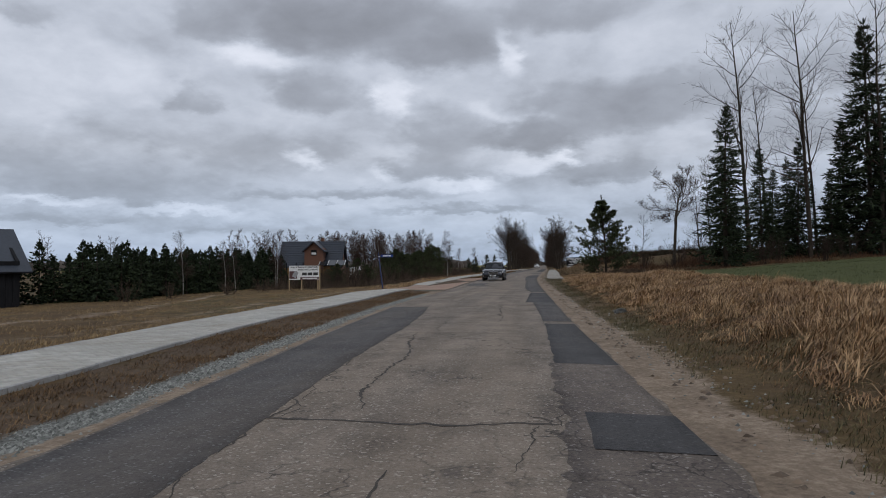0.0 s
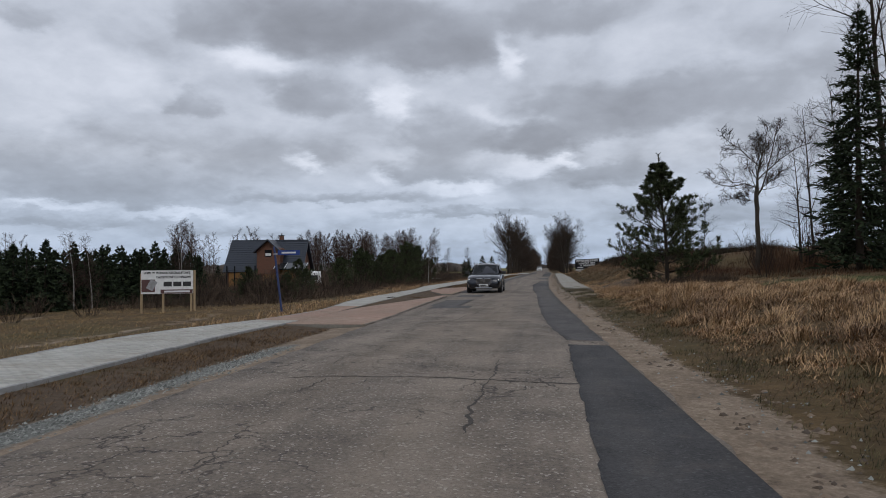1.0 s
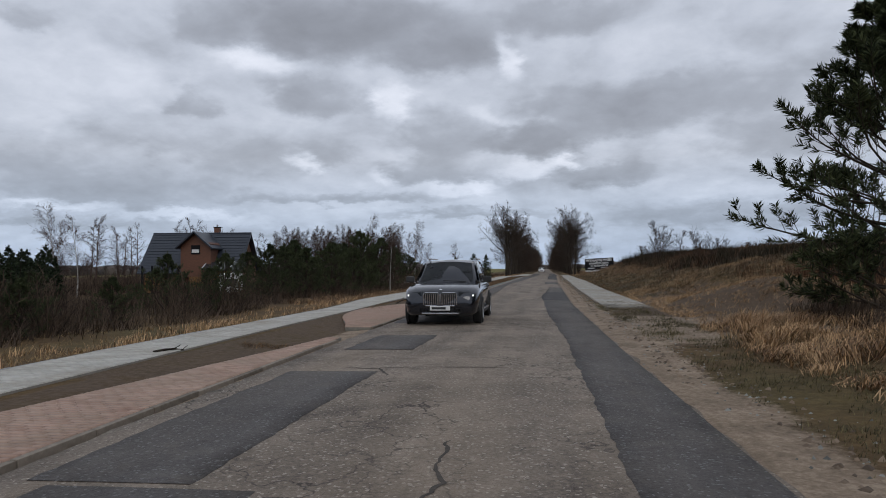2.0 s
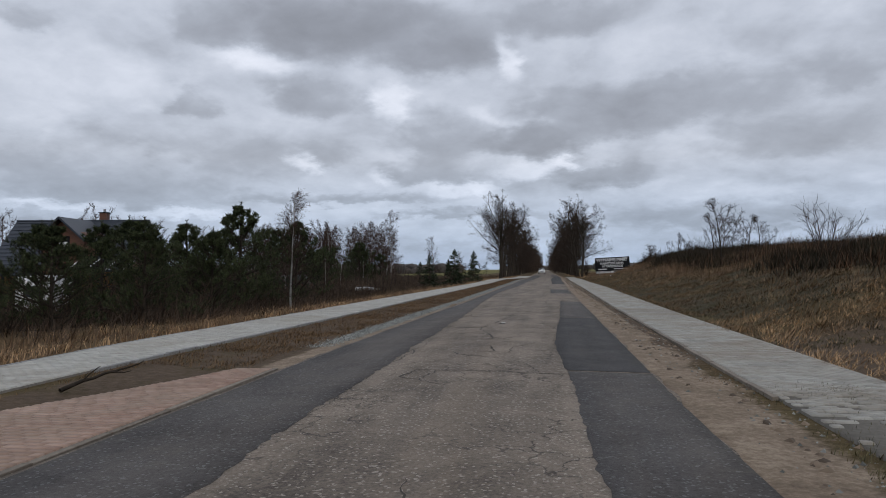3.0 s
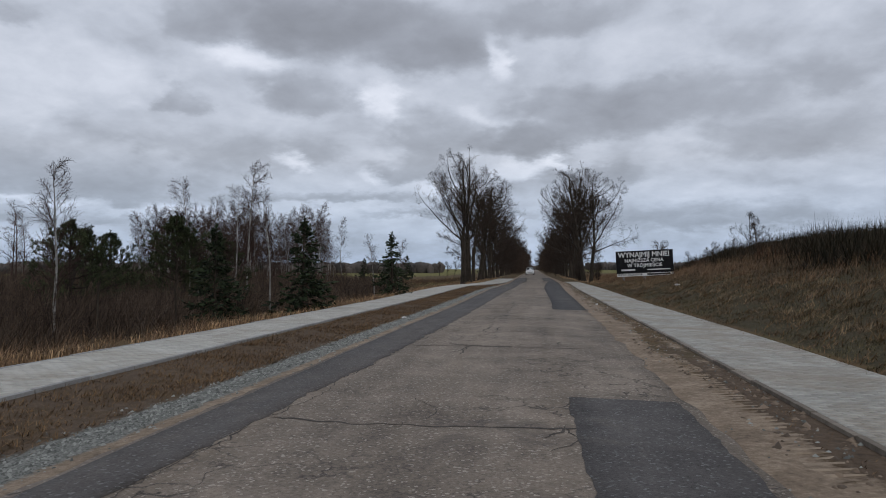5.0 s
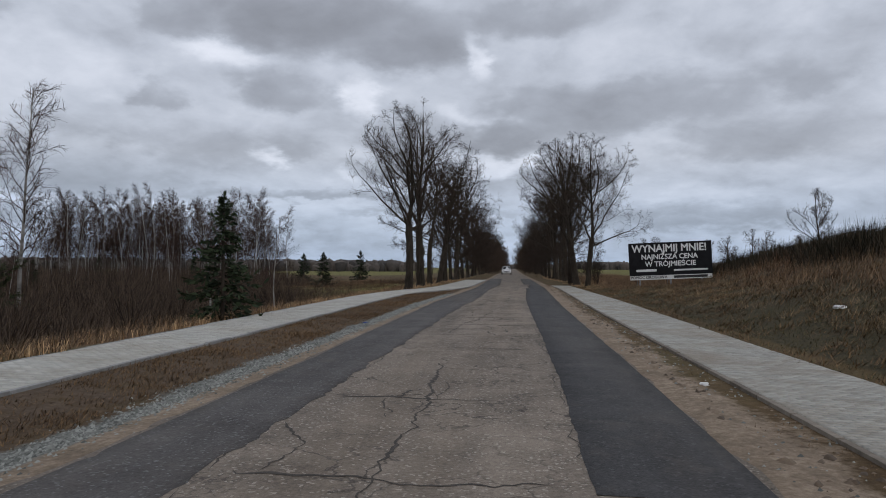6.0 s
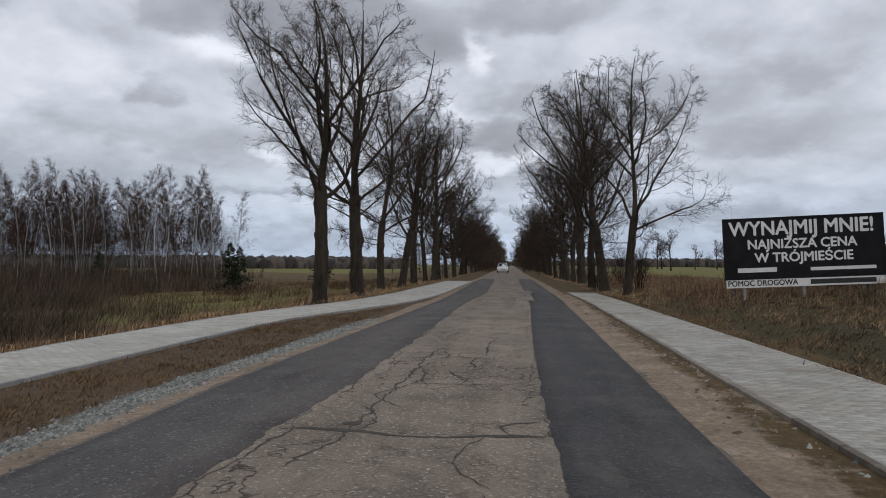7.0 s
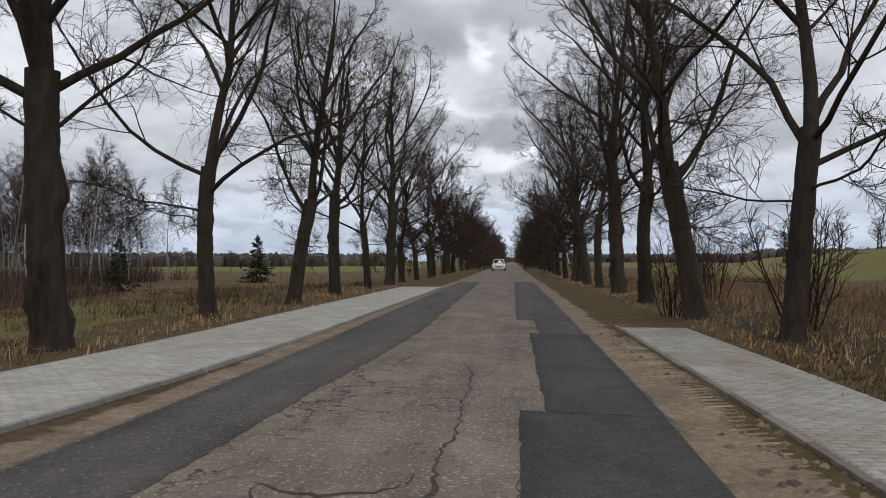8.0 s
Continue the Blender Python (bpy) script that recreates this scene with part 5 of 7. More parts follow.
def pine(name, seed, tall, reach, whorls, per, tufts, needles, label, low=0.08, bare_top=0.0, tuft=0.17, blade=0.028, bare=0.3):
    """A young pine > trunk (with up-curved branches), crown of bottle-brush tufts."""
    rng = np.random.default_rng(seed)
    trunk = grow(rng, np.zeros((1, 3)), np.array([[0.02, 0.02, 1.0]]), np.array([tall * 0.97]), 8, 0.02, 0.1)
    solid = [tubes(trunk, taper([tall * 0.012 + 0.03], [0.018], 9), 8)]
    hs = np.linspace(low, 0.86, whorls)
    h = np.repeat(hs, per) + rng.normal(0, 0.012, whorls * per)
    az = (np.tile(np.arange(per) * 6.283 / per, whorls) + np.repeat(rng.uniform(0, 6.28, whorls), per)) + rng.normal(0, 0.35, len(h))
    L = reach * np.interp(h, (0, 0.22, 0.55, 0.75, 0.87), (0.85, 1.0, 0.62, 0.27 - 0.1 * bare_top, 0.1)) * (0.5 + 0.55 * rng.random(len(h)))
    d = np.stack([np.cos(az), np.sin(az), 0.12 + 0.55 * h + rng.normal(0, 0.14, len(h))], -1)
    f = np.clip(h, 0, 0.99) * 8
    i = np.minimum(f.astype(int), 7)
    start = trunk[0, i] * (1 - (f - i))[:, None] + trunk[0, i + 1] * (f - i)[:, None]
    br = grow(rng, start, d, L, 5, 0.08, 0.085)
    solid.append(tubes(br, taper(0.010 + 0.010 * L, np.full(len(L), 0.007), 6), 4))
    p, dd, s, who = side_shoots(rng, br, tufts, bare, 0.98, 46, 0.25)
    dd = dd + np.array([0, 0, 0.55])
    L2 = (0.18 + 0.30 * L[who] * (1.15 - s)) * (0.7 + 0.6 * rng.random(len(s)))
    sp = grow(rng, p, dd, L2, 2, 0.08, 0.18)
    solid.append(tubes(sp, taper(np.full(len(s), 0.009), np.full(len(s), 0.006), 3), 3))
    spines = np.concatenate([br[:, -2:], sp[:, -2:], trunk[:, -2:]])
    n = len(spines)
    k = rng.random((n, needles))
    a, b = spines[:, 0], spines[:, 1]
    ax = unit(b - a)
    ln = np.minimum(np.linalg.norm(b - a, axis=1), 0.45)
    pt = b[:, None] - ax[:, None] * (k * ln[:, None])[..., None]
    r = rng.normal(size=pt.shape)
    out = unit(r - (r * ax[:, None]).sum(-1, keepdims=True) * ax[:, None])
    dn = (out * 0.8 + ax[:, None] * 0.75).reshape(-1, 3)
    leaf = slivers(pt.reshape(-1, 3), dn, tuft * (0.7 + 0.5 * rng.random(n * needles)), np.full(n * needles, blade), rng)
    root = empty(name)
    mesh_object("trunk", *joined(solid), M["bark"], root)
    mesh_object("crown", *joined([leaf]), M["pine"], root)
    return tagged(root, label, "tree")


def shrub(name, seed, tall, spread, stems, twigs, fine, label, mat="twig", wander=0.1):
    """A leafless shrub > clump of stems, crown of twigs."""
    rng = np.random.default_rng(seed)
    az, out = rng.uniform(0, 6.28, stems), rng.random(stems) ** 0.7
    start = np.stack([np.cos(az) * out * spread * 0.25, np.sin(az) * out * spread * 0.25, np.zeros(stems)], -1)
    d = np.stack([np.cos(az) * out * spread / tall, np.sin(az) * out * spread / tall, np.ones(stems)], -1)
    L = tall * (0.6 + 0.4 * rng.random(stems))
    st = grow(rng, start, d, L, 6, wander, 0.03)
    root = empty(name)
    mesh_object("stem_clump", *tubes(st, taper(np.full(stems, 0.008 + 0.006 * tall), np.full(stems, 0.006), 7), 4), M[mat], root)
    p, d, s, who = side_shoots(rng, st, twigs, 0.2, 1.0, 38)
    tw = grow(rng, p, d, L[who] * 0.33 * (1.15 - 0.6 * s), 3, wander * 1.3, 0.06)
    bits = [tubes(tw, taper(np.full(len(s), 0.009), np.full(len(s), 0.005), 4), 3)]
    if fine:
        p, d, s, who2 = side_shoots(rng, tw, fine, 0.2, 1.0, 38)
        fi = grow(rng, p, d, 0.10 * tall + 0.1 * rng.random(len(s)), 2, 0.1, 0.06)
        bits.append(tubes(fi, taper(np.full(len(s), 0.006), np.full(len(s), 0.004), 3), 3))
    mesh_object("crown", *joined(bits), M[mat], root)
    return tagged(root, label, "shrub")


def blades(name, x, y, tall, material, label, category, width=0.012, bend=0.5, per=6, scatter=0.12, seed=1, parts=2, swept=False):
    """Tufts of grass or stems at the given places, in one mesh."""
    rng = np.random.default_rng(seed)
    n = len(x)
    bx, by = np.repeat(x, per) + rng.normal(0, scatter, n * per), np.repeat(y, per) + rng.normal(0, scatter, n * per)
    h = np.repeat(tall, per) * (0.45 + 0.65 * rng.random(n * per))
    z = height(bx, by) - 0.008
    az = rng.uniform(0, 6.283, n * per)
    if swept:
        az = np.repeat(rng.uniform(0, 6.283, n), per) + rng.normal(0, 0.8, n * per)
    lean = bend * (0.25 + rng.random(n * per))
    dirx, diry = np.cos(az) * lean + 0.18 * bend, np.sin(az) * lean
    w = width * (0.6 + 0.8 * rng.random(n * per))
    sx, sy = -np.sin(az) * w / 2, np.cos(az) * w / 2
    b = np.stack([bx, by, z], -1)
    side = np.stack([sx, sy, 0 * sx], -1)
    low = 0.5 if swept else 0.62
    mid = b + np.stack([dirx * h * (0.6 - low * 0.55), diry * h * (0.6 - low * 0.55), h * low], -1)
    tip = b + np.stack([dirx * h * 0.85, diry * h * 0.85, h * np.maximum(1.0 - 0.32 * lean, 0.22)], -1)
    N = len(bx)
    if parts == 1:
        v = np.stack([b - side, b + side, tip], 1).reshape(-1, 3)
        f = [np.arange(3 * N).reshape(N, 3)]
    else:
        v = np.stack([b - side, b + side, mid + side * 0.75, mid - side * 0.75, tip], 1).reshape(-1, 3)
        i = 5 * np.arange(N)[:, None]
        f = [i + np.array([[0, 1, 2, 3]]), i + np.array([[3, 2, 4]])]
    return tagged(mesh_object(name, v, f, M[material]), label, category, kind="stuff")


def strewn(seed, n, x0, x1, y0, y1, keep=None):
    """Random places in a rectangle of the plan, as far as keep(x, y) says so."""
    rng = np.random.default_rng(seed)
    x, y = rng.uniform(x0, x1, n), rng.uniform(y0, y1, n)
    if keep is not None:
        k = rng.random(n) < keep(x, y)
        x, y = x[k], y[k]
    return x, y


def on_ground(x, y, turn=0.0, sink=0.05):
    return pose(x, y, float(height(x, y)) - sink, 0, 0, turn)


def planted(ob, places, group="", seed=0):
    """Moves a plant to the first place and copies it to the rest: (x, y, size)."""
    rng = np.random.default_rng(seed)
    if group:
        ob["group"] = group
    for i, (x, y, size) in enumerate(places):
        m = on_ground(x, y, rng.uniform(0, 360))
        o = ob if i == 0 else copy_thing(ob, m)
        o.matrix_basis = m @ Matrix.Diagonal((size, size, size * rng.uniform(0.95, 1.06), 1))

# ---- avenue of old leafless trees
AVENUE = "old leafless avenue tree with a thick dark trunk and wide crown"
old = [old_tree("avenue_tree", 11, 12.6, 0.25, 4.6, 10, AVENUE, wide=0.46, knobs=9, thick=0.8, fine=2, lean=0.06),
       old_tree("avenue_tree", 12, 15.0, 0.29, 5.0, 12, AVENUE, wide=0.40, knobs=14, thick=0.8, fine=2),
       old_tree("avenue_tree", 13, 12.4, 0.20, 4.0, 10, AVENUE, wide=0.44, knobs=8, thick=0.8, fine=2),
       old_tree("avenue_tree", 14, 13.2, 0.27, 4.2, 11, AVENUE, wide=0.42, knobs=10, thick=0.8, fine=2, lean=0.05)]
light = [old_tree("avenue_tree", 21, 12.2, 0.26, 3.2, 9, AVENUE, thick=1.15, wide=0.42, far=True, fine=2, spread=60),
         old_tree("avenue_tree", 22, 12.8, 0.28, 3.4, 10, AVENUE, thick=1.15, wide=0.42, far=True, fine=2, spread=60)]
sparse = [old_tree("avenue_tree", 31, 11.4, 0.28, 2.2, 9, AVENUE, thick=2.3, wide=0.46, far=True, twigs=5, fine=0, spread=66, twig="fartwig"),
          old_tree("avenue_tree", 32, 11.9, 0.30, 2.4, 9, AVENUE, thick=2.3, wide=0.46, far=True, twigs=5, fine=0, spread=66, twig="fartwig")]
rng = np.random.default_rng(77)
LEFT_ROW = [171.4, 178.2, 184.5, 191.1, 196.9, 203.8, 210.1, 216.5, 223.0, 229.5, 236.5]
RIGHT_ROW = [180.1, 185.1, 192.0, 198.3, 205.2, 210.5, 217.5, 224.0, 230.5, 237.0]
y = 243.0
while y < 560:
    LEFT_ROW.append(y + rng.normal(0, 0.7))
    RIGHT_ROW.append(y + rng.normal(0.5, 0.7))
    y += 7.0 if y < 330 else 11.0
used = set()
for row, x0, first in ((LEFT_ROW, -10.25, (0, 1, 2, 3, 0, 2, 1)), (RIGHT_ROW, 2.5, (2, 3, 0, 1, 2, 3, 0))):
    for i, y in enumerate(row):
        kinds = old if i < 7 else light if i < 16 else sparse
        k = first[i] if i < 7 else i % 2
        ob = kinds[k]
        x = x0 + rng.normal(0, 0.22)
        m = on_ground(x, y, rng.uniform(0, 360), 0.12)
        s = rng.uniform(0.88, 1.08) if i > 1 else 1.0
        key = (kinds is old, kinds is light, k)
        o = copy_thing(ob, m) if key in used else ob
        used.add(key)
        o.matrix_basis = m @ Matrix.Diagonal((s, s, s, 1))
        o["group"] = "trees of the avenue"

# ---- conifers and bare trees on the rise beside the field
s1 = spruce("spruce", 41, 14.6, 3.0, 40, 9, 22, "tall dark spruce standing at the edge of a green field", fullness=0.8)
planted(s1, ((14.9, 61.0, 1.0), (19.2, 65.5, 0.72), (21.5, 70.0, 0.62), (26.8, 67.0, 0.9), (28.2, 64.8, 1.5), (31.5, 66.5, 1.4), (24.0, 73.5, 0.7), (17.0, 68.0, 0.6), (22.6, 66.5, 0.75), (25.0, 65.0, 0.55), (34.5, 69.0, 1.3)), "spruces on the rise", 3)
t1 = bare_tree("slender_tree", 51, 21.5, 0.2, 6.0, 3, 22, 20, 8, 4, "tall slender leafless tree among the spruces", crown_len=0.36, single=True, thick=1.5)
planted(t1, ((17.4, 63.2, 1.0), (23.0, 64.5, 1.08), (28.2, 63.0, 1.1), (20.4, 68.0, 0.8), (25.3, 69.5, 0.85), (31.5, 70.0, 0.95), (35.0, 62.0, 1.0), (13.9, 66.5, 0.36), (15.5, 69.0, 0.45), (9.6, 73.0, 0.26), (16.2, 66.5, 0.5)), "bare trees on the rise", 4)
t2 = old_tree("crooked_tree", 58, 8.4, 0.11, 5.0, 8, "small crooked leafless tree with hanging twigs", thick=1.0, twigs=4, fine=2, wide=0.42, spread=80, lean=0.1, wind=0.12, crown=1.5)
planted(t2, ((11.8, 68.1, 1.32),))
p1 = pine("pine_tree", 61, 7.3, 3.4, 12, 7, 12, 46, "bushy young pine on the grass bank", low=0.02, bare_top=0.35, tuft=0.19, blade=0.026, bare=0.24)
planted(p1, ((4.6, 58.6, 1.0),))
sh = [shrub("shrub", 70 + k, 2.4, 1.6, 14, 7, 3, "bushy leafless shrub of thin stems") for k in range(2)]
planted(sh[0], ((14.0, 66.0, 1.4), (9.4, 70.5, 1.0), (17.2, 58.0, 1.0), (22.5, 60.0, 1.1), (27.5, 58.0, 0.9), (2.0, 186.0, 1.0), (3.6, 181.5, 1.1)), "shrubs", 5)
planted(sh[1], ((12.8, 71.5, 1.2), (8.9, 96.0, 1.0), (19.0, 60.5, 0.9), (24.8, 61.0, 1.0), (10.6, 62.5, 0.7), (4.2, 190.0, 1.0), (9.4, 124, 0.9)), "shrubs", 6)

# ---- hillside beside the right-hand path
r1 = bare_tree("wild_fruit_tree", 81, 3.4, 0.065, 0.5, 7, 46, 8, 6, 3, "low leafless wild fruit tree on the hillside", wander=0.11, low=0.1, thick=0.7, wide=0.5)
planted(r1, ((7.7, 108.5, 1.15), (8.9, 115.4, 1.0), (10.2, 112.0, 0.85), (13.0, 119.0, 0.85), (17.2, 173.0, 1.2), (19.0, 177.0, 1.0)), "wild trees", 8)

# ---- left: young spruce plantation, birches, pines along the path
sp = [spruce("young_spruce", 90 + k, 4.2, 1.6, 17, 8, 8, "young dark spruce in a dense plantation", low=0.02, fullness=1.8, wood=False) for k in range(3)]
rng = np.random.default_rng(9)
rows = []
for j, y in enumerate(np.arange(43.0, 104.0, 1.6)):
    for i in range(4):
        x = -31.5 - 0.16 * max(y - 70, 0) - i * 1.9 + rng.normal(0, 0.35)
        if not (y > 78 and x > -2.2 - 0.713 * (y - 37.3)):
            rows.append((x, y + rng.normal(0, 0.35), rng.uniform(0.82, 1.06)))
for k in range(3):
    planted(sp[k], rows[k::3], "spruce plantation", 20 + k)
b1 = bare_tree("birch_tree", 101, 8.0, 0.08, 1.5, 1, 20, 44, 9, 5, "slender leafless birch with a white trunk", "birch", "redtwig", single=True, crown_len=0.29, droop=-0.07, thick=0.9)
b2 = bare_tree("birch_tree", 102, 8.0, 0.075, 1.6, 1, 20, 42, 9, 5, "slender leafless birch with a white trunk", "birch", "redtwig", single=True, crown_len=0.26, droop=-0.07, thick=0.9)
planted(b1, ((-30.4, 72.0, 0.84), (-30.9, 72.8, 0.76), (-38.4, 88.6, 0.98), (-41.0, 92.0, 0.85), (-14.2, 93.4, 0.66), (-30.6, 52.5, 0.62), (-30.6, 60.0, 0.62), (-18.5, 111.0, 0.42), (-19.6, 118.0, 0.4),
             (-24.0, 152.5, 1.2), (-16.6, 123.0, 0.62), (-26.0, 148.0, 1.0), (-14.5, 133.5, 0.62)), "birches", 31)
planted(b2, ((-44.5, 99.0, 0.95), (-30.0, 60.9, 0.58), (-19.5, 106.0, 0.84), (-22.0, 146.0, 0.9), (-28.5, 155.0, 1.0), (-13.4, 148.0, 0.5), (-12.6, 152.0, 0.45)), "birches", 32)
rng = np.random.default_rng(10)
grove = []
for k in range(130):
    grove.append((-44.0 - 36.0 * rng.random(), 220 + 28 * rng.random(), rng.uniform(1.45, 1.85)))
for k in range(40):
    grove.append((-32.0 - 20.0 * rng.random(), 160 + 48 * rng.random(), rng.uniform(0.4, 0.65)))
b3 = bare_tree("birch_tree", 103, 8.0, 0.045, 1.7, 1, 20, 40, 12, 3, "slender leafless birch in a dense grove", "birch", "redtwig", single=True, crown_len=0.23, droop=0.0, thick=0.95, sides=3, segs=2, far=True)
planted(b3, grove, "birch grove", 33)
back = [(-52 - 12 * rng.random(), 118 + 60 * rng.random(), rng.uniform(1.0, 1.35)) for _ in range(26)] + [(-70 - 10 * rng.random(), 60 + 50 * rng.random(), rng.uniform(0.9, 1.1)) for _ in range(16)]
b4 = bare_tree("birch_tree", 104, 7.4, 0.075, 1.8, 1, 20, 24, 9, 2, "slender leafless birch in a far wood", "redtwig", "redtwig", single=True, crown_len=0.26, thick=1.8, sides=3, segs=2, far=True)
planted(b4, back, "far birches", 34)
pb = [pine("pine_tree", 110 + k, 4.6, 3.0, 9, 6, 9, 40, "bushy dark pine beside the footpath", low=0.03, tuft=0.16, blade=0.018, bare_top=0.25) for k in range(2)]
planted(pb[0], ((-16.5, 93.2, 1.08), (-17.6, 79.0, 0.7), (-16.2, 85.5, 0.8), (-19.5, 88.0, 0.85), (-18.8, 96.5, 0.95), (-26.0, 146.3, 1.25), (-20.5, 82.5, 0.72), (-28.0, 139.0, 1.1), (-24.2, 149.5, 1.05), (-27.8, 150.5, 1.2), (-31.5, 147.5, 1.1), (-17.9, 91.2, 0.95), (-18.8, 84.0, 0.8)), "pines by the path", 41)
planted(pb[1], ((-16.8, 100.8, 1.1), (-17.0, 60.5, 0.4), (-20.5, 63.0, 0.5), (-18.0, 66.0, 0.42), (-22.5, 67.5, 0.5), (-16.6, 70.5, 0.45), (-24.0, 61.0, 0.45), (-20.0, 72.0, 0.5), (-16.4, 81.5, 0.72), (-18.2, 75.0, 0.62), (-15.9, 89.5, 0.8), (-19.0, 103.5, 1.0), (-21.5, 92.5, 1.05), (-23.0, 99.0, 1.0), (-30.0, 143.0, 1.1), (-22.5, 77.0, 0.66)), "pines by the path", 42)
s2 = spruce("small_spruce", 120, 4.0, 1.6, 18, 8, 9, "small dark spruce standing in brush beside the footpath", fullness=1.15)
planted(s2, ((-12.0, 130.5, 0.95), (-11.55, 144.8, 0.9), (-27.3, 231.0, 1.2), (-21.0, 188.0, 0.85), (-25.5, 128.0, 1.0), (-13.8, 127.0, 0.8), (-31.0, 214.0, 1.0), *((-46.0 - 1.5 * ((7 * k) % 13), 122.0 + 7.0 * k, 0.8 + 0.05 * (k % 5)) for k in range(14))), "small spruces", 43)
br = [shrub("brush_shrub", 130 + k, 1.9, 1.7, 20, 8, 0, "dense leafless brush beside the footpath", "brush") for k in range(2)]
rng = np.random.default_rng(12)
spots = [(-15.5 - 9 * rng.random(), 57 + 15 * rng.random(), rng.uniform(0.7, 1.15)) for _ in range(22)]
spots += [(-13.6 - 9 * rng.random(), 106 + 58 * rng.random(), rng.uniform(0.6, 1.1)) for _ in range(44)]
spots += [(-15.5 - 10 * rng.random(), 76 + 30 * rng.random(), rng.uniform(0.6, 1.0)) for _ in range(16)]
spots += [(-21.5 - 2.0 * rng.random(), 111 + 5 * rng.random(), rng.uniform(0.75, 0.95)) for _ in range(6)]
spots += [(-29.8, 71.5, 0.7), (-30.8, 73.0, 0.8), (-24.0, 47.5, 0.7), (-22.6, 50.5, 0.8), (-26.5, 52.0, 0.7), (-28.0, 46.0, 0.8), (-29.5, 43.0, 0.9)]
planted(br[0], spots[0::2], "brush", 44)
planted(br[1], spots[1::2], "brush", 45)

# ---- far trees
ft = bare_tree("field_tree", 140, 9.0, 0.2, 1.8, 8, 44, 9, 8, 2, "distant leafless tree on the edge of a field", thick=2.4, sides=3, segs=2, far=True)
rng = np.random.default_rng(13)
far = [(26 + 9.5 * k + rng.normal(0, 3), 322 + rng.normal(0, 8) - 1.2 * k, rng.uniform(0.8, 1.1)) for k in range(20)]
far += [(-70 - 14 * k + rng.normal(0, 4), 330 + rng.normal(0, 10), rng.uniform(0.5, 0.9)) for k in range(12)]
far += [(40 + 5.2 * k + rng.normal(0, 2), 330 + rng.normal(0, 14), rng.uniform(0.6, 1.0)) for k in range(34)]
far += [(-24 - 3 * k, 300 + 5 * k, 0.5) for k in range(4)]
planted(ft, far, "field trees", 46)


def far_woods():
    """A dark band of woodland all along the horizon, made of many small pointed crowns."""
    rng = np.random.default_rng(15)
    n = 8000
    a = rng.uniform(0, 1, n)
    left = rng.random(n) < 0.55
    x = np.where(left, -60 - 760 * a, 40 + 760 * a)
    y = np.where(left, 470 - 250 * a, 640 - 330 * a) + rng.uniform(0, 45, n)
    x2, y2 = rng.uniform(-60, 60, 500), rng.uniform(980, 1060, 500)
    x, y = np.r_[x, x2], np.r_[y, y2]
    n = len(x)
    h = rng.uniform(3.6, 7.0, n)
    z = height(x, y) - 0.5
    w = h * rng.uniform(0.3, 0.6, n)
    az = np.arange(5) * 2 * np.pi / 5
    ring = np.stack([np.cos(az), np.sin(az), 0 * az], -1)
    low = np.stack([x, y, z], -1)[:, None] + ring[None] * (w * 0.7)[:, None, None]
    mid = low + ring[None] * (w * 0.3)[:, None, None] + np.array([0, 0, 1.0]) * (h * rng.uniform(0.55, 0.85, n))[:, None, None]
    mid += rng.normal(0, 0.5, mid.shape)
    tip = np.stack([x, y, z + h], -1)[:, None] + rng.normal(0, 0.3, (n, 1, 3))
    v = np.concatenate([low, mid, tip], 1).reshape(-1, 3)
    i = 11 * np.arange(n)[:, None, None]
    k = np.arange(5)
    q = np.stack([k, (k + 1) % 5, 5 + (k + 1) % 5, 5 + k], -1)[None]
    t = np.stack([5 + k, 5 + (k + 1) % 5, np.full(5, 10)], -1)[None]
    ob = mesh_object("far_woods", v, [(q + i).reshape(-1, 4), (t + i).reshape(-1, 3)], M["farwood"])
    return tagged(ob, "dark band of mixed woodland along the horizon", "woods", kind="stuff")


far_woods()

# ---- grass and brush
def right_of(a, b):
    return lambda x, y: ((x - along(RIGHT_EDGE, y) > a) & (x - along(RIGHT_EDGE, y) < b)).astype(float)


def beside_path(b):
    """On the slope beyond the right-hand path."""
    return lambda x, y: ((x > along(WALK_R_OUT, y) + 0.02) & (x - along(RIGHT_EDGE, y) < b)).astype(float)


def clumpy(test, size=1.4, seed=0.0, least=0.15):
    return lambda x, y: test(x, y) * np.clip(0.5 + 1.1 * wobble(x, y, size, seed), least, 1)


x, y = strewn(1, 30000, 1, 12, 2, 61, lambda x, y: right_of(1.9, 8.6)(x, y) * np.clip(0.5 + 0.9 * wobble(x, y, 1.3) + 0.9 * wobble(x, y, 0.45, 5.0), 0.04, 1))
hh = 0.32 * smooth(1.7, 3.2, x - along(RIGHT_EDGE, y)) * (1 - 0.45 * smooth(4.2, 5.4, x - along(RIGHT_EDGE, y))) + 0.12
hh = hh * np.clip(1.0 + 0.7 * wobble(x, y, 0.5) + 0.8 * wobble(x, y, 2.2, 3.0), 0.3, 2)
rusty = wobble(x, y, 0.9, 13.0) + 0.6 * wobble(x, y, 0.3, 1.0) > 0.12
blades("tall_grass", x[~rusty], y[~rusty], hh[~rusty], "grass", "tall golden dry grass on the road bank", "grass", 0.014, 1.5, 20, 0.09, 1, swept=True)
blades("rusty_grass", x[rusty], y[rusty], hh[rusty] * 0.8, "rustgrass", "matted rusty-brown grass on the road bank", "grass", 0.014, 2.0, 20, 0.1, 41, swept=True)
x, y = strewn(21, 26000, 1, 12, 2, 61, right_of(1.5, 8.0))
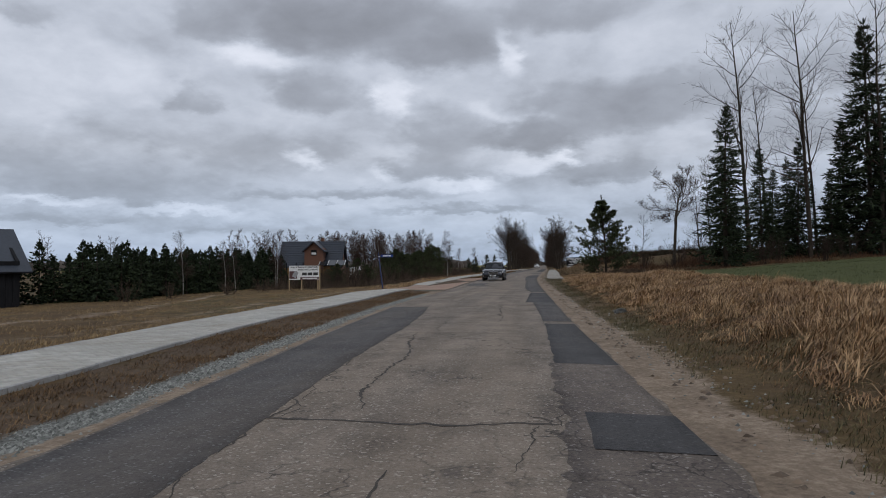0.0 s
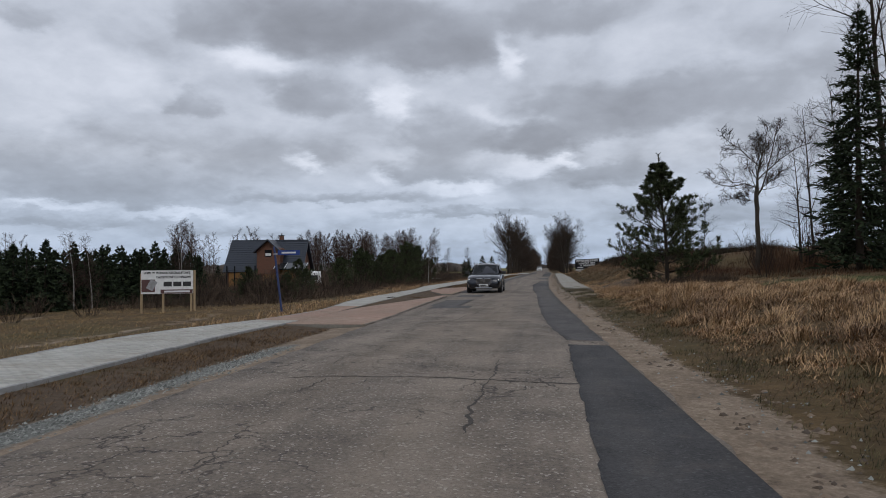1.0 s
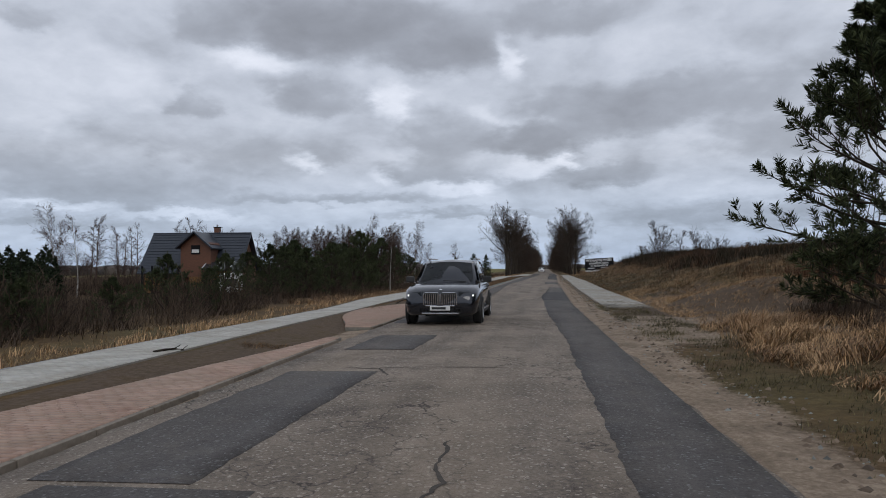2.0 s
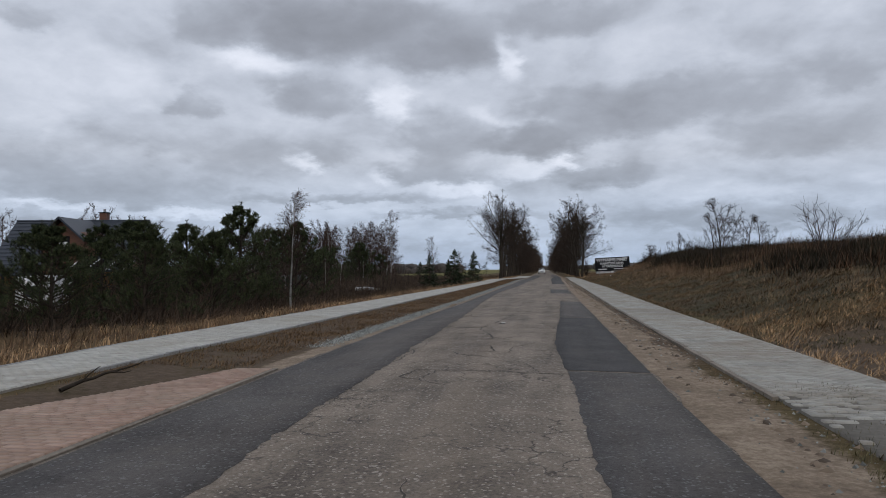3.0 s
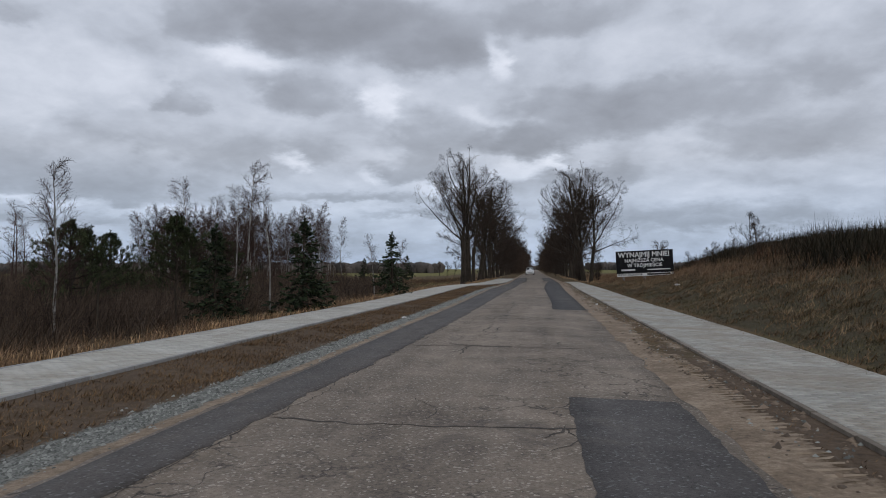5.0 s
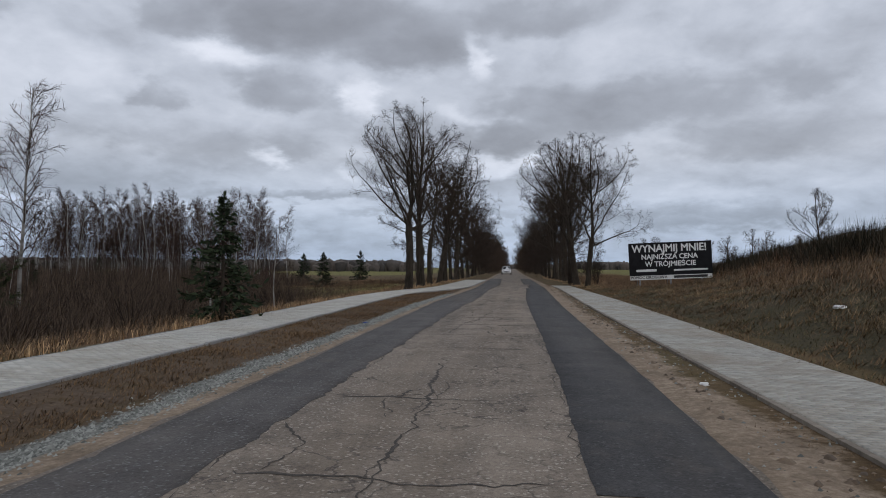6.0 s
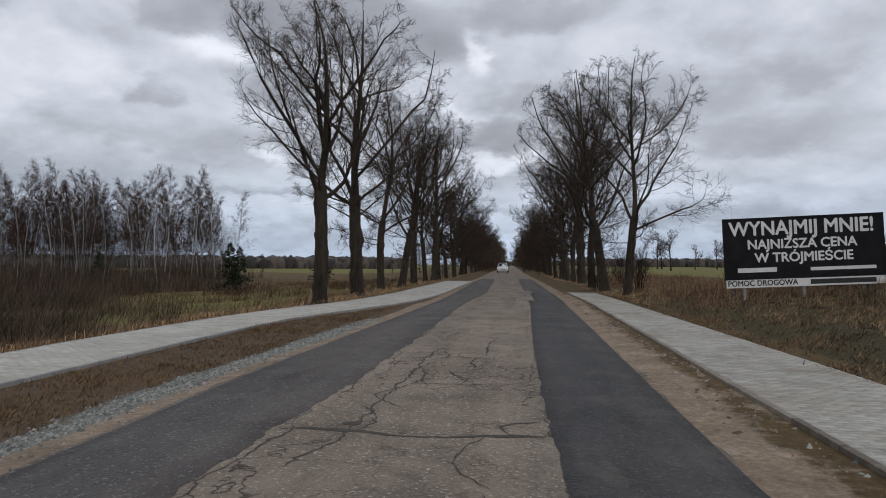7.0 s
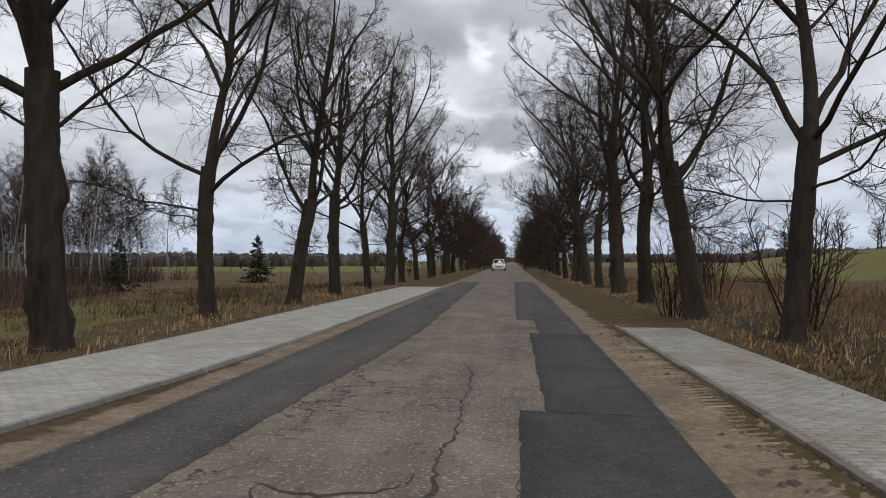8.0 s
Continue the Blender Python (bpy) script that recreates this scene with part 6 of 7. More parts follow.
blades("matted_grass", x, y, 0.13 + 0.06 * wobble(x, y, 1.1), "shortgrass", "matted brown grass under the tall tufts", "grass", 0.012, 2.0, 8, 0.09, 21, 1)
x, y = strewn(2, 40000, -1, 5, 1, 74, clumpy(right_of(0.85, 2.6), 0.7, 1.0, 0.1))
blades("short_grass", x, y, 0.10 + 0.05 * wobble(x, y, 0.7), "edgegrass", "low greenish-brown grass along the sandy edge", "grass", 0.010, 1.0, 7, 0.06, 2, 1)
x, y = strewn(42, 16000, 0, 9, 2, 62, lambda x, y: right_of(1.4, 4.6)(x, y) * (wobble(x, y, 1.2, 21.0) + 0.5 * wobble(x, y, 0.4, 3.0) > 0.25))
blades("mossy_turf", x, y, 0.07 + 0.03 * wobble(x, y, 0.6), "edgegrass", "mossy green turf between the tufts of the bank", "grass", 0.014, 1.8, 8, 0.08, 42, 1)
x, y = strewn(3, 6000, 5, 28, 8, 58, right_of(6.5, 26))
blades("green_grass", x, y, 0.10 + 0 * x, "greengrass", "short green grass of a field", "grass", 0.02, 0.9, 5, 0.2, 3, 1)
x, y = strewn(4, 16000, 1, 16, 80, 172, clumpy(lambda x, y: smooth(3.4, 7.0, x - along(RIGHT_EDGE, y)) * right_of(3.4, 13)(x, y), 1.6, 2.0))
blades("hillside_grass", x, y, 0.10 + 0.24 * smooth(6, 9, x - along(RIGHT_EDGE, y)) + 0.08 * wobble(x, y, 1.3), "hillgrass", "dry grass on the hillside", "grass", 0.012, 1.7, 14, 0.1, 4, swept=True)
x, y = strewn(22, 60000, 1, 13, 78, 182, clumpy(beside_path(10), 1.1, 7.0, 0.5))
blades("hillside_turf", x, y, 0.09 + 0.05 * wobble(x, y, 1.3), "edgegrass", "low greenish-brown turf at the foot of the hillside", "grass", 0.016, 1.5, 8, 0.09, 22, 1)
x, y = strewn(5, 34000, 5, 36, 84, 192, lambda x, y: smooth(7.6, 9.0, x - along(RIGHT_EDGE, y) - 0.05 * np.maximum(y - 115, 0) - 0.9 * wobble(x, y, 6.0)) * (1 - smooth(16, 22, x - 0.06 * np.maximum(y - 115, 0))) * np.clip(0.6 + wobble(x, y, 3.0), 0.15, 1))
blades("broom_thicket", x, y, np.maximum(0.6 + 0.4 * wobble(x, y, 4.0) + 0.45 * wobble(x, y, 1.3, 2.0), 0.15) * (1 + 0.8 * smooth(104, 132, y)), "broom", "dark thicket of broom along the top of the hillside", "thicket", 0.04, 0.9, 16, 0.3, 5, 1)
x, y = strewn(29, 5000, 5, 30, 84, 176, lambda x, y: smooth(6.6, 8.6, x - along(RIGHT_EDGE, y) - 0.04 * np.maximum(y - 115, 0)) * (1 - smooth(16, 20, x)) * np.clip(0.4 + wobble(x, y, 2.6, 4.0), 0.0, 1))
blades("hedge_brush", x, y, 1.25 + 0.5 * wobble(x, y, 1.6), "redbrush", "reddish leafless brush before the broom", "thicket", 0.018, 0.9, 10, 0.2, 29, 1)
x, y = strewn(30, 7000, 2, 12, 78, 172, clumpy(right_of(4.2, 8.6), 1.0, 5.0, 0.0))
blades("straw_tufts", x, y, 0.34 + 0.12 * wobble(x, y, 1.6), "strawgrass", "pale straw tufts along the upper slope", "grass", 0.011, 1.6, 16, 0.09, 30, 1, swept=True)
x, y = strewn(6, 20000, 4, 30, 100, 186, lambda x, y: smooth(5.2, 7.4, x - along(RIGHT_EDGE, y)) * (1 - 0.9 * smooth(150, 168, y) * (x < 11)) * np.clip(0.6 + wobble(x, y, 3.0), 0.1, 1))
blades("withered_weeds", x, y, 0.7 + 0.2 * wobble(x, y, 4.0), "reed", "tall reddish-brown withered weeds on the slope", "weeds", 0.013, 1.0, 9, 0.16, 6, 1)


x, y = strewn(23, 9000, 6, 36, 58, 82, lambda x, y: smooth(7.5, 9.5, x - along(RIGHT_EDGE, y)) * np.clip(0.55 + wobble(x, y, 3.0), 0.1, 1))
blades("wood_edge_brush", x, y, (0.6 + 0.35 * wobble(x, y, 3.0)) * (0.45 + 0.55 * smooth(62, 66, y)), "redbrush", "dark leafless brush under the trees of the rise", "thicket", 0.02, 0.6, 9, 0.2, 23, 1)
x, y = strewn(24, 9000, 1, 14, 56, 84, clumpy(right_of(2.8, 11), 1.3, 9.0, 0.2))
blades("rough_grass", x, y, 0.24 + 0.12 * wobble(x, y, 1.5), "grass", "rough dry grass round the dirt heap", "grass", 0.013, 1.4, 12, 0.07, 24, 1)
x, y = strewn(25, 22000, -84, -26, 108, 250, lambda x, y: np.clip(0.55 + wobble(x, y, 5.0), 0.15, 1) * (1 - smooth(18, 21, x + 62) * smooth(206, 212, y)))
blades("undergrowth", x, y, 1.4 + 0.45 * wobble(x, y, 5.0) + 1.3 * smooth(30, 36, -x), "brush", "dark undergrowth below the birches", "thicket", 0.05, 0.6, 8, 0.3, 25, 1)


def verge(x, y):
    return ((x < along(LEFT_EDGE, y) - 0.95) & (x > along(WALK_L_IN, y) + 0.12) & ~((y > 39) & (y < 75) & (x > -9.4) & (wobble(x, y, 2.0) > -0.6))).astype(float)


x, y = strewn(7, 190000, -10, -4, -2, 190, clumpy(verge, 0.9, 8.0, 0.35))
blades("verge_grass", x, y, 0.10 + 0.05 * wobble(x, y, 0.9), "shortgrass", "short matted brown grass of the verge", "grass", 0.012, 1.6, 8, 0.06, 7, 1)


def beyond(a, b):
    def test(x, y):
        d = along(WALK_L_OUT, np.minimum(y, 205)) - x
        return ((d > a) & (d < b)).astype(float)
    return test


x, y = strewn(8, 9000, -18, -8, 40, 205, clumpy(beyond(0.2, 3.4), 1.5, 3.0, 0.2))
blades("path_side_grass", x, y, 0.26 + 0.14 * wobble(x, y, 1.8), "grass", "dry grass along the outer side of the footpath", "grass", 0.013, 1.3, 11, 0.08, 8)
x, y = strewn(9, 24000, -36, -8, 0, 64, clumpy(beyond(0.2, 26), 2.2, 4.0, 0.2))
blades("meadow_grass", x, y, 0.14 + 0.08 * wobble(x, y, 2.0), "meadow", "low rusty-brown meadow grass", "grass", 0.014, 1.1, 7, 0.12, 9, 1)
x, y = strewn(10, 42000, -36, -12, 56, 205, lambda x, y: clumpy(beyond(2.6, 24), 2.5, 5.0, 0.25)(x, y) * (1 - 0.95 * smooth(164, 172, y + x + 14)) * np.where(y < 76, (x < -15) & (x > -27), 1))
blades("brush_thicket", x, y, (1.35 + 0.6 * wobble(x, y, 4.0) + 0.4 * wobble(x, y, 1.7, 2.0)) * np.where(y < 76, 0.72, 1.0) * (0.5 + 0.5 * smooth(2.4, 5.0, along(WALK_L_OUT, np.minimum(y, 205)) - x)), "brush", "dense leafless brown brush beyond the footpath", "thicket", 0.018, 1.1, 9, 0.2, 10, 1)
x, y = strewn(11, 17000, -36, -9, 164, 236, clumpy(beyond(0.3, 26), 2.5, 6.0, 0.1))
blades("field_grass", x, y, 0.11 + 0.06 * wobble(x, y, 2.0), "meadow", "withered grass between the avenue trees and beyond", "grass", 0.016, 0.9, 7, 0.12, 11, 1)
x, y = strewn(12, 5000, -1, 7, 172, 240, right_of(2.6, 7.5))
blades("avenue_grass", x, y, 0.2 + 0.1 * wobble(x, y, 2.0), "grass", "withered grass at the foot of the avenue trees", "grass", 0.016, 0.9, 7, 0.12, 12, 1)


x, y = strewn(26, 7000, 2, 12, 168, 216, clumpy(right_of(4.0, 12), 1.8, 3.0, 0.15))
blades("roadside_brush", x, y, 0.55 + 0.35 * wobble(x, y, 2.6), "reed", "reddish leafless brush behind the avenue trees", "thicket", 0.014, 1.0, 10, 0.18, 26, 1)
x, y = strewn(27, 2600, -30, -11, 170, 214, clumpy(beyond(1.6, 20), 2.2, 9.0, 0.05))
blades("field_brush", x, y, 0.55 + 0.3 * wobble(x, y, 2.6), "redbrush", "reddish withered weeds in the field", "weeds", 0.014, 1.0, 10, 0.18, 27, 1)
x, y = strewn(28, 900, 3.2, 7.4, 56.0, 61.5)
blades("pine_foot_brush", x, y, 0.75 + 0.3 * wobble(x, y, 1.6), "brush", "dark brush round the foot of the pine", "thicket", 0.014, 1.1, 10, 0.12, 28, 1)


x, y = strewn(31, 14000, 1, 9, 80, 178, clumpy(beside_path(8.5), 0.8, 12.0, 0.0))
blades("dead_bracken", x, y, 0.2 + 0.1 * wobble(x, y, 0.9), "shortgrass", "low brown dead weeds on the hillside", "weeds", 0.018, 1.8, 12, 0.14, 31, 1)


x, y = strewn(43, 16000, -2, 2, 74, 184, lambda x, y: right_of(0.55, 1.2)(x, y) * (wobble(x * 3.0, y * 0.5, 1.0, 5.0) + 0.5 * wobble(x, y, 0.4, 2.0) > -0.15))
blades("strip_grass", x, y, 0.045 + 0.03 * wobble(x, y, 0.6), "shortgrass", "flattened brown grass between the sand and the kerb", "grass", 0.012, 2.0, 8, 0.05, 43, 1)
x, y = strewn(44, 9000, -18, -8, 74, 170, clumpy(beyond(0.5, 3.6), 1.2, 14.0, 0.1))
blades("path_side_weeds", x, y, 0.5 + 0.25 * wobble(x, y, 1.4), "reed", "reddish withered weeds along the outer side of the footpath", "weeds", 0.012, 1.1, 10, 0.12, 44, 1)


def gravel():
    """Crushed stones: a band along the left edge of the asphalt, single ones along the right edge."""
    rng = np.random.default_rng(44)
    n = 60000
    y = 165 * rng.random(n)
    left = rng.random(n) < 0.93
    x = np.where(left, along(LEFT_EDGE, y) - rng.normal(0.66, 0.17, n).clip(0.1, 1.3), along(RIGHT_EDGE, y) + np.abs(rng.normal(0.9, 0.35, n)))
    keep = ~(left & (y > 35) & (y < 78))
    x, y = x[keep], y[keep]
    n = len(x)
    r = rng.uniform(0.008, 0.03, n)
    k = np.array([(1, 0, 0), (0, 1, 0), (-1, 0, 0), (0, -1, 0), (0.1, 0.1, 0.8)])
    v = np.stack([x, y, height(x, y) - 0.004], -1)[:, None] + k[None] * r[:, None, None] * (1 + 0.35 * rng.normal(size=(n, 5, 3)))
    f = np.array([(0, 1, 4), (1, 2, 4), (2, 3, 4), (3, 0, 4)])
    ob = mesh_object("roadside_gravel", v.reshape(-1, 3), (f[None] + 5 * np.arange(n)[:, None, None]).reshape(-1, 3), M["stone"])
    tagged(ob, "crushed grey stones along the edge of the asphalt", "gravel", kind="stuff")


gravel()


def clods():
    """Lumps of dug-up soil on the sandy strip between the asphalt and the right-hand path."""
    rng = np.random.default_rng(46)
    y = rng.uniform(3, 184, 6000)
    x = along(RIGHT_EDGE, y) + rng.uniform(0.3, 1.2, 6000)
    k = wobble(x * 4.0, y * 0.4, 1.0, 3.0) > -0.05
    x, y = x[k], y[k]
    n = len(x)
    r = rng.uniform(0.012, 0.06, n)
    shape = np.array([(1, 0, 0), (0, 1.2, 0), (-1, 0, 0), (0, -1.2, 0), (0.35, 0.3, 0.55), (-0.35, -0.3, 0.5)])
    v = np.stack([x, y, height(x, y) - 0.004], -1)[:, None] + shape[None] * r[:, None, None] * (1 + 0.3 * rng.normal(size=(n, 6, 3)))
    f = np.array([(0, 1, 4), (1, 5, 4), (1, 2, 5), (2, 3, 5), (3, 4, 5), (3, 0, 4)])
    ob = mesh_object("soil_clods", v.reshape(-1, 3), (f[None] + 6 * np.arange(n)[:, None, None]).reshape(-1, 3), M["clod"])
    tagged(ob, "lumps of dark soil on the sandy roadside", "soil", kind="stuff")


clods()

# ---------------------------------------------------------------- things
def text_part(words, size, at, material, parent, name="lettering", bold=0.0, widen=1.0):
    """Flat lettering on the face of a board that looks towards -y."""
    cu = bpy.data.curves.new(name, "FONT")
    cu.body, cu.size, cu.align_x, cu.align_y = words, size, "CENTER", "CENTER"
    cu.extrude = 0.003
    cu.resolution_u = 3
    tmp = bpy.data.objects.new("tmp", cu)
    scene.collection.objects.link(tmp)
    me = bpy.data.meshes.new_from_object(tmp.evaluated_get(bpy.context.evaluated_depsgraph_get()))
    bpy.data.objects.remove(tmp)
    me.transform(Matrix.Translation(at) @ Matrix.Rotation(math.pi / 2, 4, "X") @ Matrix.Diagonal((widen, 1, 1, 1)))
    me.materials.append(material)
    bm = bmesh.new()
    for k, (sx, sz) in enumerate(((-1, 0), (1, 0), (0, 1), (0, -1)) if bold else ((0, 0),)):
        twin = me.copy()
        twin.transform(Matrix.Translation((sx * bold, -0.0006 * k, sz * bold)))
        bm.from_mesh(twin)
        bpy.data.meshes.remove(twin)
    bm.to_mesh(me)
    bm.free()
    ob = new(name, me)
    ob.parent = parent
    return ob


def bar(w, h, at, material, parent, name="writing_bar"):
    return part(name, box((w, 0.006, h), at), material, parent)


def billboard():
    root = empty("billboard", pose(6.9, 169.77, 0.03, 0, -2.69, -0.9))
    w, h = 5.04, 2.0
    part("panel", box((w, 0.06, h), (0, 0, 2.12), bevel=0.01), M["vinyl"], root, "black printed panel")
    for z in (3.13, 1.11):
        part("border", box((w + 0.06, 0.09, 0.05), (0, 0, z), bevel=0.006), M["vinyl"], root)
    for x in (-w / 2, w / 2):
        part("border", box((0.05, 0.09, h + 0.02), (x, 0.0, 2.12), bevel=0.006), M["vinyl"], root)
    part("strip", box((w - 0.02, 0.03, 0.28), (0, -0.02, 0.955), bevel=0.004), M["white"], root, "white strip under the panel")
    for x in (-1.9, 0, 1.9):
        part("post", box((0.1, 0.1, 2.9), (x, 0.12, 1.35), bevel=0.01), M["steel"], root)
        part("brace", rod((x, 0.15, 2.3), (x, 1.5, 0.0), 0.03), M["steel"], root)
    y = -0.036
    text_part("WYNAJMIJ MNIE!", 0.66, (-0.05, y, 2.77), M["letters"], root, bold=0.016, widen=0.93)
    text_part("NAJNIŻSZA CENA", 0.44, (-0.05, y, 2.24), M["letters"], root, bold=0.012, widen=0.98)
    text_part("W TRÓJMIEŚCIE", 0.44, (0.0, y, 1.79), M["letters"], root, bold=0.012, widen=0.98)
    bar(1.25, 0.15, (-1.5, y, 1.4), M["letters"], root)
    bar(2.05, 0.11, (1.22, y, 1.38), M["letters"], root)
    text_part("POMOC DROGOWA", 0.26, (-1.35, -0.038, 0.955), M["blacktext"], root, bold=0.006, widen=0.92)
    bar(2.05, 0.16, (1.2, -0.038, 0.955), M["blacktext"], root)
    return tagged(root, "black roadside billboard with white lettering, slightly tilted", "billboard")


def small_board():
    root = empty("advertising_board", pose(-20.2, 53.1, float(height(-20.2, 53.1)), 0, 0, 22))
    z = 1.49 - float(height(-20.2, 53.1))
    w, h = 2.42, 1.16
    c = z - h / 2
    part("panel", box((w, 0.03, h), (0, 0, c), bevel=0.004), M["white"], root, "white printed panel")
    for x in (-1.2, -0.2, 1.12, 1.27):
        part("post", box((0.1, 0.1, z + 0.2 if x > 1.2 else z - 0.05), (x, 0.07, (z - 0.2) / 2 if x > 1.2 else (z - 0.25) / 2), bevel=0.008), M["wood"], root)
    part("picture", box((0.62, 0.008, 0.62), (-0.88, -0.018, c - 0.18)), M["brown"], root, "brown and grey printed picture")
    part("picture", box((0.34, 0.008, 0.5), (-0.72, -0.024, c - 0.14), (0, 28, 0)), M["steel"], root)
    part("stripe", box((1.5, 0.008, 0.2), (0.44, -0.018, c - 0.47)), M["brown"], root, "dark brown stripe")
    text_part("DOMY W TECHNOLOGII SZKIELETOWEJ", 0.16, (0.0, -0.019, c + 0.45), M["blacktext"], root, bold=0.006, widen=0.74)
    text_part("CAŁOROCZNE I LETNISKOWE", 0.16, (0.3, -0.019, c + 0.24), M["blacktext"], root, bold=0.006, widen=0.74)
    for x in (0.02, 0.47, 0.92):
        bar(0.38, 0.23, (x, -0.019, c - 0.1), M["blacktext"], root)
    bar(1.2, 0.09, (0.46, -0.024, c - 0.47), M["letters"], root)
    return tagged(root, "white advertising board on wooden posts in a meadow", "sign")


def street_sign():
    x, y = -12.45, 48.75
    root = empty("street_sign", pose(x, y, float(height(x, y)) - 0.05, 0, -7.0, 0))
    part("pole", rod((0, 0, 0), (0, 0, 2.75), 0.045, sides=14), M["bluesteel"], root, "blue painted pole")
    part("cap", rod((0, 0, 2.75), (0, 0, 2.82), 0.05, 0.03, 14), M["bluesteel"], root)
    part("clamp", box((0.14, 0.12, 0.07), (0.02, 0, 2.5), bevel=0.01), M["steel"], root)
    plate = part("name_plate", box((0.95, 0.025, 0.2), (0.62, -0.02, 2.48), (0, 7, 0), 0.004), M["signblue"], root, "blue name plate")
    part("writing_bar", box((0.62, 0.006, 0.07), (0.62, -0.036, 2.48), (0, 7, 0)), M["letters"], plate)
    return tagged(root, "leaning blue street sign post beside the footpath", "street sign")


def gable_roof(length, depth, rise, thick, over, bm=None):
    """Two roof planes with thickness; ridge along x at z = 0."""
    bm = bm or bmesh.new()
    ang = math.atan2(rise, depth)
    slope = math.hypot(rise, depth) + over
    for s in (-1, 1):
        m = Matrix.Rotation(-s * ang, 4, "X") if s > 0 else Matrix.Rotation(ang, 4, "X")
        mid = Vector((0, s * slope / 2, 0))
        bmesh.ops.create_cube(bm, size=1.0, matrix=m @ Matrix.Translation(mid) @ Matrix.Diagonal((length, slope, thick, 1)))
    return bm


def seams(length, slope, n, ang, side, parent):
    """Raised ribs across a metal roof plane."""
    for k in range(n):
        d = slope * (k + 0.5) / n
        bm = box((length - 0.1, 0.05, 0.03), (0, 0, 0), bevel=0.008)
        o = part("roof_rib", bm, M["roof"], parent)
        o.matrix_basis = Matrix.Rotation(-side * ang, 4, "X") @ Matrix.Translation((0, side * d, 0.10))


def timber_house():
    gz = float(height(-42, 115)) - 0.1
    root = empty("timber_house", pose(-42.3, 117.4, 0, 0, 0, 9))
    L, D = 10.4, 3.6
    walls = bmesh.new()
    box((L, D * 2, 1.8 - gz), (0, 0, (1.8 + gz) / 2), bm=walls)
    part("wall", walls, M["logs"], root, "dark red-brown timber walls")
    for x in (-L / 2 + 0.1, L / 2 - 0.1):
        gab = bmesh.new()
        vs = [gab.verts.new(p) for p in ((x - 0.1, -D, 1.8), (x - 0.1, D, 1.8), (x - 0.1, 0, 5.35), (x + 0.1, -D, 1.8), (x + 0.1, D, 1.8), (x + 0.1, 0, 5.35))]
        for f in ((0, 1, 2), (5, 4, 3), (0, 3, 4, 1), (1, 4, 5, 2), (2, 5, 3, 0)):
            gab.faces.new([vs[i] for i in f])
        part("gable", gab, M["logs"], root)
    for k in range(9):
        part("plank", box((L + 0.05, 0.03, 0.2), (0, -D - 0.02, 0.05 + 0.22 * k - 0.2), bevel=0.01), M["logs"], root)
    roof = part("roof", gable_roof(11.4, D, 3.75, 0.14, 1.15), M["roof"], root, "blue-grey metal tile roof")
    roof.matrix_basis = pose(0, 0, 5.72)
    ang = math.atan2(3.75, D)
    seams(11.4, math.hypot(3.75, D) + 1.1, 14, ang, -1, roof)
    part("ridge_cap", rod((-5.7, 0, 0.08), (5.7, 0, 0.08), 0.09), M["roof"], roof)
    # dormer gable towards the road
    dorm = part("dormer", box((3.3, 3.4, 3.6), (0.9, -3.0, 2.6), bevel=0.01), M["logs"], root, "projecting timber dormer")
    fr = bmesh.new()
    vs = [fr.verts.new(p) for p in ((-0.75, -4.69, 4.35), (2.55, -4.69, 4.35), (0.9, -4.69, 5.55), (-0.75, -1.0, 4.35), (2.55, -1.0, 4.35), (0.9, -1.0, 5.55))]
    for f in ((0, 1, 2), (5, 4, 3), (0, 3, 4, 1), (1, 4, 5, 2), (2, 5, 3, 0)):
        fr.faces.new([vs[i] for i in f])
    part("gable", fr, M["logs"], dorm)
    for s in (-1, 1):
        part("dormer_roof", box((2.75, 4.9, 0.14), (0.9 + s * 1.0, -3.0, 4.78), (0, s * 42, 0)), M["roof"], dorm)
    win = part("window", box((1.0, 0.08, 1.0), (0.9, -4.72, 3.75), bevel=0.01), M["black"], dorm)
    part("pane", box((0.8, 0.02, 0.36), (0.9, -4.77, 3.6)), M["white"], win, "pale curtain behind the pane")
    # yellow porch wall under the dormer, with dark posts
    part("porch_wall", box((4.6, 0.2, 2.4), (2.4, -4.4, gz + 1.2), bevel=0.01), M["yellowwood"], root, "yellow timber porch wall")
    part("porch_wall", box((2.6, 0.2, 2.4), (-3.6, -4.0, gz + 1.25), bevel=0.01), M["yellowwood"], root)
    for x in (-5.0, -3.9, -2.2, -1.0):
        part("post", box((0.16, 0.16, 3.0), (x, -4.6, gz + 1.5), bevel=0.01), M["black"], root)
    lean = part("glass_roof", box((4.6, 2.2, 0.06), (4.2, -5.2, 1.95), (22, 0, 0), 0.005), M["glass"], root, "lean-to roof of dark glass")
    for x in (2.0, 3.5, 5.0, 6.4):
        part("glazing_bar", box((0.07, 2.25, 0.08), (x, -5.2, 2.0), (22, 0, 0), 0.005), M["white"], lean)
    ch = part("chimney", box((0.6, 0.6, 1.2), (1.6, 0.4, 5.9), bevel=0.02), M["logs"], root, "short brick chimney")
    part("chimney_cap", box((0.72, 0.72, 0.08), (1.6, 0.4, 6.52), bevel=0.015), M["black"], ch)
    part("flue", rod((1.6, 0.4, 6.5), (1.6, 0.4, 6.85), 0.1), M["steel"], ch)
    return tagged(root, "timber house with a blue-grey gabled roof and a dormer", "house")


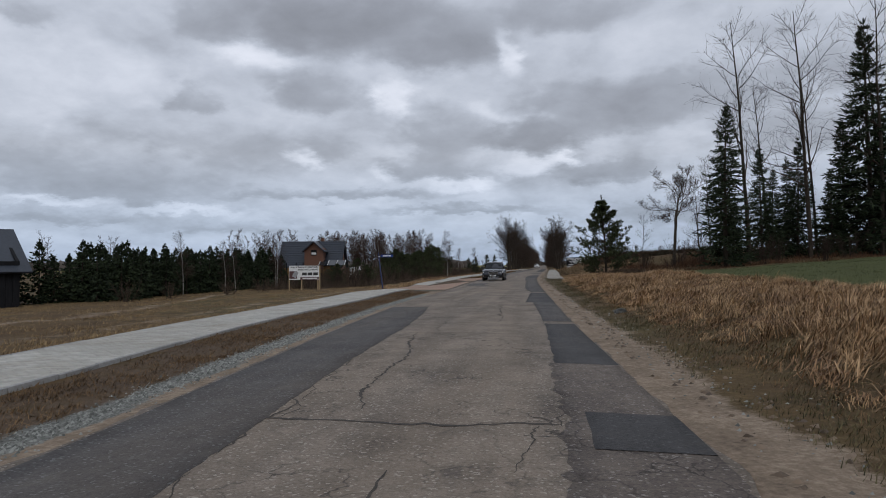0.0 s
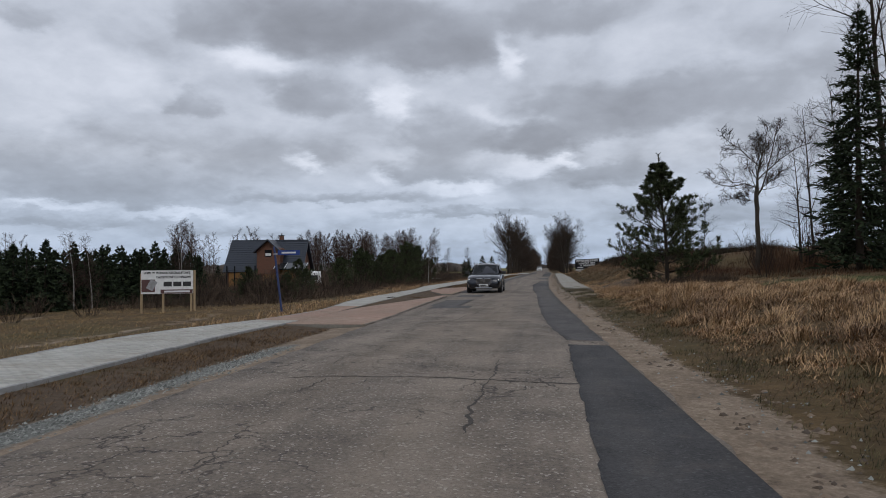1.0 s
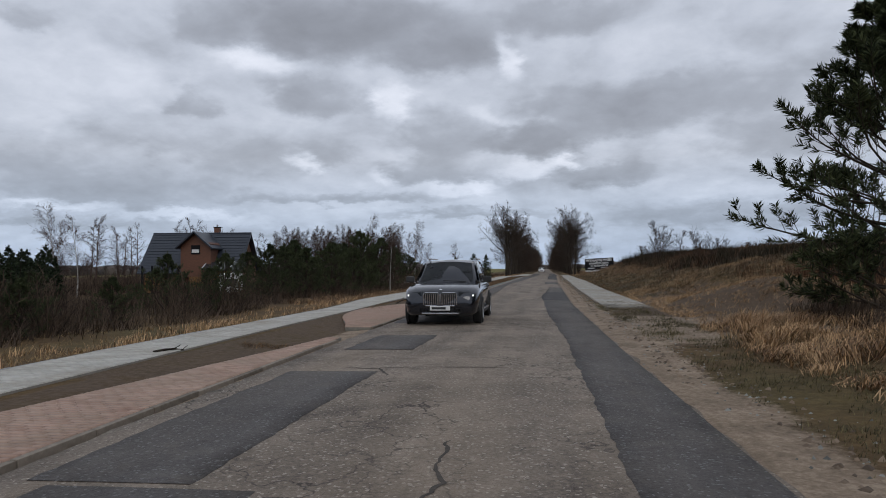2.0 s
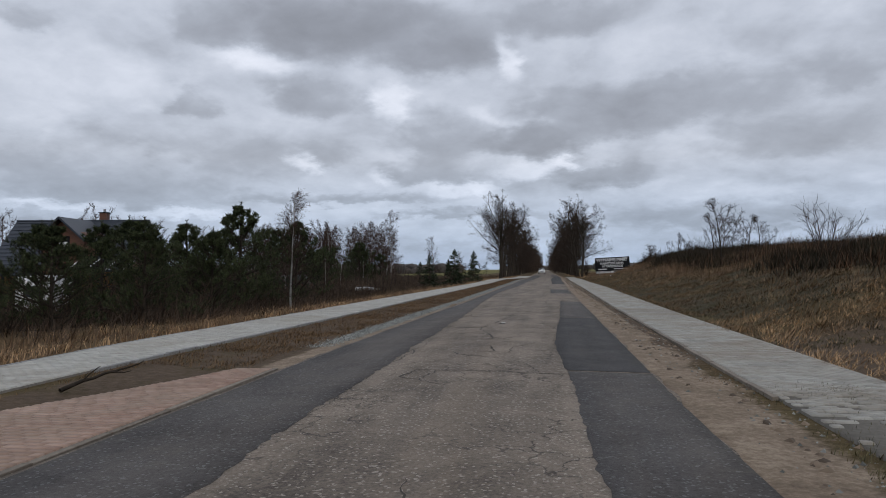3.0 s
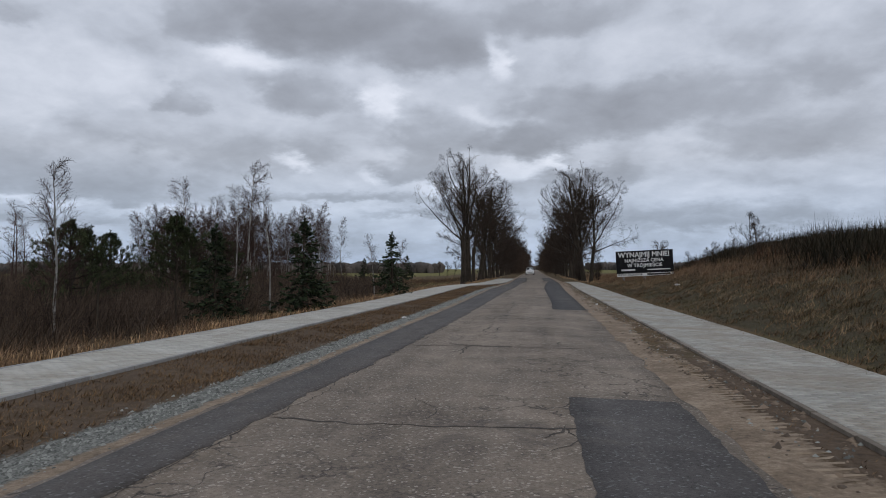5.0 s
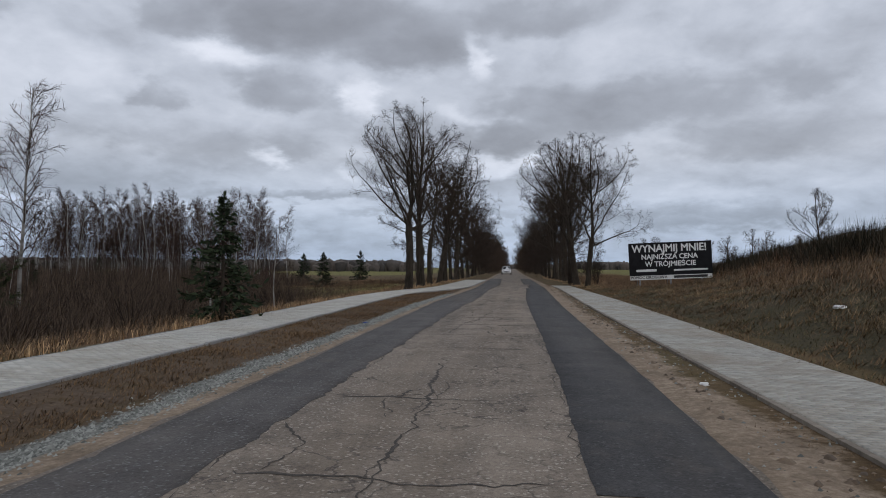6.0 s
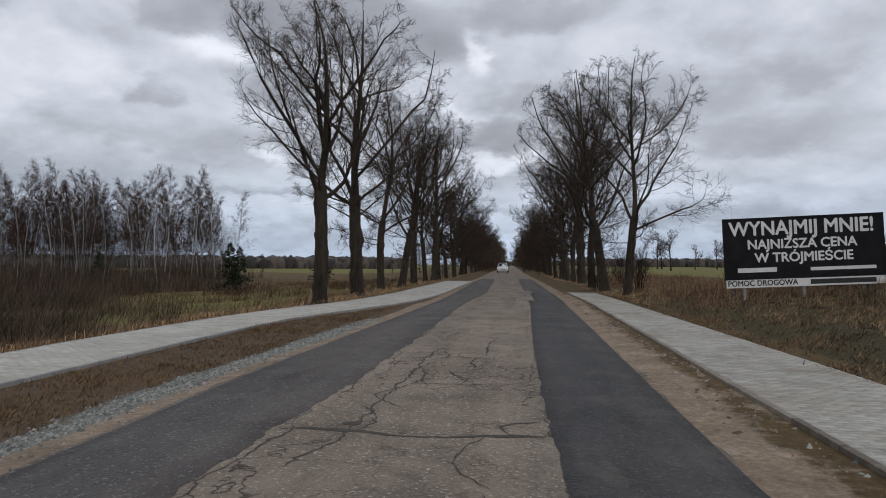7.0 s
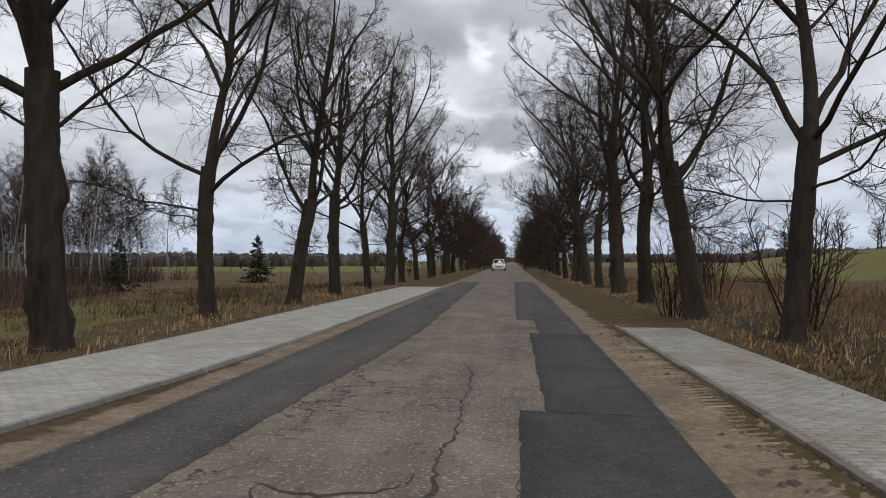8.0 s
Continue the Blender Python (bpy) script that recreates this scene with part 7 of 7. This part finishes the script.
def black_house():
    gz = float(height(-37, 36)) - 0.1
    root = empty("black_house", Matrix.Translation((-38.0, 42.6, 0)) @ Matrix.Rotation(radians(56.5), 4, "Z"))
    # local x runs from the far gable (x = 0) back along the ridge (x < 0); the road side is local -y
    part("wall", box((9.0, 7.4, 1.9 - gz), (-5.1, 0, (1.9 + gz) / 2), bevel=0.01), M["black"], root, "black board walls")
    for k in range(22):
        part("board", box((0.34, 0.03, 1.9 - gz), (-0.85 - 0.4 * k, -3.72, (1.9 + gz) / 2), bevel=0.006), M["black"], root)
    roof = part("roof", gable_roof(10.2, 3.7, 2.6, 0.14, 0.7), M["roof"], root, "dark grey metal roof")
    roof.matrix_basis = pose(-5.1, 0, 4.15)
    for x in (-0.7, -9.5):
        gab = bmesh.new()
        vs = [gab.verts.new(p) for p in ((x - 0.1, -3.6, 1.9), (x - 0.1, 3.6, 1.9), (x - 0.1, 0, 4.0), (x + 0.1, -3.6, 1.9), (x + 0.1, 3.6, 1.9), (x + 0.1, 0, 4.0))]
        for f in ((0, 1, 2), (5, 4, 3), (0, 3, 4, 1), (1, 4, 5, 2), (2, 5, 3, 0)):
            gab.faces.new([vs[i] for i in f])
        part("gable", gab, M["black"], root)
    ang = math.atan2(2.6, 3.7)
    sky_win = part("skylight", box((0.7, 1.25, 0.08), (0, 0, 0), bevel=0.01), M["white"], roof, "pale roof window")
    sky_win.matrix_basis = Matrix.Rotation(ang, 4, "X") @ Matrix.Translation((2.9, -2.6, 0.11))
    return tagged(root, "black timber house with a dark pitched roof", "house")


def wheel(at, r, w, parent, name="wheel"):
    """A wheel standing across x: tyre with a rounded shoulder, rim with spokes."""
    prof = [(-w / 2, r * 0.62), (-w / 2, r * 0.9), (-w * 0.36, r * 0.985), (0, r), (w * 0.36, r * 0.985), (w / 2, r * 0.9), (w / 2, r * 0.62)]
    n = 28
    a = np.arange(n) * 2 * np.pi / n
    v = np.array([[(x, rad * math.cos(t), rad * math.sin(t)) for t in a] for x, rad in prof]).reshape(-1, 3) + np.array(at)
    i = np.arange(len(prof) * n).reshape(len(prof), n)
    f = np.stack([i[:-1], np.roll(i[:-1], -1, 1), np.roll(i[1:], -1, 1), i[1:]], -1).reshape(-1, 4)
    root = mesh_object(name, v, f, M["rubber"], parent, "black rubber tyre", smooth_faces=True)
    side = 1 if at[0] > 0 else -1
    rim = rod((at[0] + side * w * 0.18, at[1], at[2]), (at[0] + side * w * 0.26, at[1], at[2]), r * 0.63, sides=24)
    part("rim", rim, M["plastic"], root)
    for k in range(5):
        t = k * 2 * math.pi / 5 + 0.3
        for o in (-0.13, 0.13):
            c = (at[0] + side * w * 0.38, at[1] + 0.34 * r * math.cos(t + o), at[2] + 0.34 * r * math.sin(t + o))
            part("spoke", box((0.03, r * 0.56, 0.045), c, (math.degrees(t + o * 0.5), 0, 0), 0.008), M["alloy"], root)
    part("hub", rod((at[0] + side * w * 0.2, at[1], at[2]), (at[0] + side * w * 0.42, at[1], at[2]), r * 0.13, sides=14), M["alloy"], root)
    ring = bmesh.new()
    for k in range(24):
        t0, t1 = k * 2 * math.pi / 24, (k + 1) * 2 * math.pi / 24
        p0 = (at[0] + side * w * 0.44, at[1] + r * 0.63 * math.cos(t0), at[2] + r * 0.63 * math.sin(t0))
        p1 = (at[0] + side * w * 0.44, at[1] + r * 0.63 * math.cos(t1), at[2] + r * 0.63 * math.sin(t1))
        rod(p0, p1, 0.02, sides=6, bm=ring)
    part("rim_edge", ring, M["alloy"], root)
    return root


def loft(sections, closed_ends=True):
    """A shell over cross-sections: a list of (y, [(x, z), ...]) half outlines from bottom centre round to top centre."""
    rows = []
    for y, half in sections:
        pts = [(x, y, z) for x, z in half] + [(-x, y, z) for x, z in half[::-1]]
        rows.append(pts)
    v = np.array(rows)
    m, n, _ = v.shape
    i = np.arange(m * n).reshape(m, n)
    f = np.stack([i[:-1], i[1:], np.roll(i[1:], -1, 1), np.roll(i[:-1], -1, 1)], -1).reshape(-1, 4)
    bm = bmesh.new()
    vs = [bm.verts.new(p) for p in v.reshape(-1, 3)]
    for q in f:
        try:
            bm.faces.new([vs[k] for k in q])
        except ValueError:
            pass
    if closed_ends:
        bm.faces.new([vs[k] for k in i[0]])
        bm.faces.new([vs[k] for k in i[-1][::-1]])
    bmesh.ops.remove_doubles(bm, verts=bm.verts, dist=0.001)
    bmesh.ops.recalc_face_normals(bm, faces=bm.faces)
    return bm


def rounded(half_w, low, belt, top, tuck=0.06):
    """Half outline of a car body section: sill, side, shoulder, deck."""
    return [(0, low), (half_w - 0.12, low), (half_w - 0.03, low + 0.08), (half_w, (low + belt) / 2), (half_w - 0.01, belt - 0.06),
            (half_w - tuck, belt), (half_w * 0.72, top), (half_w * 0.35, top + 0.012), (0, top + 0.015)]


def suv(name, m, paint, label, scale=1.0, grille=True, lamps="lamp"):
    """A large estate-like car, front towards +y, wheels on z = 0."""
    root = empty(name, m)
    S = [(-2.44, rounded(0.82, 0.42, 0.9, 0.98)), (-2.36, rounded(0.93, 0.36, 1.0, 1.06)), (-1.9, rounded(0.98, 0.30, 1.05, 1.09)), (-0.9, rounded(0.99, 0.28, 1.06, 1.09)),
         (0.3, rounded(0.985, 0.28, 1.05, 1.09)), (1.0, rounded(0.98, 0.28, 1.04, 1.10)), (1.6, rounded(0.985, 0.28, 1.0, 1.06)), (2.0, rounded(0.97, 0.27, 0.95, 1.0)),
         (2.25, rounded(0.92, 0.26, 0.87, 0.92)), (2.38, rounded(0.84, 0.28, 0.78, 0.83)), (2.44, rounded(0.74, 0.33, 0.66, 0.70))]
    body = part("body", loft(S), paint, root, smooth_faces=True)
    cab = [(-2.3, [(0, 1.05), (0.80, 1.05), (0.76, 1.2), (0.66, 1.32), (0, 1.34)]), (-1.95, [(0, 1.05), (0.87, 1.05), (0.80, 1.4), (0.70, 1.66), (0, 1.70)]),
           (-1.0, [(0, 1.05), (0.90, 1.05), (0.82, 1.42), (0.71, 1.70), (0, 1.75)]), (0.1, [(0, 1.05), (0.90, 1.05), (0.82, 1.42), (0.71, 1.68), (0, 1.73)]),
           (0.42, [(0, 1.05), (0.90, 1.05), (0.81, 1.38), (0.69, 1.60), (0, 1.66)]), (1.18, [(0, 1.04), (0.84, 1.04), (0.80, 1.07), (0.72, 1.085), (0, 1.10)])]
    cabin = part("cabin", loft(cab), paint, root, smooth_faces=True)

    def sheet(points, name_, mat, parent_, lab=""):
        bm = bmesh.new()
        vs = [bm.verts.new(p) for p in points]
        f = bm.faces.new(vs)
        bmesh.ops.solidify(bm, geom=[f], thickness=0.012)
        return part(name_, bm, mat, parent_, lab)

    sheet([(-0.74, 1.155, 1.105), (0.74, 1.155, 1.105), (0.645, 0.47, 1.615), (0.3, 0.445, 1.655), (-0.3, 0.445, 1.655), (-0.645, 0.47, 1.615)], "windscreen", M["glass"], root, "dark windscreen")
    for s in (-1, 1):
        for y0, y1, y2, y3 in ((0.95, 0.05, 0.02, 0.42), (0.0, -0.95, -0.95, -0.02), (-1.02, -1.85, -1.75, -1.02)):
            sheet([(s * 0.905, y0, 1.11), (s * 0.905, y1, 1.11), (s * 0.738, y2, 1.62), (s * 0.738, y3, 1.60)], "side_window", M["glass"], root)
        part("window_trim", rod((s * 0.925, 1.0, 1.09), (s * 0.925, -1.9, 1.09), 0.012, sides=6), M["chrome"], root)
        part("roof_rail", rod((s * 0.68, 0.1, 1.755), (s * 0.68, -1.8, 1.755), 0.022, sides=8), M["chrome"], root)
        mir = part("mirror", box((0.24, 0.13, 0.17), (s * 1.09, 0.72, 1.17), (0, 0, s * 8), 0.04), M["plastic"], root)
        part("mirror_arm", box((0.16, 0.06, 0.05), (s * 0.96, 0.74, 1.1), bevel=0.01), M["plastic"], mir)
        part("door_handle", box((0.03, 0.2, 0.035), (s * 1.0, -0.25, 0.93), bevel=0.01), paint, root)
        part("door_handle", box((0.03, 0.2, 0.035), (s * 1.0, -1.2, 0.94), bevel=0.01), paint, root)
        part("side_skirt", box((0.06, 2.5, 0.12), (s * 0.975, 0.0, 0.31), bevel=0.02), M["plastic"], root)
        part("skirt_trim", box((0.02, 2.3, 0.03), (s * 1.008, 0.0, 0.36), bevel=0.005), M["chrome"], root)
        lamp = part("headlight", box((0.44, 0.14, 0.15), (s * 0.66, 2.275, 0.79), (0, s * 7, -s * 22), 0.03), M["glass"], root, "slim headlight with a lit bracket-shaped lamp")
        for dx in (-0.09, 0.1):
            part("light_bar", box((0.15, 0.03, 0.028), (s * (0.66 + dx), 2.353 - 0.05 * dx * 3, 0.752), (0, s * 7, -s * 22), 0.006), M[lamps], lamp)
            part("light_bar", box((0.03, 0.03, 0.06), (s * (0.66 + dx + 0.075), 2.35 - 0.05 * dx * 3, 0.77), (0, s * 20, -s * 22), 0.006), M[lamps], lamp)
        for z, w in ((0.62, 0.24), (0.47, 0.36)):
            part("bumper_trim", box((w, 0.03, 0.024), (s * 0.72, 2.335, z), (0, 0, -s * 24), 0.006), M["chrome"], root)
        part("air_intake", box((0.34, 0.05, 0.13), (s * 0.70, 2.325, 0.545), (0, 0, -s * 24), 0.02), M["plastic"], root)
        for y in (1.48, -1.5):
            arch = bmesh.new()
            bmesh.ops.create_cone(arch, cap_ends=True, segments=32, radius1=0.43, radius2=0.43, depth=0.05, matrix=Matrix.Translation((s * 0.975, y, 0.37)) @ Matrix.Rotation(math.pi / 2, 4, "Y"))
            part("wheel_arch", arch, M["plastic"], root)
            wheel((s * 0.90, y, 0.37), 0.37, 0.26, root)
        part("tail_light", box((0.34, 0.06, 0.14), (s * 0.74, -2.39, 0.98), (0, 0, s * 14), 0.02), M["redpaint"], root)
    if grille:
        for s in (-1, 1):
            g = part("grille", box((0.40, 0.05, 0.33), (s * 0.225, 2.425, 0.68), (-8, 0, -s * 3), 0.05), M["plastic"], root, "black kidney-shaped grille with a chrome surround")
            for k in range(7):
                part("grille_bar", box((0.016, 0.03, 0.28), (s * (0.06 + 0.052 * k), 2.455, 0.68), (-8, 0, 0), 0.004), M["chrome"], g)
            for z, w in ((0.845, 0.34), (0.515, 0.3)):
                part("grille_surround", box((w, 0.04, 0.026), (s * 0.225, 2.45 - (0.025 if z > 0.7 else 0), z), bevel=0.008), M["chrome"], g)
            for x, t in ((0.025, 0), (0.425, 0)):
                part("grille_surround", box((0.024, 0.04, 0.29), (s * x, 2.44, 0.68), (-8, 0, 0), 0.008), M["chrome"], g)
    else:
        part("grille", box((0.9, 0.04, 0.12), (0, 2.43, 0.66), bevel=0.02), M["plastic"], root)
    part("lower_intake", box((1.15, 0.06, 0.16), (0, 2.41, 0.4), bevel=0.03), M["plastic"], root)
    part("skid_trim", box((0.95, 0.04, 0.035), (0, 2.445, 0.32), bevel=0.008), M["chrome"], root)
    plate = part("number_plate", box((0.52, 0.02, 0.115), (0, 2.468, 0.455), bevel=0.004), M["white"], root, "white number plate")
    part("writing_bar", box((0.36, 0.006, 0.06), (0.03, 2.48, 0.455)), M["blacktext"], plate)
    part("wiper", rod((-0.55, 1.17, 1.12), (0.1, 1.13, 1.14), 0.01, sides=6), M["plastic"], root)
    part("badge", rod((0, 2.29, 0.9), (0, 2.30, 0.93), 0.04, sides=14), M["chrome"], root)
    return tagged(root, label, "car")


def caravan():
    """A small white caravan seen from its end."""
    root = empty("caravan", pose(-27.9, 95.4, float(height(-27.9, 95.4)), 0, 0, 24))
    shell = loft([(-1.9, [(0, 0.5), (0.78, 0.5), (0.80, 1.2), (0.74, 1.9), (0, 1.95)]), (-1.6, [(0, 0.42), (0.85, 0.42), (0.87, 1.2), (0.82, 2.1), (0, 2.18)]),
                  (1.5, [(0, 0.42), (0.85, 0.42), (0.87, 1.2), (0.82, 2.1), (0, 2.18)]), (1.9, [(0, 0.5), (0.78, 0.5), (0.80, 1.1), (0.70, 1.75), (0, 1.8)])])
    part("body", shell, M["white"], root, smooth_faces=False)
    win = part("window", box((0.9, 0.05, 0.5), (0, -1.92, 1.4), (-6, 0, 0), 0.03), M["glass"], root, "dark end window")
    part("window_surround", box((1.0, 0.03, 0.04), (0, -1.93, 1.67), bevel=0.008), M["plastic"], win)
    part("stripe", box((1.5, 0.02, 0.08), (0, -1.91, 0.95), bevel=0.004), M["steel"], root)
    for s in (-1, 1):
        wheel((s * 0.78, 0.0, 0.32), 0.32, 0.18, root)
    part("drawbar", rod((0, 1.8, 0.45), (0, 3.0, 0.42), 0.04), M["steel"], root)
    return tagged(root, "small white caravan with a dark window behind bushes", "caravan")


def dinghy():
    """An upturned white dinghy with a yellow stripe."""
    root = empty("dinghy", pose(-17.3, 118.3, float(height(-17.3, 118.3)) + 0.22, 0, 4, 18))
    sec = []
    for k in range(9):
        t = k / 8
        w = 0.62 * math.sin(math.pi * min(0.12 + 0.8 * t, 0.5 + 0.38 * t)) ** 0.8
        h = 0.30 + 0.10 * math.sin(math.pi * t)
        sec.append((-1.15 + 2.3 * t, [(0, 0.05), (w, 0.05), (w * 0.98, 0.12), (w * 0.72, h * 0.8), (w * 0.3, h), (0, h + 0.02)]))
    hull = part("hull", loft(sec), M["white"], root, smooth_faces=True)
    hull.matrix_basis = pose(0, 0, 0, 0, 0, 90)
    part("stripe", box((1.0, 0.02, 0.07), (-0.35, -0.57, 0.14), (28, 0, 4), 0.004), M["yellowwood"], root, "yellow stripe")
    for x in (-0.7, 0.7):
        part("trestle", box((0.08, 1.1, 0.4), (x, 0, -0.13), bevel=0.01), M["wood"], root)
    return tagged(root, "upturned white dinghy with a yellow stripe in the brush", "boat")


def mesh_fence(points):
    """A rusty wire-mesh fence > posts, wires; posts stand at the given places."""
    root = empty("wire_fence", pose(0, 0, 0))
    tops = []
    rng = np.random.default_rng(61)
    for i, (x, y, lean) in enumerate(points):
        z = float(height(x, y))
        top = (x + lean, y + rng.normal(0, 0.04), z + 1.5)
        part("post", rod((x, y, z - 0.3), top, 0.035, 0.03, 8), M["bark"], root)
        tops.append(((x, y, z + 0.1), top))
    for (a0, a1), (b0, b1) in zip(tops[:-1], tops[1:]):
        paths = []
        for k in range(9):
            t = k / 8
            p, q = np.array(a0) * (1 - t) + np.array(a1) * t, np.array(b0) * (1 - t) + np.array(b1) * t
            s = np.linspace(0, 1, 5)[:, None]
            line = p * (1 - s) + q * s
            line[:, 2] -= 0.10 * np.sin(np.pi * s[:, 0]) * t
            paths.append(line)
        v, f = tubes(np.array(paths), np.full((9, 5), 0.004), 3)
        cross = []
        for s in np.linspace(0.02, 0.98, 16):
            p, q = np.array(a0) * (1 - s) + np.array(b0) * s, np.array(a1) * (1 - s) + np.array(b1) * s
            q[2] -= 0.10 * math.sin(math.pi * s)
            cross.append([p, (p + q) / 2, q])
        v2, f2 = tubes(np.array(cross), np.full((16, 3), 0.003), 3)
        mesh_object("wire_panel", *joined([(v, f), (v2, f2)]), M["fartwig"], root)
    return tagged(root, "sagging wire-mesh fence on thin dark posts", "fence")


def plank_stack():
    root = empty("plank_stack", on_ground(-18.6, 105.0, 35, 0.02))
    rng = np.random.default_rng(8)
    for k in range(12):
        part("plank", box((2.2 + rng.normal(0, 0.2), 0.16, 0.035), (rng.normal(0, 0.08), (k % 4 - 1.5) * 0.22, 0.12 + 0.05 * (k // 4)), (0, rng.normal(0, 1.5), rng.normal(0, 4)), 0.005), M["wood"], root)
    for x in (-0.8, 0.8):
        part("bearer", box((0.1, 1.0, 0.1), (x, 0, 0.05), bevel=0.008), M["wood"], root)
    return tagged(root, "loose stack of weathered planks in the brush", "planks")


def tyre_tracks():
    """Cleat marks of a tractor tyre pressed into the sandy strip."""
    y = np.concatenate([np.arange(80, 118, 0.15), np.arange(170, 181, 0.16)])
    x = along(RIGHT_EDGE, y) + 0.62 + 0.08 * wobble(y, y, 6.0)
    n = len(y)
    rng = np.random.default_rng(4)
    shape = np.array([(-0.17, -0.05, 0), (0.17, 0.03, 0), (0.17, 0.09, 0), (-0.17, 0.02, 0), (-0.13, -0.02, 0.016), (0.13, 0.05, 0.016)])
    v = np.stack([x, y, height(x, y) - 0.004], -1)[:, None] + shape[None] * (1 + 0.18 * rng.normal(size=(n, 6, 3)))
    i = 6 * np.arange(n)[:, None]
    quads = np.concatenate([i + np.array([[0, 1, 5, 4]]), i + np.array([[2, 3, 4, 5]])])
    tris = np.concatenate([i + np.array([[1, 2, 5]]), i + np.array([[3, 0, 4]])])
    ob = mesh_object("tyre_track", v.reshape(-1, 3), [quads, tris], M["sandlump"])
    tagged(ob, "row of tyre cleat marks pressed into sand", "tyre track", kind="stuff")


def fallen_branch(x, y, seed, length, turn):
    rng = np.random.default_rng(seed)
    a = math.radians(turn)
    main = grow(rng, np.array([[0, 0, 0.05]]), np.array([[math.cos(a), math.sin(a), 0.05]]), np.array([length]), 6, 0.12, 0.0)
    p, d, s, who = side_shoots(rng, main, 4, 0.3, 0.95, 40)
    d[:, 2] = np.abs(d[:, 2]) * 0.5
    tw = grow(rng, p, d, np.full(len(s), length * 0.3), 3, 0.12, 0.0)
    ob = mesh_object("fallen_branch", *joined([tubes(main, taper([0.03], [0.012], 7), 6), tubes(tw, taper(np.full(len(s), 0.012), np.full(len(s), 0.005), 4), 4)]), M["bark"])
    ob.matrix_basis = on_ground(x, y, 0, 0.0)
    tagged(ob, "dark fallen branch lying in the grass", "branch")


def litter(x, y, size, seed, label, mat="white"):
    """A crumpled bit of rubbish."""
    rng = np.random.default_rng(seed)
    bm = bmesh.new()
    bmesh.ops.create_icosphere(bm, subdivisions=2, radius=size)
    for v in bm.verts:
        v.co = v.co * (0.6 + 0.7 * rng.random())
        v.co.z = max(v.co.z * 0.5, -0.01)
    ob = part("litter", bm, M[mat])
    ob.matrix_basis = on_ground(x, y, rng.uniform(0, 360), -0.01)
    tagged(ob, label, "litter")


def stone(x, y, size, seed):
    rng = np.random.default_rng(seed)
    bm = bmesh.new()
    bmesh.ops.create_icosphere(bm, subdivisions=2, radius=size)
    for v in bm.verts:
        v.co = v.co * (0.75 + 0.4 * rng.random())
        v.co.z *= 0.7
    ob = part("boulder", bm, M["boulder"])
    ob.matrix_basis = on_ground(x, y, rng.uniform(0, 360), 0.0)
    tagged(ob, "dark rounded boulder half sunk in the bank", "stone")


billboard()
small_board()
street_sign()
timber_house()
black_house()
caravan()
dinghy()
mesh_fence(((-17.6, 108.0, 0.0), (-16.0, 109.2, 0.25), (-15.8, 112.5, -0.1), (-15.5, 115.8, 0.05), (-15.2, 119.1, -0.05), (-14.9, 122.4, 0.04), (-14.5, 125.8, -0.06), (-14.1, 129.4, 0.05), (-13.5, 133.0, 0.22)))
plank_stack()
tyre_tracks()
fallen_branch(2.4, 51.0, 1, 1.6, 30)
fallen_branch(3.2, 53.5, 2, 1.2, 110)
fallen_branch(-9.5, 55.0, 3, 0.6, 80)
fallen_branch(-8.95, 72.4, 4, 0.9, 67)
stone(1.83, 20.4, 0.2, 1)
litter(-7.3, 126.8, 0.09, 1, "crumpled white paper on the verge")
litter(-7.15, 144.2, 0.07, 2, "flattened blue bottle on the verge", "signblue")
litter(-0.56, 134.9, 0.06, 3, "scrap of white plastic on the sand")
litter(4.04, 141.3, 0.14, 4, "torn white plastic bag in the grass")
for k, (cx, cy) in enumerate(((-6.87, 93.3), (-6.83, 92.4), (-6.8, 92.9))):
    litter(cx, cy, 0.13 - 0.02 * k, 20 + k, "dark clod of soil on the road edge", "clod")
suv("old_car", on_ground(-24.6, 118.2, 72, 0.1), M["plastic"], "old dark car parked in the brush behind a fence", grille=False, lamps="steel")
suv("estate_car", pose(-5.25, 63.3, 0.03, 0, 0, 181), M["carpaint"], "dark blue-grey off-road estate car on the road")
suv("white_car", pose(-4.55, 268.0, 0.0, 0, 0, 181), M["whitepaint"], "white car on the road between the avenue trees", grille=False)
